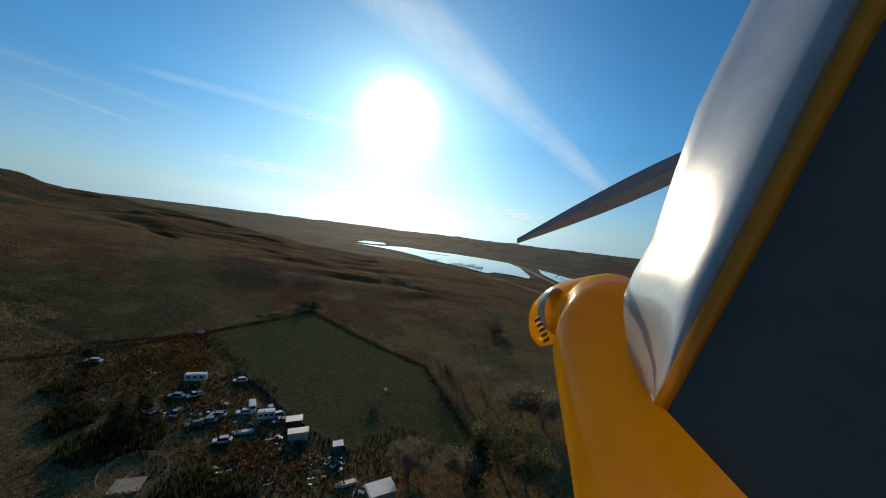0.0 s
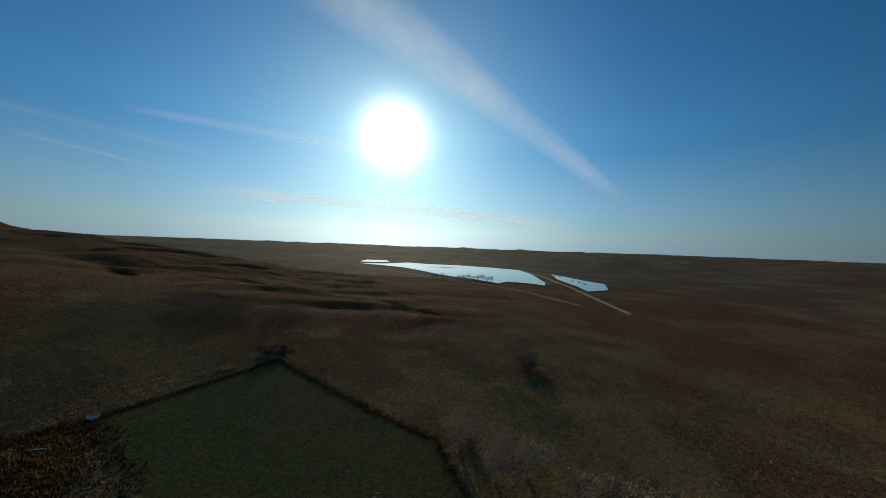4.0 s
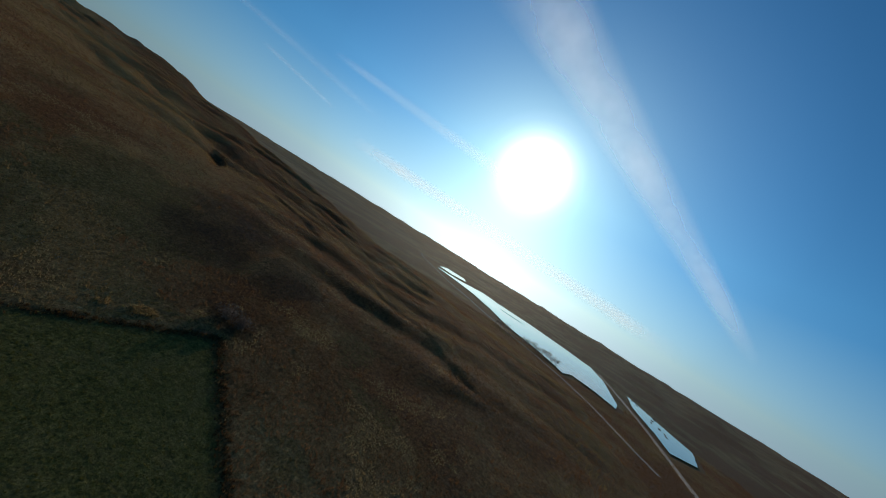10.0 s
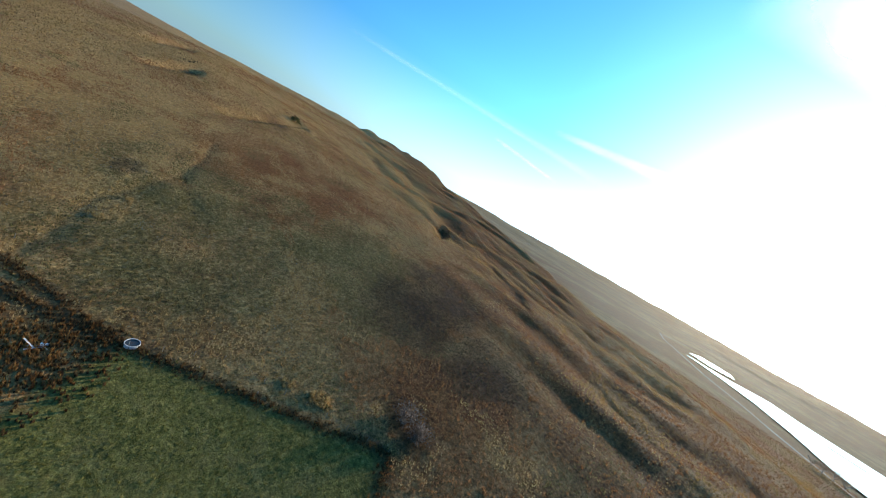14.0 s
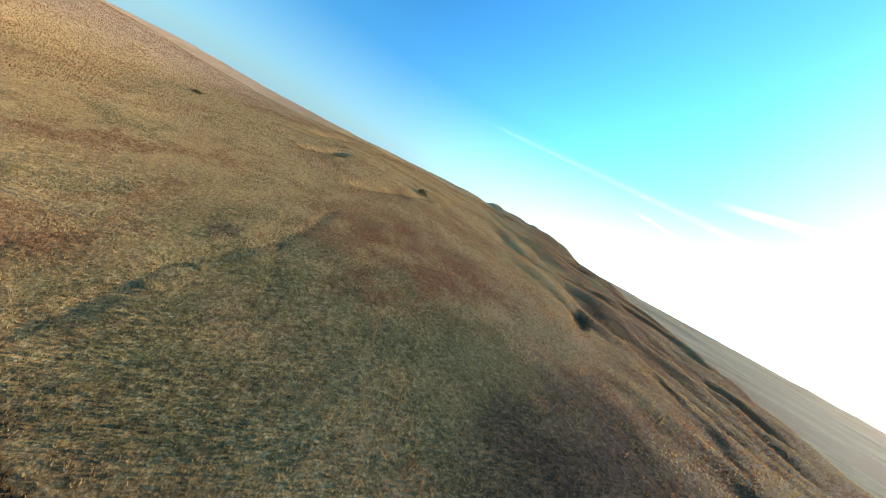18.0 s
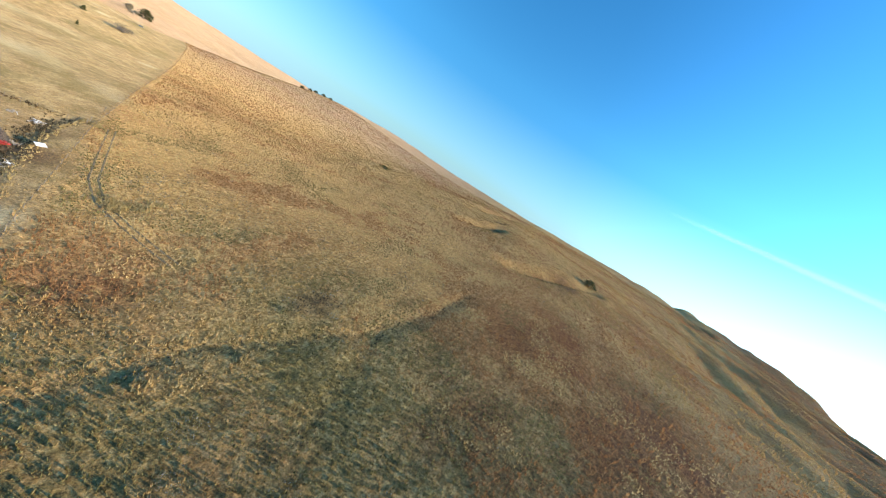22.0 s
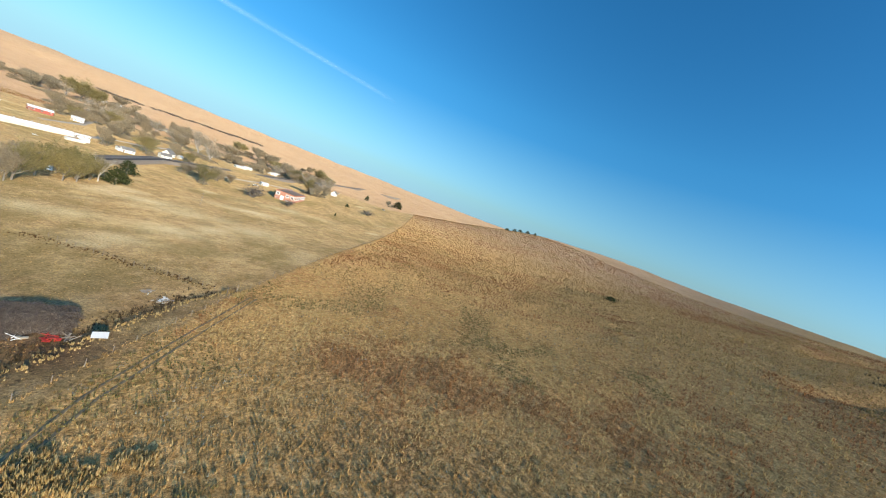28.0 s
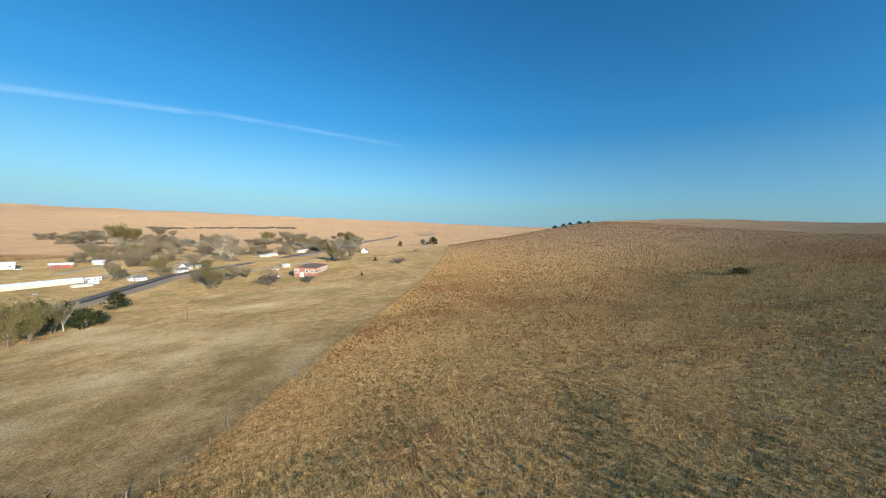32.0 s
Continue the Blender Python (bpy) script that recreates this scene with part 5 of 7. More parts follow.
brush_patch("pale_sage", [(185.6, -63.1, 1.05), (191.2, -71.0, 1.35), (195.1, -69.6, 1.35), (197.9, -70.6, 1.2), (201.3, -67.5, 1.2), (195.5, -77.7, 1.2), (193.0, -77.0, 1.05), (182.4, -68.9, 1.2), (166.5, -132.0, 1.8), (162.5, -132.5, 1.5), (195.8, -137.5, 1.35), (209.9, -134.5, 1.2), (164.2, -158.4, 2.25), (132.3, -173.9, 1.8), (162.0, -144.3, 2.4), (158.0, -148.9, 1.8), (218.5, -60.9, 1.2), (222.3, -65.6, 1.2), (234.4, -46.3, 1.2), (191.4, -129.0, 1.5), (201.1, -130.7, 1.5)], M_PALESAGE, "pale grey seeded weeds in loose patches", 0.2, 14, 0.08, 88)


# ---- buildings ----
def window(parent, x, y, z, w, h, turn, frame_mat=None):
    """A framed window standing proud of a wall; turn: degrees the wall faces from -y."""
    frame_mat = frame_mat or M_WHITE
    win = new("window")
    win.parent = parent
    win.matrix_local = pose(x, y, z, 0, 0, turn)
    t = 0.09
    bm = box(w, 0.1, t, (0, 0, 0))
    box(w, 0.1, t, (0, 0, h - t), bm=bm)
    for s in (-1, 0, 1):
        box(t, 0.1, h, (s * (w - t) / 2, 0.002 * s, 0), bm=bm)
    part("window_frame", bm, frame_mat, win)
    part("pane", box(w - t, 0.03, h - t, (0, 0.03, t / 2)), M_GLASS, win)
    return win


def house(name, at, turn, sx, sy, wall_h, rise, wall_mat, roof_mat, label, category="house", windows=3, door=True):
    ob = thing(name, at, turn, label, category)
    bm = box(sx, sy, wall_h + 0.4, (0, 0, -0.4))
    if rise > 0:
        own = bmesh.new()
        for x in (-sx / 2, sx / 2 - 0.12):
            ring = [own.verts.new(p) for p in ((x, -sy / 2, wall_h), (x, sy / 2, wall_h), (x, 0, wall_h + rise), (x + 0.12, -sy / 2, wall_h), (x + 0.12, sy / 2, wall_h), (x + 0.12, 0, wall_h + rise))]
            own.faces.new(ring[:3])
            own.faces.new(ring[3:][::-1])
            for k in range(3):
                own.faces.new((ring[k], ring[(k + 1) % 3], ring[3 + (k + 1) % 3], ring[3 + k]))
        bmesh.ops.recalc_face_normals(own, faces=own.faces)
        join(bm, own)
    part("wall", bm, wall_mat, ob)
    part("roof", gable(sx, sy, rise, (0, 0, wall_h + 0.02)) if rise > 0 else box(sx + 0.5, sy + 0.5, 0.2, (0, 0, wall_h)), roof_mat, ob)
    for k in range(windows):
        x = (k + 0.5) / windows * sx - sx / 2 + (0.5 if door else 0)
        for s in (-1, 1):
            window(ob, x, s * (sy / 2 + 0.04), wall_h * 0.38, min(1.2, sx / windows * 0.45), wall_h * 0.42, 0 if s < 0 else 180)
    for s in (-1, 1):
        window(ob, s * (sx / 2 + 0.04), 0, wall_h * 0.38, 1.1, wall_h * 0.42, 90 * s)
    if door:
        d = part("door", box(0.95, 0.08, 2.0, (-sx / 2 + 0.8, -sy / 2 - 0.04, 0), 0.01), M_WOOD, ob)
        part("handle", box(0.05, 0.06, 0.12, (-sx / 2 + 1.15, -sy / 2 - 0.1, 1.0)), M_TIN, d)
    return ob


def place(x, y, down=0.0):
    return (x, y, ground_z(x, y) - down)


def facing(x0, y0, x1, y1):
    return math.degrees(math.atan2(y1 - y0, x1 - x0))


def brick_hall():
    """Flat-roofed brick hall: half-sunk lower storey and a tall upper one."""
    (lx, ly), (mx, my), (rx, ry) = (233.4, 209.2), (248.4, 201.9), (261.8, 230.4)
    front, side = math.hypot(mx - lx, my - ly), math.hypot(rx - mx, ry - my)
    turn = facing(lx, ly, mx, my)
    cx, cy = (lx + rx) / 2, (ly + ry) / 2
    z = min(ground_z(lx, ly), ground_z(mx, my), ground_z(rx, ry))
    ob = thing("brick_hall", (cx, cy, z), turn, "red brick hall with white window bays and a flat brown roof", "building")
    h = 7.4
    part("wall", box(front, side, h + 0.5, (0, 0, -0.5)), M_BRICK, ob)
    part("roof", box(front - 0.5, side - 0.5, 0.25, (0, 0, h - 0.1)), M_BROWNROOF, ob)
    bm = box(front + 0.12, 0.3, 0.35, (0, -side / 2 + 0.1, h))
    box(front + 0.12, 0.3, 0.35, (0, side / 2 - 0.1, h), bm=bm)
    for s in (-1, 1):
        box(0.3, side - 0.5, 0.35, (s * (front / 2 - 0.1), 0, h), bm=bm)
    part("parapet", bm, M_BRICK, ob)
    part("trim", box(front + 0.1, side + 0.1, 0.16, (0, 0, 2.9)), M_STONE, ob, "pale stone band")
    for k in range(4):
        x = (k + 0.5) / 4 * front - front / 2
        if k == 1:
            continue
        part("window_bay", box(front / 4 * 0.74, 0.06, 2.6, (x, -side / 2 - 0.01, 3.8)), M_WHITE, ob, "white panelled bay")
        window(ob, x, -side / 2 - 0.06, 4.1, front / 4 * 0.5, 1.9, 0)
        window(ob, x, -side / 2 - 0.04, 0.7, front / 4 * 0.5, 0.9, 0)
    part("door", box(front / 4 * 0.7, 0.12, 3.6, (-front / 8, -side / 2 - 0.06, 0.4), 0.02), M_WHITE, ob, "white entrance bay")
    for k in range(6):
        y = (k + 0.5) / 6 * side - side / 2
        for s in (-1, 1):
            part("window_bay", box(0.06, side / 6 * 0.74, 3.1, (s * (front / 2 + 0.01), y, 3.5)), M_WHITE, ob, "white panelled bay")
            window(ob, s * (front / 2 + 0.06), y, 3.9, side / 6 * 0.5, 1.9, 90 * s)
            if k % 2 == 0:
                window(ob, s * (front / 2 + 0.04), y, 0.7, 1.1, 0.9, 90 * s)
    part("chimney", box(0.8, 0.8, 1.3, (-front * 0.3, side * 0.25, h)), M_BRICK, ob)
    bm = bmesh.new()
    for k in range(5):
        box(2.2, 0.32, 0.2 * (5 - k), (front / 4, -side / 2 - 0.2 - 0.32 * k, 0), bm=bm)
    part("steps", bm, M_STONE, ob)


brick_hall()


def long_barn():
    (ax, ay), (bx_, by_) = (66.8, 213.0), (98.2, 239.2)
    length, turn = math.hypot(bx_ - ax, by_ - ay), facing(ax, ay, bx_, by_)
    cx, cy = (ax + bx_) / 2, (ay + by_) / 2
    ob = house("long_barn", place(cx, cy, 0.1), turn, length, 7.0, 2.2, 1.3, M_CREAM, M_WHITETIN, "very long low white barn with a tin roof", "barn", 0, False)
    for k in range(5):
        part("roof_vent", box(0.5, 0.5, 0.5, ((k - 2) * length / 5, 0, 3.8)), M_TIN, ob)


long_barn()
for name, x, y, turn, sx, sy, wall_h, rise, wm, rm, label, cat, n in (
    ("trailer_home", 102.7, 242.9, 40, 9, 3, 2.5, 0, M_WHITE, M_WHITETIN, "white flat-roofed trailer home beside the long barn", "trailer", 3),
    ("gable_house", 340.3, 426.4, 60, 9, 7.5, 4, 4, M_WHITE, M_GREYROOF, "white house with a steep gable beside trees", "house", 2),
    ("cottage", 148.9, 267.8, 30, 8, 6, 2.6, 1.8, M_WHITE, M_GREYROOF, "small white cottage beside the railway", "house", 2),
    ("cottage", 78.7, 323.2, 10, 8, 6, 2.5, 1.4, M_WHITE, M_TIN, "small white cottage with a pale roof", "house", 2),
    ("red_shed", 60.7, 307.1, 25, 14, 7, 2.8, 1.2, M_REDWALL, M_WHITETIN, "long red shed with a white tin roof", "shed", 3),
    ("white_shed", 29.8, 302.8, 25, 12, 8, 3.6, 1.6, M_WHITE, M_WHITETIN, "tall white metal shed in the valley", "shed", 2),
    ("metal_shed", 228.6, 267.3, 20, 7, 5, 2.4, 0.8, M_CREAM, M_TIN, "grey metal shed behind the brick hall", "shed", 1),
    ("trailer_home", 254.1, 461.2, 25, 13, 4, 2.6, 0.5, M_WHITE, M_TIN, "white trailer home among bare trees", "trailer", 3),
    ("garage", 208.7, 374.2, 25, 12, 6, 2.2, 0.8, M_CREAM, M_TIN, "pale low garage with a tin roof", "garage", 1),
    ("low_shed", 105.6, 219.8, 35, 10, 3, 1.5, 0.4, M_CREAM, M_TIN, "low grey shed beside the railway", "shed", 1),
    ("low_shed", 107.6, 229.9, 35, 5, 3, 1.7, 0.4, M_WHITE, M_TIN, "low white shed beside the railway", "shed", 1),
    ("cottage", 127.4, 239.8, 30, 9, 5, 2.2, 1, M_WHITE, M_GREYROOF, "white cottage half hidden by trees", "house", 2),
    ("cottage", 1.2, 744.3, 20, 9, 7, 3, 2, M_WHITE, M_GREYROOF, "white farmhouse far behind the village trees", "house", 2),
    ("cottage", 92.3, 390.9, 20, 9, 6, 2.6, 1.6, M_CREAM, M_TIN, "pale cottage among bare trees", "house", 2),
    ("small_shed", 181.0, 244.0, 20, 3, 2.5, 2.2, 0.6, M_WHITE, M_TIN, "small white shed beside the railway", "shed", 0),
    ("small_shed", 395.0, 687.0, 20, 7, 5, 2.6, 1, M_WHITE, M_TIN, "small white shed beyond the railway", "shed", 1),
    ("small_shed", 131.5, 97.5, 60, 3.5, 2.5, 2, 0.3, M_WHITE, M_TIN, "small white trailer under the trees", "trailer", 1),
    ("cottage", 93.7, 393.4, 20, 9, 7, 2.6, 1.4, M_CREAM, M_GREYROOF, "pale cottage among bare trees", "house", 2),
    ("small_shed", 217.6, 400.4, 20, 10, 6, 2.4, 1, M_CREAM, M_TIN, "pale metal shed beside the railway", "shed", 1),
    ("cottage", 129.4, 238.4, 35, 8, 5.5, 2.5, 1.7, M_WHITE, M_GREYROOF, "white cottage with a dark roof near the railway", "house", 2),
    ("gable_house", 149.7, 282.8, 65, 8, 6.5, 3.2, 2.6, M_WHITE, M_GREYROOF, "white gabled cottage among grey shrubs", "house", 2),
    ("farmhouse", 14.3, 761.4, 25, 9, 6, 2.8, 2.2, M_WHITE, M_TIN, "white farmhouse behind bare trees", "house", 2),
    ("farmhouse", 106.9, 578.0, 45, 9, 6, 2.8, 2, M_CREAM, M_GREYROOF, "cream farmhouse behind bare trees", "house", 2),
    ("small_shed", 157.4, 289.4, 50, 4, 3, 2.2, 0.8, M_CREAM, M_TIN, "little pale shed beside the gabled cottage", "shed", 0),
    ("trailer_home", 260.5, 477.6, 25, 11, 3.6, 2.6, 0.5, M_WHITE, M_TIN, "white trailer home beyond the railway", "trailer", 3),
):
    house(name, place(x, y, 0.1), turn, sx, sy, wall_h, rise, wm, rm, label, cat, n, wall_h > 2.2)


# ---- railway ----
RAIL = [(93.0, 52.0), (111.0, 105.0), (129.0, 156.0), (148.2, 236.6), (216.2, 336.4), (283.0, 451.4), (410.8, 699.5), (551.3, 906.0), (762.8, 1054.7)]
ribbon("railway_bed", RAIL, 9.5, M_BALLAST, "dark ballast bed of a double railway line", "railway", 1.5, 5, 0.15, flank=4.5, level=24)
for off, wide, up, name, mat, label in ((-2.2, 2.5, 1.68, "sleepers", M_SLEEPER, "dark timber sleepers along a track"), (2.2, 2.5, 1.68, "sleepers", M_SLEEPER, "dark timber sleepers along a track"),
                                       *((q, 0.24, 1.8, "rail", M_RAIL, "worn steel rail on dark sleepers") for q in (-2.92, -1.48, 1.48, 2.92))):
    line = []
    for k, (x, y) in enumerate(RAIL):
        (ax, ay), (cx, cy) = RAIL[max(k - 1, 0)], RAIL[min(k + 1, len(RAIL) - 1)]
        d = math.hypot(cx - ax, cy - ay)
        line.append((x - (cy - ay) / d * off, y + (cx - ax) / d * off))
    ribbon(name, line, wide, mat, label, name, up, 5, level=24)


for line in ([(99.1, 233.6), (107.5, 279.1), (133.7, 302.6), (164.7, 395.3), (215.4, 442.3)], [(71.7, 273.6), (84.9, 310.3), (71.5, 439.7)], [(195.0, 254.9), (226.4, 278.4), (257.4, 280.5)]):
    ribbon("village_lane", line, 4.0, M_GRAVEL, "pale gravel lane between the village houses", "road", 0.12, 3)


# ---- fences, poles, tracks ----
def post(at, height, radius, name="fence_post", label="weathered wooden fence post", lean=3.0):
    ob = part(name, rod((0, 0, -0.3), (0, 0, height), radius, radius * 0.85, 7), M_WOOD)
    ob.matrix_world = pose(*at, plant_rng.uniform(-lean, lean), plant_rng.uniform(-lean, lean), 0)
    return tagged(ob, label, "post", "posts of the pasture fence")


def along(line, gap):
    out = []
    for (ax, ay), (bx_, by_) in zip(line, line[1:]):
        n = max(1, round(math.hypot(bx_ - ax, by_ - ay) / gap))
        out += [(ax + (bx_ - ax) * k / n, ay + (by_ - ay) * k / n) for k in range(n)]
    return out + [line[-1]]


def wires(line, heights):
    bm = bmesh.new()
    pts = along(line, 6)
    for (ax, ay), (bx_, by_) in zip(pts, pts[1:]):
        for h in heights:
            rod((ax, ay, ground_z(ax, ay) + h), (bx_, by_, ground_z(bx_, by_) + h), 0.012, None, 3, bm)
    return tagged(part("fence_wire", bm, M_DARKMETAL), "thin rusty wire strung between the posts", "wire", kind="structure")


for line, gap in ((TRACK_FENCE, 4.5), ([(158.6, 2.1), (171.5, -8.8), (183.3, -17.8), (196.4, -26.6)], 3.0), ([(90.2, -195.7), (114.7, -165.9), (117.6, -150.5)], 5.0)):
    for x, y in along(line, gap):
        post(place(x, y), plant_rng.uniform(1.15, 1.4), 0.06)
    wires(line, (0.5, 0.85, 1.15))
post(place(211.5, -12.3), 1.9, 0.11, "corner_post", "thick leaning wooden corner post")


def gate_panel(at, turn):
    ob = thing("gate", at, turn, "rusty tubular gate between wooden posts", "gate")
    for s in (-1, 1):
        part("post", rod((s * 2.0, 0, -0.3), (s * 2.0, 0, 1.9), 0.11, 0.1, 7), M_WOOD, ob)
    for k in range(4):
        part("bar", rod((-1.9, 0, 0.35 + 0.3 * k), (1.9, 0, 0.35 + 0.3 * k), 0.025, None, 6), M_RUST, ob)


gate_panel(place(200.2, -29.1), 55)
for x, y, h in ((186.3, 89.5, 7.2), (61.1, 290.2, 8.5), (219.1, 263.3, 8.5)):
    ob = thing("utility_pole", place(x, y), plant_rng.uniform(0, 90), "bare weathered wooden utility pole", "pole", "utility poles")
    part("pole", rod((0, 0, -0.5), (0.15, 0, h), 0.13, 0.09, 8), M_WOOD, ob)
    part("cross_arm", box(1.6, 0.1, 0.12, (0.12, 0, h - 0.6)), M_WOOD, ob)

for k, off in enumerate((-0.85, 0.85)):
    line = []
    base = [(180.1, -109.5), (179.7, -94.8), (180.4, -82.0), (184.1, -70.7), (194.0, -52.1), (205.0, -32.0)]
    for i, (x, y) in enumerate(base):
        (ax, ay), (cx, cy) = base[max(i - 1, 0)], base[min(i + 1, len(base) - 1)]
        d = math.hypot(cx - ax, cy - ay)
        line.append((x - (cy - ay) / d * off, y + (cx - ax) / d * off))
    ribbon("dirt_track", line, 0.42, M_RUT, "narrow worn wheel rut through the grass", "track", 0.03, 1.2)
for k, (line, half, per, mat, tall, label) in enumerate((
    ([(143, -128), (151, -130), (171, -132.5), (185, -140), (200, -146.5), (225, -152), (248, -153.5)], 1.5, 3, M_GULLY, 0.4, "dark weeds along a dry wash"),
    ([(150, -127.5), (171, -130), (187, -137.5), (201, -144)], 0.9, 2, M_GOLD, 0.3, "pale grass along the rim of a dry wash"),
    ([(202, -147.5), (190, -150), (172, -155), (165, -153)], 1.1, 2.5, M_GULLY, 0.35, "dark weeds along a short side wash"),
    ([(158, -90), (169, -67), (178, -51), (186, -38), (196, -28.5)], 2.2, 9, M_GULLY, 0.5, "dark weeds along the creek beside the fence"),
    ([(163, -86), (173, -66), (183, -49), (191, -36), (200, -29)], 1.6, 5, M_GOLD, 0.45, "tall golden grass along the creek bank"),
    ([(153, 3), (171, -8), (183, -17), (196, -26)], 1.6, 5, M_REDWEED, 0.35, "rusty weeds along the pasture fence"),
    # these three strips also imitate the shade of banks turned from the sun
    ([(318, -162), (330, -172), (350, -184), (372, -196), (386, -209)], 3.0, 4, M_GULLY, 0.9, "dark shrubs that also stand for shade under a cut bank"),
    ([(366, -113), (385, -124), (404, -128)], 3.0, 4, M_GULLY, 0.9, "dark shrubs that also stand for shade under a cut bank"),
    ([(250, -299), (264, -310), (284, -321)], 3.5, 4, M_GULLY, 1.1, "dark shrubs that also stand for shade under a cut bank"),
)):
    wx, wy = strip_spots(line, half, per, 160 + k)
    scatter("weed_strip", mat, label, "weeds", wx, wy, tall, 0.22, 4, 0.35, 170 + k)


# ---- vehicles and scrap ----
def wheel(parent, x, y, r=0.32):
    w = part("wheel", rod((x, y - 0.1, r), (x, y + 0.1, r), r, None, 12), M_TYRE, parent)
    part("rim", rod((x, y - 0.115, r), (x, y + 0.115, r), r * 0.55, None, 8), M_TIN, w)


def car(at, turn, mat, label, length=4.4, height=1.45, pickup=False, category="car"):
    ob = thing("pickup_truck" if pickup else "car", at, turn, label, category)
    w, l = 1.75, length
    bm = box(l, w, 0.55, (0, 0, 0.32), 0.1)
    part("body", bm, mat, ob)
    own = bmesh.new()
    cab = (-0.1 * l, 0.2 * l) if pickup else (-0.36 * l, 0.2 * l)
    lo, hi = 0.85, height
    ring = [(cab[0], lo), (cab[1] + 0.3, lo), (cab[1] - 0.25, hi), (cab[0] + 0.3, hi)]
    rows = [[own.verts.new((x, s * (w / 2 - (0.05 if z == lo else 0.2)), z)) for x, z in ring] for s in (-1, 1)]
    for k in range(4):
        own.faces.new((rows[0][k], rows[0][(k + 1) % 4], rows[1][(k + 1) % 4], rows[1][k]))
    own.faces.new(rows[0][::-1])
    own.faces.new(rows[1])
    bmesh.ops.recalc_face_normals(own, faces=own.faces)
    part("window", own, M_GLASS, ob)
    part("roof", box(cab[1] - cab[0] - 0.5, w - 0.42, 0.06, ((cab[0] + cab[1]) / 2, 0, height - 0.01), 0.02), mat, ob)
    if pickup:
        part("load_bed", box(l * 0.36, w - 0.25, 0.3, (-l * 0.3, 0, 0.86)), M_DARKMETAL, ob)
    for x in (-l * 0.31, l * 0.31):
        for y in (-w / 2 + 0.08, w / 2 - 0.08):
            wheel(ob, x, y)
    for y in (-0.6, 0.6):
        part("headlight", box(0.06, 0.28, 0.14, (l / 2, y, 0.6), 0.02), M_GLASS, ob)
    return ob


def caravan(at, turn, length=6.0, label="white travel trailer with dark windows among dry weeds"):
    ob = thing("travel_trailer", at, turn, label, "trailer")
    part("body", box(length, 2.3, 2.1, (0, 0, 0.5), 0.18), M_CARWHITE, ob)
    part("stripe", box(length + 0.01, 2.32, 0.18, (0, 0, 1.05), 0.02), M_CREAM, ob)
    for k in range(3):
        for s in (-1, 1):
            part("window", box(0.9, 0.05, 0.6, ((k - 1) * length / 3.4, s * 1.16, 1.45), 0.01), M_GLASS, ob)
    part("door", box(0.7, 0.05, 1.7, (length * 0.36, -1.17, 0.65), 0.01), M_CREAM, ob)
    part("roof_vent", box(0.6, 0.6, 0.16, (0.4, 0, 2.6), 0.02), M_TIN, ob)
    part("drawbar", rod((length / 2, 0, 0.5), (length / 2 + 1.1, 0, 0.42), 0.06), M_DARKMETAL, ob)
    for s in (-1, 1):
        wheel(ob, -0.3, s * 1.05)
    return ob


def camper_shell(at, turn):
    ob = thing("camper_van", at, turn, "old white van with a boxy body in the yard", "van")
    part("body", box(4.6, 1.95, 1.6, (0, 0, 0.4), 0.15), M_CARWHITE, ob)
    part("bonnet", box(1.0, 1.8, 0.7, (2.6, 0, 0.4), 0.1), M_CARWHITE, ob)
    part("windscreen", box(0.06, 1.6, 0.6, (2.31, 0, 1.2), 0.01), M_GLASS, ob)
    for s in (-1, 1):
        part("window", box(1.2, 0.05, 0.55, (1.2, s * 0.98, 1.2), 0.01), M_GLASS, ob)
        for x in (-1.4, 2.2):
            wheel(ob, x, s * 0.9)
    return ob


def shed(at, turn, sx, sy, h, wall_mat, roof_mat, label):
    ob = thing("shed", at, turn, label, "shed")
    part("wall", box(sx, sy, h, (0, 0, -0.1)), wall_mat, ob)
    part("roof", box(sx + 0.3, sy + 0.3, 0.1, (0, 0, h), 0.01, (0, 4, 0)), roof_mat, ob)
    part("door", box(0.9, 0.06, 1.8, (sx * 0.2, -sy / 2 - 0.03, 0)), M_WOOD, ob)
    part("panel_joint", box(0.06, 0.05, h - 0.2, (-sx * 0.12, -sy / 2 - 0.025, 0)), M_WOOD, ob)
    return ob


def boat(at, turn):
    ob = thing("boat", at, turn, "small white boat hull lying in the weeds", "boat")
    bm = bmesh.new()
    rings = []
    for x, w, z in ((-2.6, 0.75, 0.1), (-1.2, 0.95, 0.0), (0.6, 0.9, 0.0), (1.9, 0.55, 0.12), (2.7, 0.08, 0.45)):
        rings.append([bm.verts.new((x, y * w, zz + z)) for y, zz in ((-1, 0.75), (-0.85, 0.3), (0, 0), (0.85, 0.3), (1, 0.75))])
    for a, b in zip(rings, rings[1:]):
        for k in range(4):
            bm.faces.new((a[k], b[k], b[k + 1], a[k + 1]))
    bm.faces.new(rings[0])
    part("hull", bm, M_CARWHITE, ob)
    part("deck", box(3.2, 1.3, 0.08, (-0.6, 0, 0.72), 0.02), M_CREAM, ob)
    part("windscreen", box(0.06, 1.1, 0.35, (0.6, 0, 0.8), 0.01, (0, -25, 0)), M_GLASS, ob)


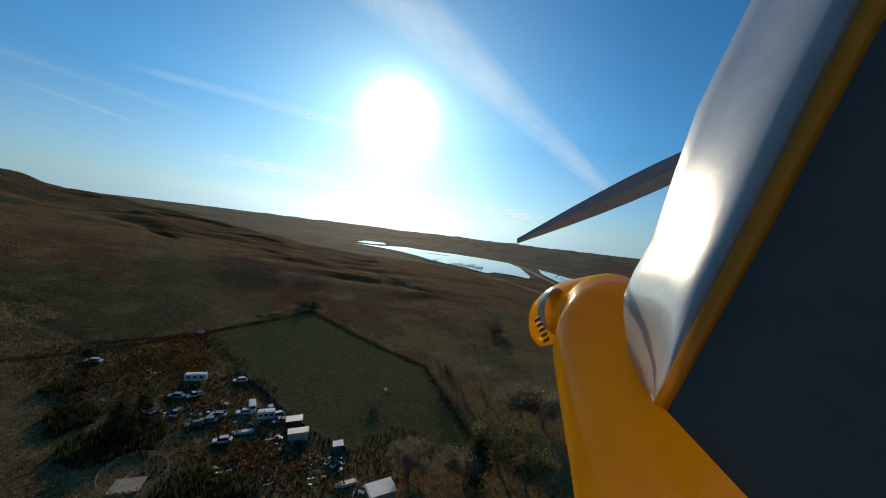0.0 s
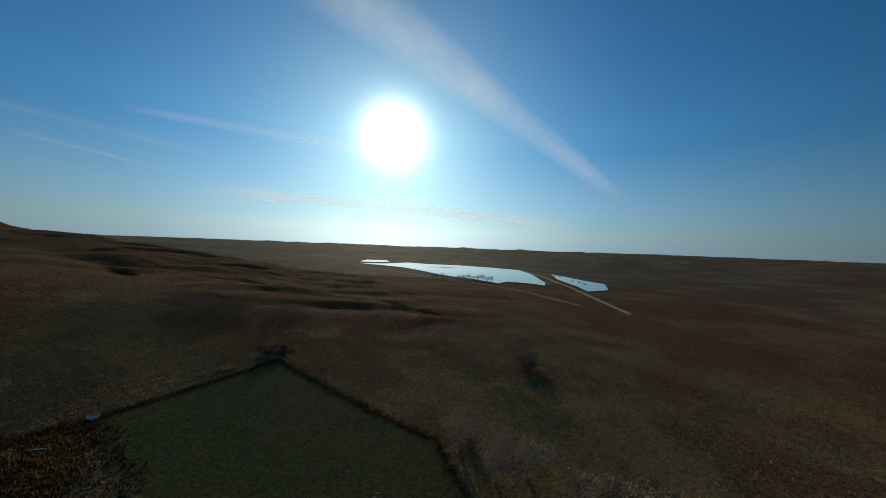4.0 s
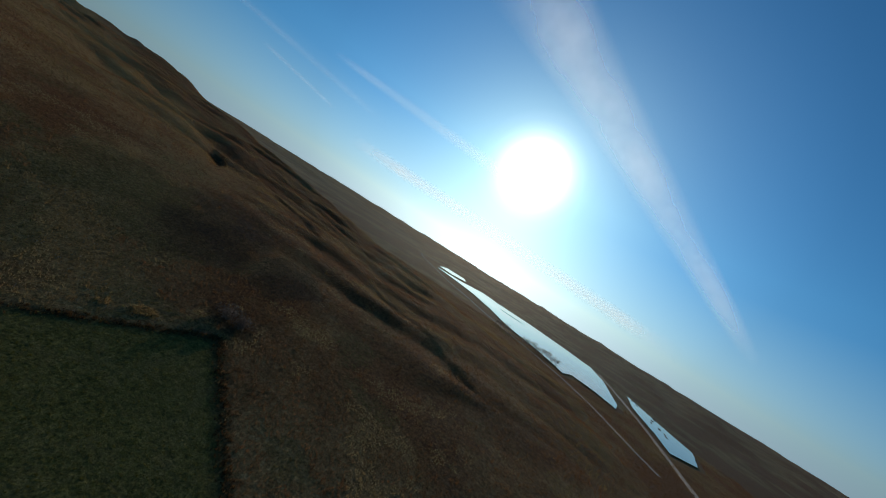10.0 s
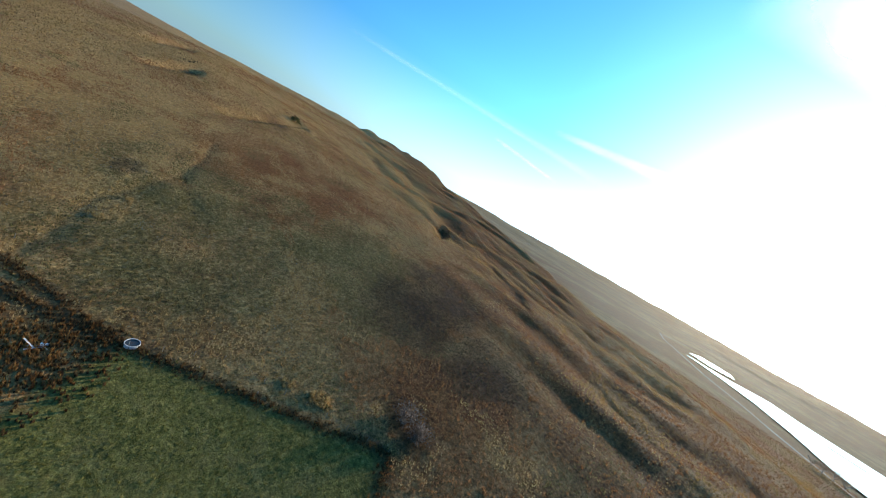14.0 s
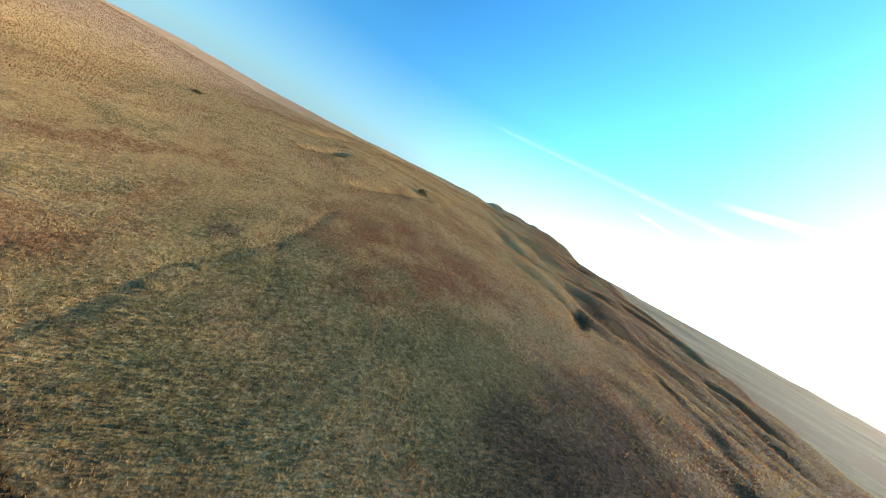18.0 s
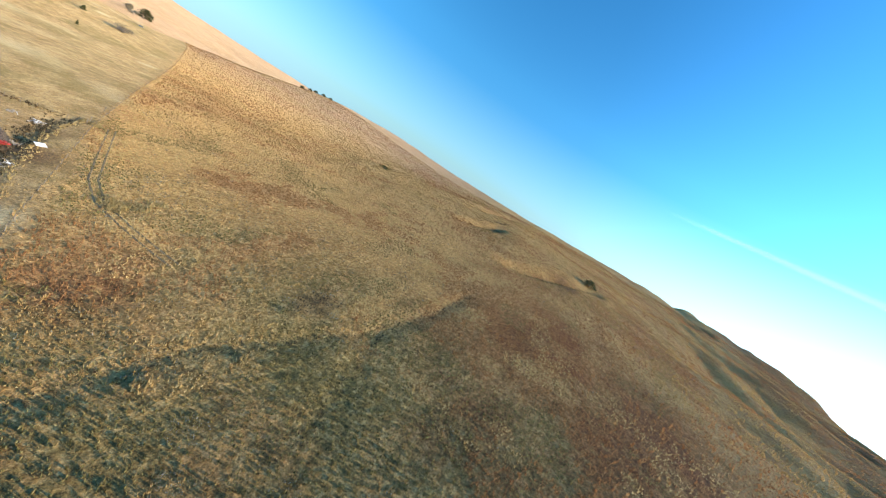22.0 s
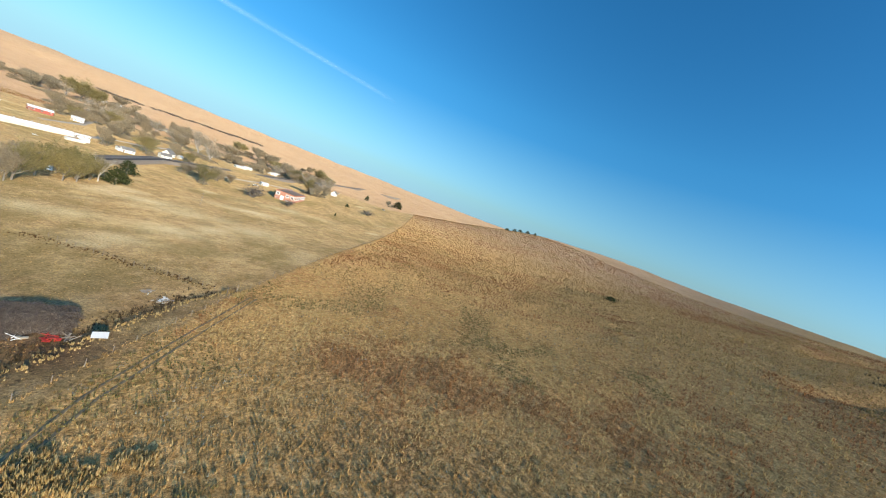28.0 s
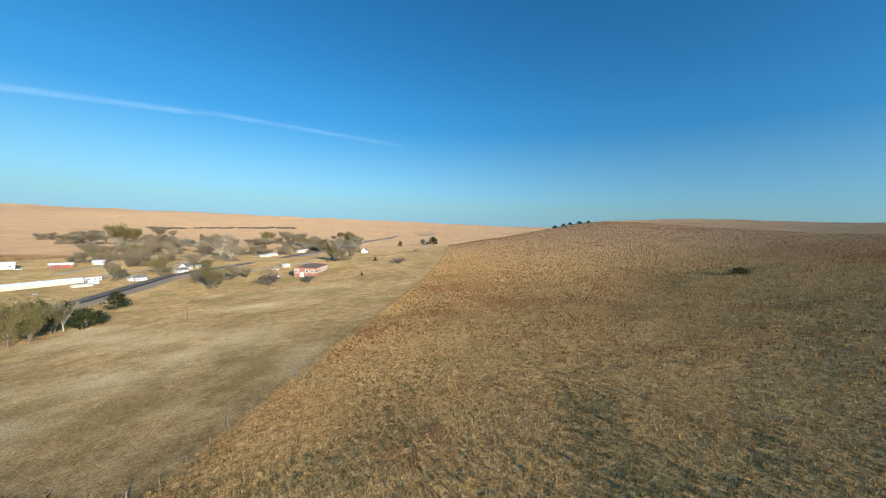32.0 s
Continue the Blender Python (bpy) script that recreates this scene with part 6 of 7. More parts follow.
def scrap_heap(at, seed, mats, count, radius, label, long=2.2):
    """A heap of separate boards, pipes and sheets."""
    rng = random.Random(seed)
    ob = thing("scrap_heap", at, rng.uniform(0, 90), label, "scrap")
    for k in range(count):
        a, d = rng.uniform(0, 6.283), radius * math.sqrt(rng.random())
        x, y, z = math.cos(a) * d, math.sin(a) * d, rng.uniform(0.0, 0.5)
        kind = rng.random()
        turn = (rng.uniform(-18, 18), rng.uniform(-18, 18), rng.uniform(0, 180))
        if kind < 0.45:
            bm = box(rng.uniform(0.8, long), rng.uniform(0.12, 0.3), 0.06, (x, y, z), 0, turn)
            part("board", bm, rng.choice(mats), ob)
        elif kind < 0.75:
            bm = box(rng.uniform(0.5, 1.3), rng.uniform(0.5, 1.1), 0.05, (x, y, z), 0.01, turn)
            part("sheet", bm, rng.choice(mats), ob)
        else:
            q = Vector((x, y, z + 0.1))
            w = Vector((math.cos(turn[2]), math.sin(turn[2]), rng.uniform(-0.1, 0.25))) * long * 0.5
            part("pipe", rod(q - w, q + w, 0.06, None, 6), rng.choice(mats), ob)
    return ob


caravan(place(97.6, -121.0), 20)
camper_shell(place(74.6, -113.1), 120)
caravan(place(68.7, -109.9), 25, 4.6, "boxy cream-white camper trailer beside the yard fence")
boat(place(70.8, -102.3), 30)
boat(place(39.5, -90.8), 35)
shed(place(56.8, -104.2), 20, 5.0, 2.4, 2.2, M_CREAM, M_TIN, "pale metal storage container with a flat roof")
shed(place(60.3, -109.6), 20, 4.2, 2.8, 1.9, M_DARKMETAL, M_TIN, "dark open shed with a tin roof")
shed(place(45.0, -101.4), 20, 2.4, 2.2, 2.3, M_CARTEAL, M_TIN, "small dark teal shed with a grey tin roof")
shed(place(31.2, -89.2), 28, 6.0, 4.2, 2.0, M_PALEWOOD, M_WHITETIN, "low wooden shed with a broad pale roof")
car(place(96.4, -111.7), 10, M_CARGREY, "dull grey car body sunk in weeds", 4.4, 1.45, False)
car(place(92.6, -113.8), 60, M_CARWHITE, "white pickup with an open bed in the weeds", 4.4, 1.45, True)
car(place(96.3, -103.4), 20, M_DARKMETAL, "dark stripped car body in the weeds", 4.4, 1.45, False)
car(place(91.0, -104.7), 100, M_CARGREY, "grey car frame with missing panels", 4.4, 1.45, True)
car(place(83.4, -101.8), 30, M_CARTEAL, "teal old car half hidden in weeds", 4.4, 1.45, False)
car(place(81.6, -104.2), 20, M_CARGREY, "grey old car half hidden in weeds", 4.4, 1.45, False)
car(place(80.8, -107.0), 15, M_CARGREY, "dented grey sedan in the yard", 4.4, 1.45, False)
car(place(75.2, -110.3), 20, M_CARWHITE, "white car bonnet-up in the yard", 4.4, 1.45, False)
car(place(66.3, -111.7), 40, M_CARWHITE, "white sedan parked in the scrap yard", 4.4, 1.45, False)
car(place(69.3, -113.6), 110, M_CARGREY, "pale grey sedan parked in the scrap yard", 4.4, 1.45, False)
car(place(64.4, -109.6), 40, M_CARGREY, "grey pickup beside the shed", 4.4, 1.45, True)
car(place(86.0, -125.8), 30, M_CARWHITE, "white car beside the dark yard fence", 4.4, 1.45, False)
car(place(95.6, -101.8), 70, M_CARGREY, "grey car wreck beside the lane", 4.4, 1.45, False)
car(place(73.6, -98.1), 25, M_CARWHITE, "white car half buried in weeds", 4.4, 1.45, False)
car(place(128.7, -118.6), 20, M_CARWHITE, "white car body far out in the weeds", 4.4, 1.45, False)
car(place(220.5, 251.9), 10, M_CARWHITE, "white car parked beside the brick hall", 4.4, 1.45, False)
car(place(221.2, 215.6), 20, M_CARWHITE, "white pickup parked on the pasture edge", 4.4, 1.45, True)
car(place(40.2, 298.2), 20, M_CARWHITE, "white pickup parked by the metal shed", 4.4, 1.45, True)
car(place(365.7, 493.7), 30, M_CARWHITE, "white car parked beside the gable house", 4.4, 1.45, False)
car(place(360.7, 272.5), 30, M_CARGREY, "grey car parked by the fence corner", 4.4, 1.45, False)
car(place(142.1, 230.8), 20, M_CARWHITE, "white car parked beside the railway", 4.4, 1.45, False)
scrap_heap(place(99.2, -105.9), 200, [M_TIN, M_DARKMETAL, M_WOOD, M_RUST], 18, 2.6, "dark heap of scrap metal and boards")
scrap_heap(place(84.9, -107.0), 201, [M_TIN, M_CARGREY, M_WOOD], 18, 3, "grey heap of sheet metal and boards")
scrap_heap(place(44.3, -96.3), 202, [M_WHITETIN, M_TIN, M_DARKMETAL], 34, 3.2, "heap of pale pipes and metal sheets")
scrap_heap(place(75.8, -105.4), 203, [M_TIN, M_DARKMETAL, M_WOOD, M_RUST], 16, 2.5, "scattered scrap metal among weeds")
scrap_heap(place(62.7, -103.0), 204, [M_WHITETIN, M_WOOD], 14, 2.2, "pile of pale sheets beside the shed")
scrap_heap(place(67.4, -90.3), 205, [M_TIN, M_DARKMETAL, M_WOOD, M_RUST], 14, 2.5, "scattered boards and scrap in the weeds")
scrap_heap(place(46.8, -91.9), 206, [M_TIN, M_DARKMETAL, M_WOOD, M_RUST], 16, 3, "dark heap of boards and scrap")
scrap_heap(place(35.5, -89.8), 207, [M_TIN, M_DARKMETAL], 18, 2.2, "row of metal drums and scrap")
scrap_heap(place(60.0, -86.6), 208, [M_PALEWOOD, M_WOOD], 10, 2.2, "pile of grey boards")
scrap_heap(place(37.0, -136.1), 209, [M_DARKMETAL, M_WOOD], 6, 2, "small dark heap on the meadow")
scrap_heap(place(171.8, -53.2), 210, [M_PALEWOOD, M_WHITETIN], 10, 1.4, "pale boards beside the thicket")
scrap_heap(place(175.4, -53.5), 211, [M_REDSCRAP], 9, 0.9, "heap of red painted scrap")
scrap_heap(place(174.8, -48.0), 212, [M_WHITETIN, M_TIN], 8, 1, "crumpled pale sheet metal in the thicket")
scrap_heap(place(186.8, -35.7), 213, [M_TIN, M_WOOD, M_PALEWOOD], 14, 1.6, "grey scrap and boards in a bare hollow")
scrap_heap(place(177.6, -53.2), 214, [M_WOOD, M_PALEWOOD], 5, 0.7, "few loose boards near the panel")
scrap_heap(place(172.4, -65.4), 215, [M_WOOD, M_PALEWOOD, M_TIN], 14, 2, "broken boards scattered in dry grass")
scrap_heap(place(183.9, -31.7), 216, [M_TIN, M_WOOD], 6, 0.9, "small heap of grey scrap and boards")
scrap_heap(place(94.7, 196.6), 217, [M_WHITETIN, M_TIN], 8, 2, "pale scrap heap beside the barn")
scrap_heap(place(187.2, -35.3), 218, [M_TIN, M_WOOD], 10, 1.6, "grey boards and wire in a hollow")
scrap_heap(place(353.2, 279.4), 219, [M_TIN, M_DARKMETAL, M_WOOD, M_RUST], 8, 3, "scrap scattered by the fence corner")
scrap_heap(place(116.7, -139.3), 220, [M_PALEWOOD, M_WHITETIN], 6, 1.2, "pale boards beside the meadow")
YARD_FENCE = [(90.3, -131.1), (75.6, -122.6), (65.8, -114.1), (52.2, -105.6), (41.4, -101.1)]
yard_fence = thing("yard_fence", (0, 0, 0), 0, "dark weathered board fence along the scrap yard", "fence")
for k, (x, y) in enumerate(along(YARD_FENCE, 1.7)):
    z = ground_z(x, y)
    part("post", box(0.12, 0.12, 2.0, (x, y, z - 0.2)), M_WOOD, yard_fence)
    for q in range(5):
        a = radians(-38)
        part("board", box(0.26, 0.04, plant_rng.uniform(1.3, 1.7), (x + (0.2 + 0.3 * q) * math.cos(a), y + (0.2 + 0.3 * q) * math.sin(a), z - 0.1), 0, (0, 0, -38)), M_WOOD if k % 3 else M_DARKMETAL, yard_fence)
scrap_heap(place(92.3, -104.3), 260, [M_TIN, M_DARKMETAL, M_WOOD, M_RUST], 16, 2.4, "dark tangled scrap beside the lane")
scrap_heap(place(91.0, -108.3), 261, [M_WHITETIN, M_DARKMETAL], 12, 2, "pale and dark scrap pieces in weeds")
scrap_heap(place(70.0, -107.8), 262, [M_WHITETIN, M_TIN, M_WOOD], 14, 2.2, "pale sheet scrap beside the cars")
scrap_heap(place(58.4, -100.5), 263, [M_TIN, M_DARKMETAL, M_WOOD, M_RUST], 14, 2.2, "mixed scrap beside the container")
scrap_heap(place(48.9, -97.2), 264, [M_DARKMETAL, M_WOOD, M_TIN], 16, 2.6, "dark scrap and timber heap")
scrap_heap(place(57.4, -88.9), 265, [M_PALEWOOD, M_DARKMETAL], 12, 2.4, "scattered boards in tall weeds")
scrap_heap(place(83.9, -112.8), 266, [M_TIN, M_DARKMETAL, M_WOOD, M_RUST], 8, 2, "small scrap pieces beside a wreck")
scrap_heap(place(111.4, -120.6), 267, [M_TIN], 6, 1.8, "few tin pieces in dry weeds")


def stock_panel(at, turn):
    ob = thing("tilted_panel", at, turn, "white sheet-metal panel tilted on short legs", "panel")
    part("sheet", box(2.1, 1.4, 0.07, (0, 0, 0.6), 0.01, (20, 0, 0)), M_TIN, ob)
    part("edge", box(2.14, 0.12, 0.12, (0, 0.64, 0.86), 0.01, (20, 0, 0)), M_DARKMETAL, ob)
    for x in (-0.9, 0.9):
        part("leg", rod((x, 0.55, -0.2), (x, 0.55, 0.80), 0.05), M_RUST, ob)
        part("leg", rod((x, -0.55, -0.2), (x, -0.55, 0.42), 0.05), M_RUST, ob)


stock_panel(place(181.1, -54.0), 7)


def stock_tank(at):
    ob = thing("stock_tank", at, 0, "round pale water tank at the meadow corner", "tank")
    bm = bmesh.new()
    n = 18
    rings = [[bm.verts.new((r * math.cos(2 * math.pi * k / n), r * math.sin(2 * math.pi * k / n), z)) for k in range(n)] for r, z in ((1.25, -0.1), (1.25, 0.6), (1.15, 0.6), (1.15, 0.1))]
    for a, b in zip(rings, rings[1:]):
        for k in range(n):
            bm.faces.new((a[k], a[(k + 1) % n], b[(k + 1) % n], b[k]))
    bmesh.ops.recalc_face_normals(bm, faces=bm.faces)
    part("rim", bm, M_TIN, ob)
    bm = bmesh.new()
    bmesh.ops.create_circle(bm, cap_ends=True, radius=1.15, segments=18, matrix=Matrix.Translation((0, 0, 0.45)))
    part("water_surface", bm, M_WATER, ob)


stock_tank(place(118.1, -150.9))


def corral():
    """A round pen of mixed boards with a wooden deck inside."""
    cx, cy, r = (83.7, -84.3, 5.9)
    ob = thing("round_pen", place(cx, cy), 0, "round pen of pale weathered boards", "fence")
    z0 = ground_z(cx, cy)
    n = 34
    for k in range(n):
        a, b = 2 * math.pi * k / n, 2 * math.pi * (k + 1) / n
        p, q = (r * math.cos(a), r * math.sin(a)), (r * math.cos(b), r * math.sin(b))
        za, zb = ground_z(cx + p[0], cy + p[1]) - z0, ground_z(cx + q[0], cy + q[1]) - z0
        part("post", rod((*p, za - 0.3), (*p, za + 1.4), 0.07, 0.06, 6), M_PALEWOOD, ob)
        for h in (0.5, 1.15):
            part("rail", rod((*p, za + h), (*q, zb + h), 0.05, None, 5), M_PALEWOOD, ob)


corral()


def deck(x, y, turn):
    ob = thing("wooden_deck", place(x, y), turn, "weathered plank deck in the round pen", "deck")
    for k in range(12):
        part("plank", box(5.4, 0.33, 0.06, (0, (k - 5.5) * 0.36, 0.34), 0.01), M_PALEWOOD, ob)
    for s in (-1, 1):
        part("joist", box(0.15, 4.3, 0.5, (s * 2.2, 0, -0.17)), M_WOOD, ob)


deck(82.3, -81.4, 20)


# ---- high cloud ----
def cirrus_material(name, strength, size):
    m = bpy.data.materials.new(name)
    m.use_nodes = True
    nt = m.node_tree
    nt.nodes.clear()
    out = nt.nodes.new("ShaderNodeOutputMaterial")
    clear = nt.nodes.new("ShaderNodeBsdfTransparent")
    lit = nt.nodes.new("ShaderNodeBsdfTranslucent")
    back = nt.nodes.new("ShaderNodeBsdfDiffuse")
    both = nt.nodes.new("ShaderNodeAddShader")
    mix = nt.nodes.new("ShaderNodeMixShader")
    for s in (lit, back):
        s.inputs[0].default_value = (0.9, 0.9, 0.9, 1)
    nt.links.new(lit.outputs[0], both.inputs[0])
    nt.links.new(back.outputs[0], both.inputs[1])
    edge = nt.nodes.new("ShaderNodeAttribute")
    edge.attribute_name = "veil"
    wisps = ramp(nt, noise_node(nt, coords(nt), size, 3, 0.45), [(0.3, (0.5, 0.5, 0.5)), (0.7, (1, 1, 1))])
    mul = nt.nodes.new("ShaderNodeMath")
    mul.operation = "MULTIPLY"
    nt.links.new(edge.outputs["Fac"], mul.inputs[0])
    nt.links.new(wisps, mul.inputs[1])
    mul2 = nt.nodes.new("ShaderNodeMath")
    mul2.operation = "MULTIPLY"
    mul2.inputs[1].default_value = strength
    nt.links.new(mul.outputs[0], mul2.inputs[0])
    nt.links.new(mul2.outputs[0], mix.inputs[0])
    nt.links.new(clear.outputs[0], mix.inputs[1])
    nt.links.new(both.outputs[0], mix.inputs[2])
    nt.links.new(mix.outputs[0], out.inputs[0])
    return m


def cloud_streak(ends, widths, strength, label, name="contrail", size=520.0):
    """A long thin sheet of ice cloud, four kilometres off; ends: two (azimuth, elevation), widths in degrees."""
    hub, far = Vector((60, -110, 20)), 4000.0
    n, k = 150, 17
    way = [Vector((math.cos(radians(a)) * math.cos(radians(e)), math.sin(radians(a)) * math.cos(radians(e)), math.sin(radians(e)))) for a, e in ends]
    v, dens = [], []
    normal = way[0].cross(way[1]).normalized()
    for i in range(n):
        u = i / (n - 1)
        c = way[0].lerp(way[1], u).normalized()
        w = math.radians(widths[0] + (widths[1] - widths[0]) * u) / 2
        for j in range(k):
            s = j / (k - 1) * 2 - 1
            v.append(hub + (c + normal * w * s).normalized() * far)
            dens.append((1 - s * s) ** 1.3 * min(1, u * 6, (1 - u) * 6))
    f = [(i * k + j, (i + 1) * k + j, (i + 1) * k + j + 1, i * k + j + 1) for i in range(n - 1) for j in range(k - 1)]
    ob = mesh_part(name, v, f, cirrus_material(name, strength, size), smooth_shade=True)
    a = ob.data.attributes.new("veil", "FLOAT", "POINT")
    a.data.foreach_set("value", np.array(dens, np.float32))
    return tagged(ob, label, "cloud", kind="structure")


for ends, widths, strength, label in (
    (((-58.7, 39.2), (-117.4, 7.6)), (12, 1.6), 0.34, "broad fading contrail across the blue sky"),
    (((-44.2, 15.5), (-77.3, 15.1)), (1, 2.6), 0.2, "thin pale contrail beside the sun"),
    (((-52.4, 7.0), (-110.7, 4.1)), (2.2, 2.4), 0.5, "soft streak of cirrus low over the hills"),
    (((-36.5, 10.7), (-48.4, 9.1)), (0.6, 0.6), 0.14, "faint short contrail"),
    (((-10.0, 12.7), (-56.1, 11.6)), (0.6, 1.3), 0.07, "thin straight contrail in the blue"),
    (((118.2, 11.2), (95.4, 13.1)), (1.0, 0.8), 0.07, "pale contrail over the village"),
    (((97.4, 13.3), (68.6, 11.9)), (0.8, 0.7), 0.05, "faint contrail end over the village"),
):
    cloud_streak(ends, widths, strength, label)


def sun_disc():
    """Enlarged sun and a painted halo of haze; light passes through its soft rim."""
    m = bpy.data.materials.new("sun_halo_glow")
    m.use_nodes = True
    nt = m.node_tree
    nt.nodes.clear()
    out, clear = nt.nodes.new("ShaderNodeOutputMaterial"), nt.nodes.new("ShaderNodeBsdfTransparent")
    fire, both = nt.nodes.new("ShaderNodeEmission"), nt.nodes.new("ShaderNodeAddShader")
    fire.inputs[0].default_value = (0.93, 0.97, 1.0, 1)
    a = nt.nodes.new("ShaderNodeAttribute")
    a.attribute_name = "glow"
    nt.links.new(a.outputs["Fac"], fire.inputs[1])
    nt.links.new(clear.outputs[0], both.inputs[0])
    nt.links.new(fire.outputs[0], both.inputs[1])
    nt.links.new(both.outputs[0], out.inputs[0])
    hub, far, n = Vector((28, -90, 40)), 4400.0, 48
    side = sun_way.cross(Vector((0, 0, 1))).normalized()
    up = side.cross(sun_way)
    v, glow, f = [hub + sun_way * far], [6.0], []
    # emission painted outward to 38 degrees in place of lens glare and haze
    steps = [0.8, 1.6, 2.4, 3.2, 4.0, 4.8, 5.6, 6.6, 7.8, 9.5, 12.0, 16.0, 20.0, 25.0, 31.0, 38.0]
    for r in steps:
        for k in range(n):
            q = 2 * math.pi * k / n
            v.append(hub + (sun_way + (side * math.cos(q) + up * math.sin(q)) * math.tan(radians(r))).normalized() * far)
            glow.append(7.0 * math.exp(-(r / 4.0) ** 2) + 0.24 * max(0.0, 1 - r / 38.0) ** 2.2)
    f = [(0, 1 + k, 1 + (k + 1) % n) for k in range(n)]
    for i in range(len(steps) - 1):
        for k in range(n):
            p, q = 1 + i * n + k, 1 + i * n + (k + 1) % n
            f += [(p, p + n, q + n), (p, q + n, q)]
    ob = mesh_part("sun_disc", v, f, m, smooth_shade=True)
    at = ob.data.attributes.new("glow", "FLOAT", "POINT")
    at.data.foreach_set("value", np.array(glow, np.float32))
    tagged(ob, "low white afternoon sun with a wide painted glow round it", "sun", kind="structure")


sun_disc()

# ---- the model aeroplane that carries the camera, where its flight begins ----
plane_pose = look(*PATH[0][1:])
LENS = 784 / math.tan(radians(104.3 / 2))


def seen(px, py, d):
    """A point d metres before the camera mount, off its axis by (px, py)."""
    return Vector(((px - 784) / LENS * d, (441 - py) / LENS * d, -d))


def film_material(name, colour, rough, coat):
    m, nt, b = material(name, rough)
    p = coords(nt)
    c = ramp(nt, noise_node(nt, p, 0.06, 4), [(0.3, tuple(q * 0.85 for q in colour)), (0.7, colour)])
    nt.links.new(c, b.inputs["Base Color"])
    b.inputs["Specular IOR Level"].default_value = 0.5 if coat else 0.08
    b.inputs["Coat Weight"].default_value, b.inputs["Coat Roughness"].default_value = coat, 0.12
    bump(nt, b, noise_node(nt, p, 0.04, 3), 0.0007)
    return m


def glow_film(name, colour, rough, share):
    """Thin covering film that lets sunlight through."""
    m = film_material(name, colour, rough, 0.5)
    nt = m.node_tree
    b, out = nt.nodes["Principled BSDF"], nt.nodes["Material Output"]
    lit, mix = nt.nodes.new("ShaderNodeBsdfTranslucent"), nt.nodes.new("ShaderNodeMixShader")
    lit.inputs[0].default_value, mix.inputs[0].default_value = (*colour, 1), share
    nt.links.new(b.outputs[0], mix.inputs[1])
    nt.links.new(lit.outputs[0], mix.inputs[2])
    nt.links.new(mix.outputs[0], out.inputs[0])
    return m


M_YELLOW = glow_film("yellow_film", (1.0, 0.60, 0.04), 0.22, 0.6)
M_SILVER = film_material("grey_film", (0.50, 0.51, 0.52), 0.34, 0.6)
M_BLACK = film_material("black_film", (0.17, 0.17, 0.165), 0.5, 0.0)
M_TRIM = glow_film("orange_trim", (0.95, 0.52, 0.04), 0.4, 0.5)
M_PALEFILM = film_material("pale_film", (0.75, 0.70, 0.55), 0.2, 0.7)

aeroplane = tagged(new("model_aeroplane"), "yellow, grey and black model aeroplane in flight", "aeroplane")
aeroplane.matrix_world = plane_pose


def loft(name, rings, mat, parent, sides=28, label=""):
    """A body through circles (px, py, metres ahead, radius px, squash)."""
    v = []
    for px, py, d, r, squash in rings:
        c = seen(px, py, d)
        for k in range(sides):
            a = 2 * math.pi * k / sides
            v.append(c + Vector((math.cos(a) * r / LENS * d, math.sin(a) * r * squash / LENS * d, 0)))
    f = []
    for i in range(len(rings) - 1):
        for k in range(sides):
            f.append((i * sides + k, i * sides + (k + 1) % sides, (i + 1) * sides + (k + 1) % sides, (i + 1) * sides + k))
    return mesh_part(name, v, f, mat, parent, label, True)


def shell(name, rows, mat, parent, thick=0.006, label=""):
    """A curved sheet with thickness through rows of (px, py, metres ahead)."""
    k = len(rows[0])
    top = [seen(*p) for row in rows for p in row]
    v = top + [p * (1 + thick / p.length) for p in top]
    n = len(top)
    f = []
    for i in range(len(rows) - 1):
        for j in range(k - 1):
            q = (i * k + j, i * k + j + 1, (i + 1) * k + j + 1, (i + 1) * k + j)
            f += [q, tuple(n + t for t in q[::-1])]
    rim = [(i, 0) for i in range(len(rows))] + [(len(rows) - 1, j) for j in range(1, k)] + [(i, k - 1) for i in range(len(rows) - 2, -1, -1)] + [(0, j) for j in range(k - 2, 0, -1)]
    for (a, b), (c, d) in zip(rim, rim[1:] + rim[:1]):
        f.append((a * k + b, c * k + d, n + c * k + d, n + a * k + b))
    return mesh_part(name, v, f, mat, parent, label, True)


loft("fuselage", [(1120, 548, 1.10, 50, 1), (1078, 566, 1.05, 88, 0.92), (1090, 620, 0.98, 112, 0.95), (1130, 700, 0.90, 140, 0.95), (1185, 800, 0.80, 178, 0.95), (1265, 930, 0.72, 240, 0.95), (1400, 1150, 0.64, 350, 0.95), (1620, 1500, 0.58, 520, 0.95)], M_YELLOW, aeroplane, 40, "glossy yellow film covering")
loft("nose", [(948, 588, 1.22, 4, 1), (950, 582, 1.21, 13, 1.7), (960, 570, 1.20, 24, 1.8), (984, 558, 1.17, 36, 1.4), (1010, 556, 1.14, 52, 1.15), (1075, 566, 1.08, 86, 0.95)], M_YELLOW, aeroplane, 32)
loft("spinner_ring", [(966, 552, 1.13, 14, 2.0), (975, 549, 1.12, 20, 1.9), (986, 552, 1.10, 22, 1.9)], M_PALEFILM, aeroplane, 24, "pale moulded nose ring")
lead = [(1154, 715), (1131, 678), (1112, 621), (1103, 557), (1104, 522), (1122, 480), (1154, 425), (1192, 310), (1235, 190), (1290, 80), (1345, -30), (1390, -120)]
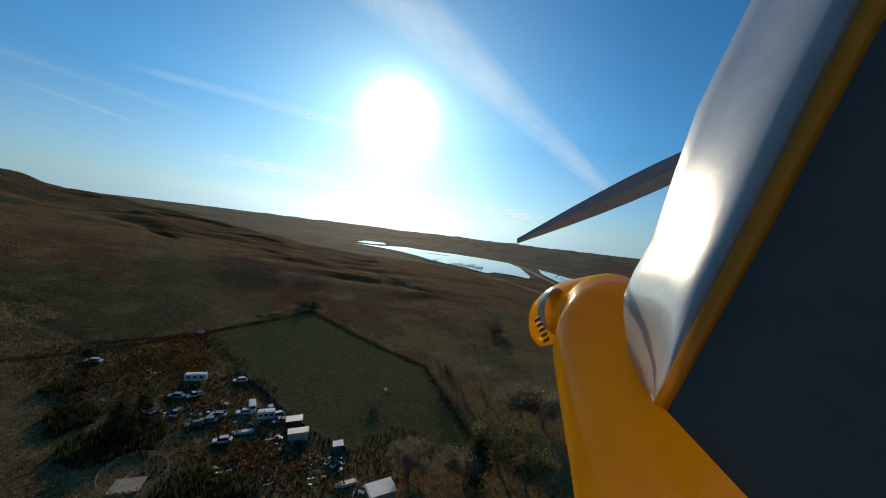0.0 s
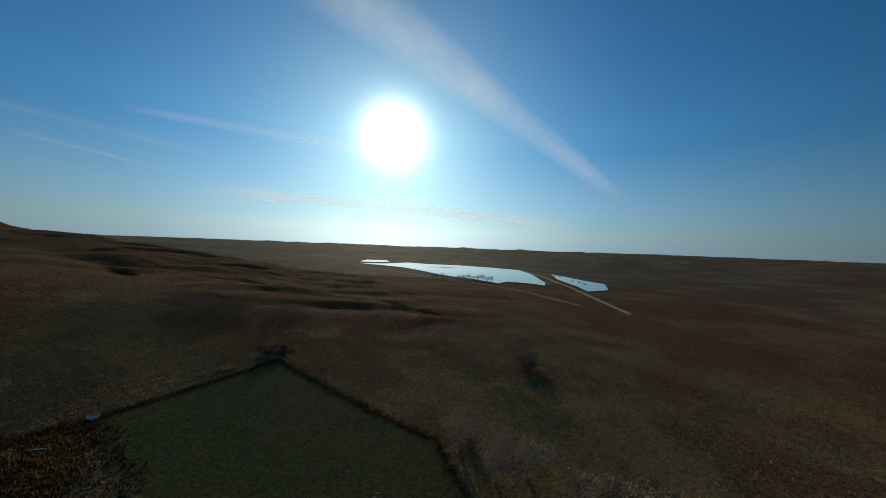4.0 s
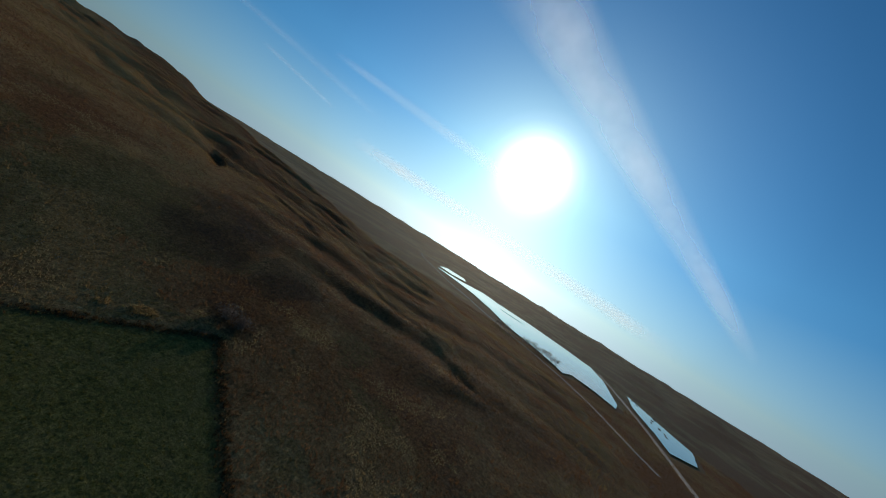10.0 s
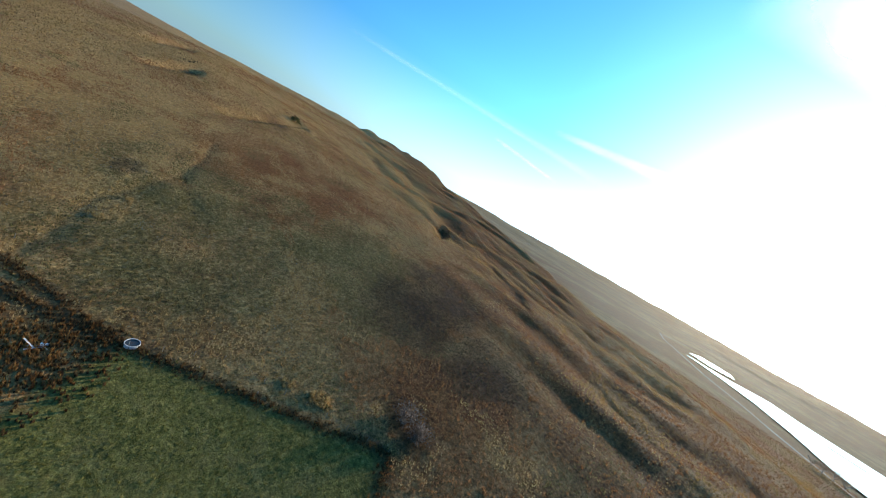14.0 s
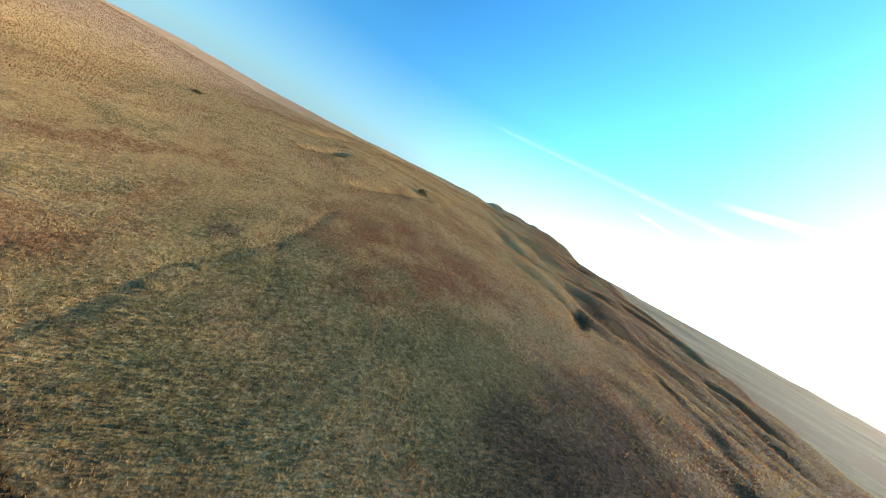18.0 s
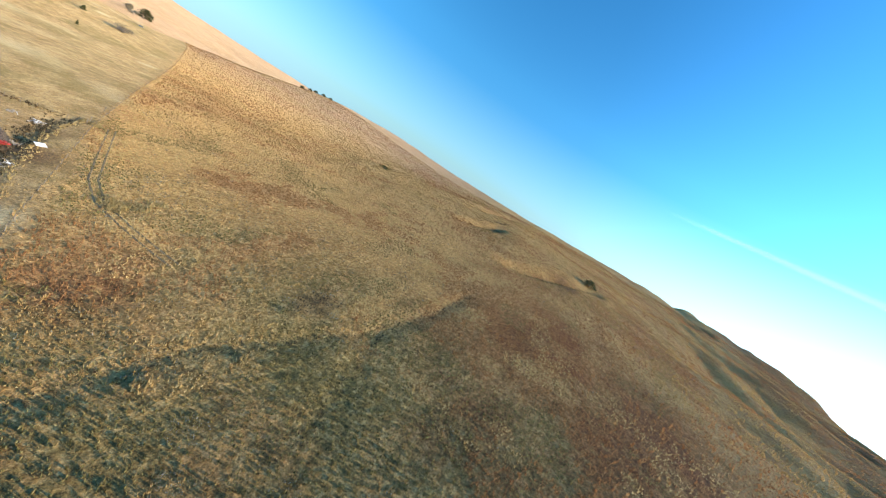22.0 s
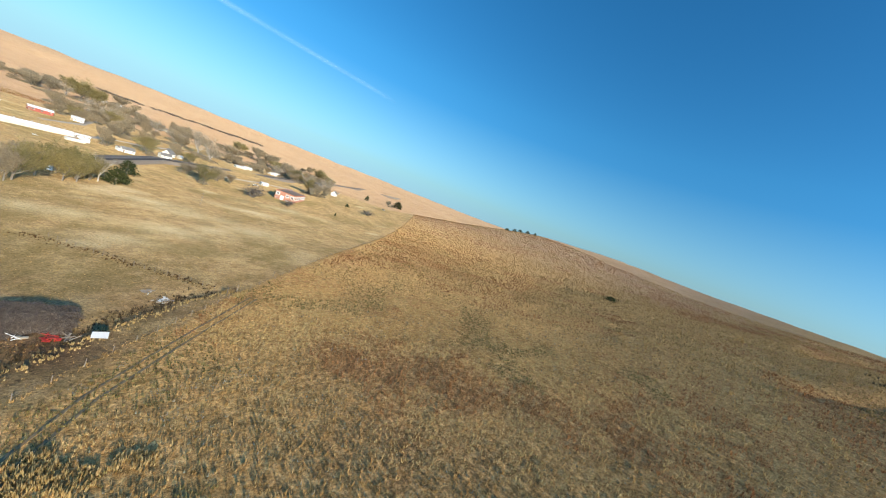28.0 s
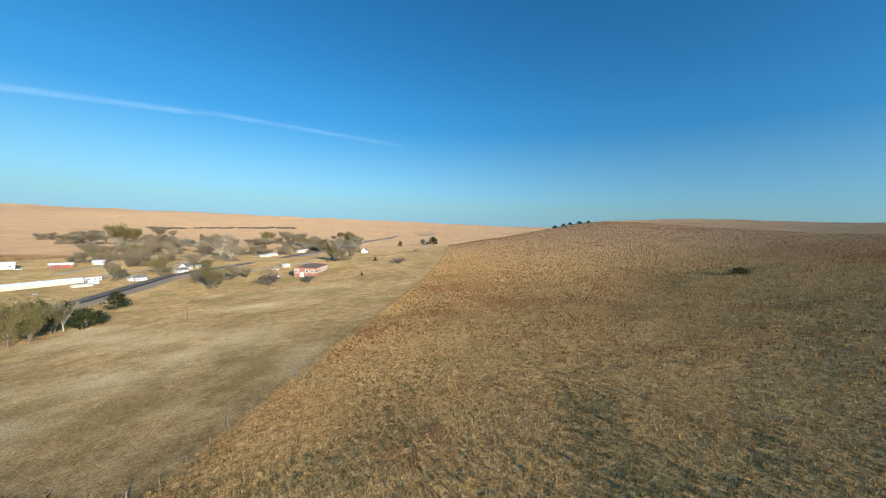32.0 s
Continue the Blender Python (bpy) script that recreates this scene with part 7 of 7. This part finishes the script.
trail = [(1158, 716), (1178, 678), (1207, 621), (1240, 557), (1259, 522), (1281, 480), (1310, 425), (1370, 310), (1432, 190), (1490, 80), (1548, -30), (1595, -120)]
rows = []
for (ax, ay), (tx, ty) in zip(lead, trail):
    rows.append([(ax + (tx - ax) * k / 10, ay + (ty - ay) * k / 10, 0.80 - 0.27 * math.sin(k / 10 * math.pi / 2)) for k in range(11)])
shell("forward_skin", rows, M_SILVER, aeroplane, 0.02, "mid grey glossy film with bubbles")
shell("trim_stripe", [[(tx - 3, ty - 2, 0.522), (tx + 12 + 1.2 * i, ty + 6, 0.515), (tx + 24 + 2.4 * i, ty + 13, 0.51)] for i, (tx, ty) in enumerate(trail)], M_TRIM, aeroplane, 0.004, "orange-yellow trim stripe")
rows = []
for i, (tx, ty) in enumerate(trail):
    sx, sy = tx + 22 + 2.4 * i, ty + 12
    rows.append([(sx + 600 * u, sy + 640 * u, 0.504 - 0.22 * u) for u in (0, 0.15, 0.4, 0.7, 1.0)])
shell("side_skin", rows, M_BLACK, aeroplane, 0.004, "matt black side covering")


def blade():
    bm = bmesh.new()
    rows = []
    for u in range(9):
        t = u / 8
        px, py = 1300 - 385 * t, 250 + 177 * t
        w = 22 * math.sin(math.pi * min(1, 0.3 + t * 0.68)) + 3
        rows.append([bm.verts.new(seen(px, py - w, 1.25)), bm.verts.new(seen(px, py, 1.24)), bm.verts.new(seen(px, py + w, 1.252)), bm.verts.new(seen(px, py, 1.26))])
    for a, b in zip(rows, rows[1:]):
        for k in range(4):
            bm.faces.new((a[k], a[(k + 1) % 4], b[(k + 1) % 4], b[k]))
    bm.faces.new(rows[0])
    bm.faces.new(rows[-1][::-1])
    bmesh.ops.recalc_face_normals(bm, faces=bm.faces)
    part("propeller_blade", bm, M_SILVER, aeroplane, "thin dark grey propeller blade")


blade()
for k in range(5):
    a, b, c = seen(945 + 4 * k, 566 + 9 * k, 1.10), seen(955 + 4 * k, 560 + 9 * k, 1.095), seen(957 + 4 * k, 565 + 9 * k, 1.095)
    d = seen(947 + 4 * k, 571 + 9 * k, 1.10)
    bm = bmesh.new()
    low_ring = [bm.verts.new(p) for p in (a, b, c, d)]
    high_ring = [bm.verts.new(p + Vector((0, 0, 0.002))) for p in (a, b, c, d)]
    bm.faces.new(high_ring)
    for q in range(4):
        bm.faces.new((low_ring[q], low_ring[(q + 1) % 4], high_ring[(q + 1) % 4], high_ring[q]))
    part("marking", bm, M_BLACK, aeroplane, "dark printed bar")
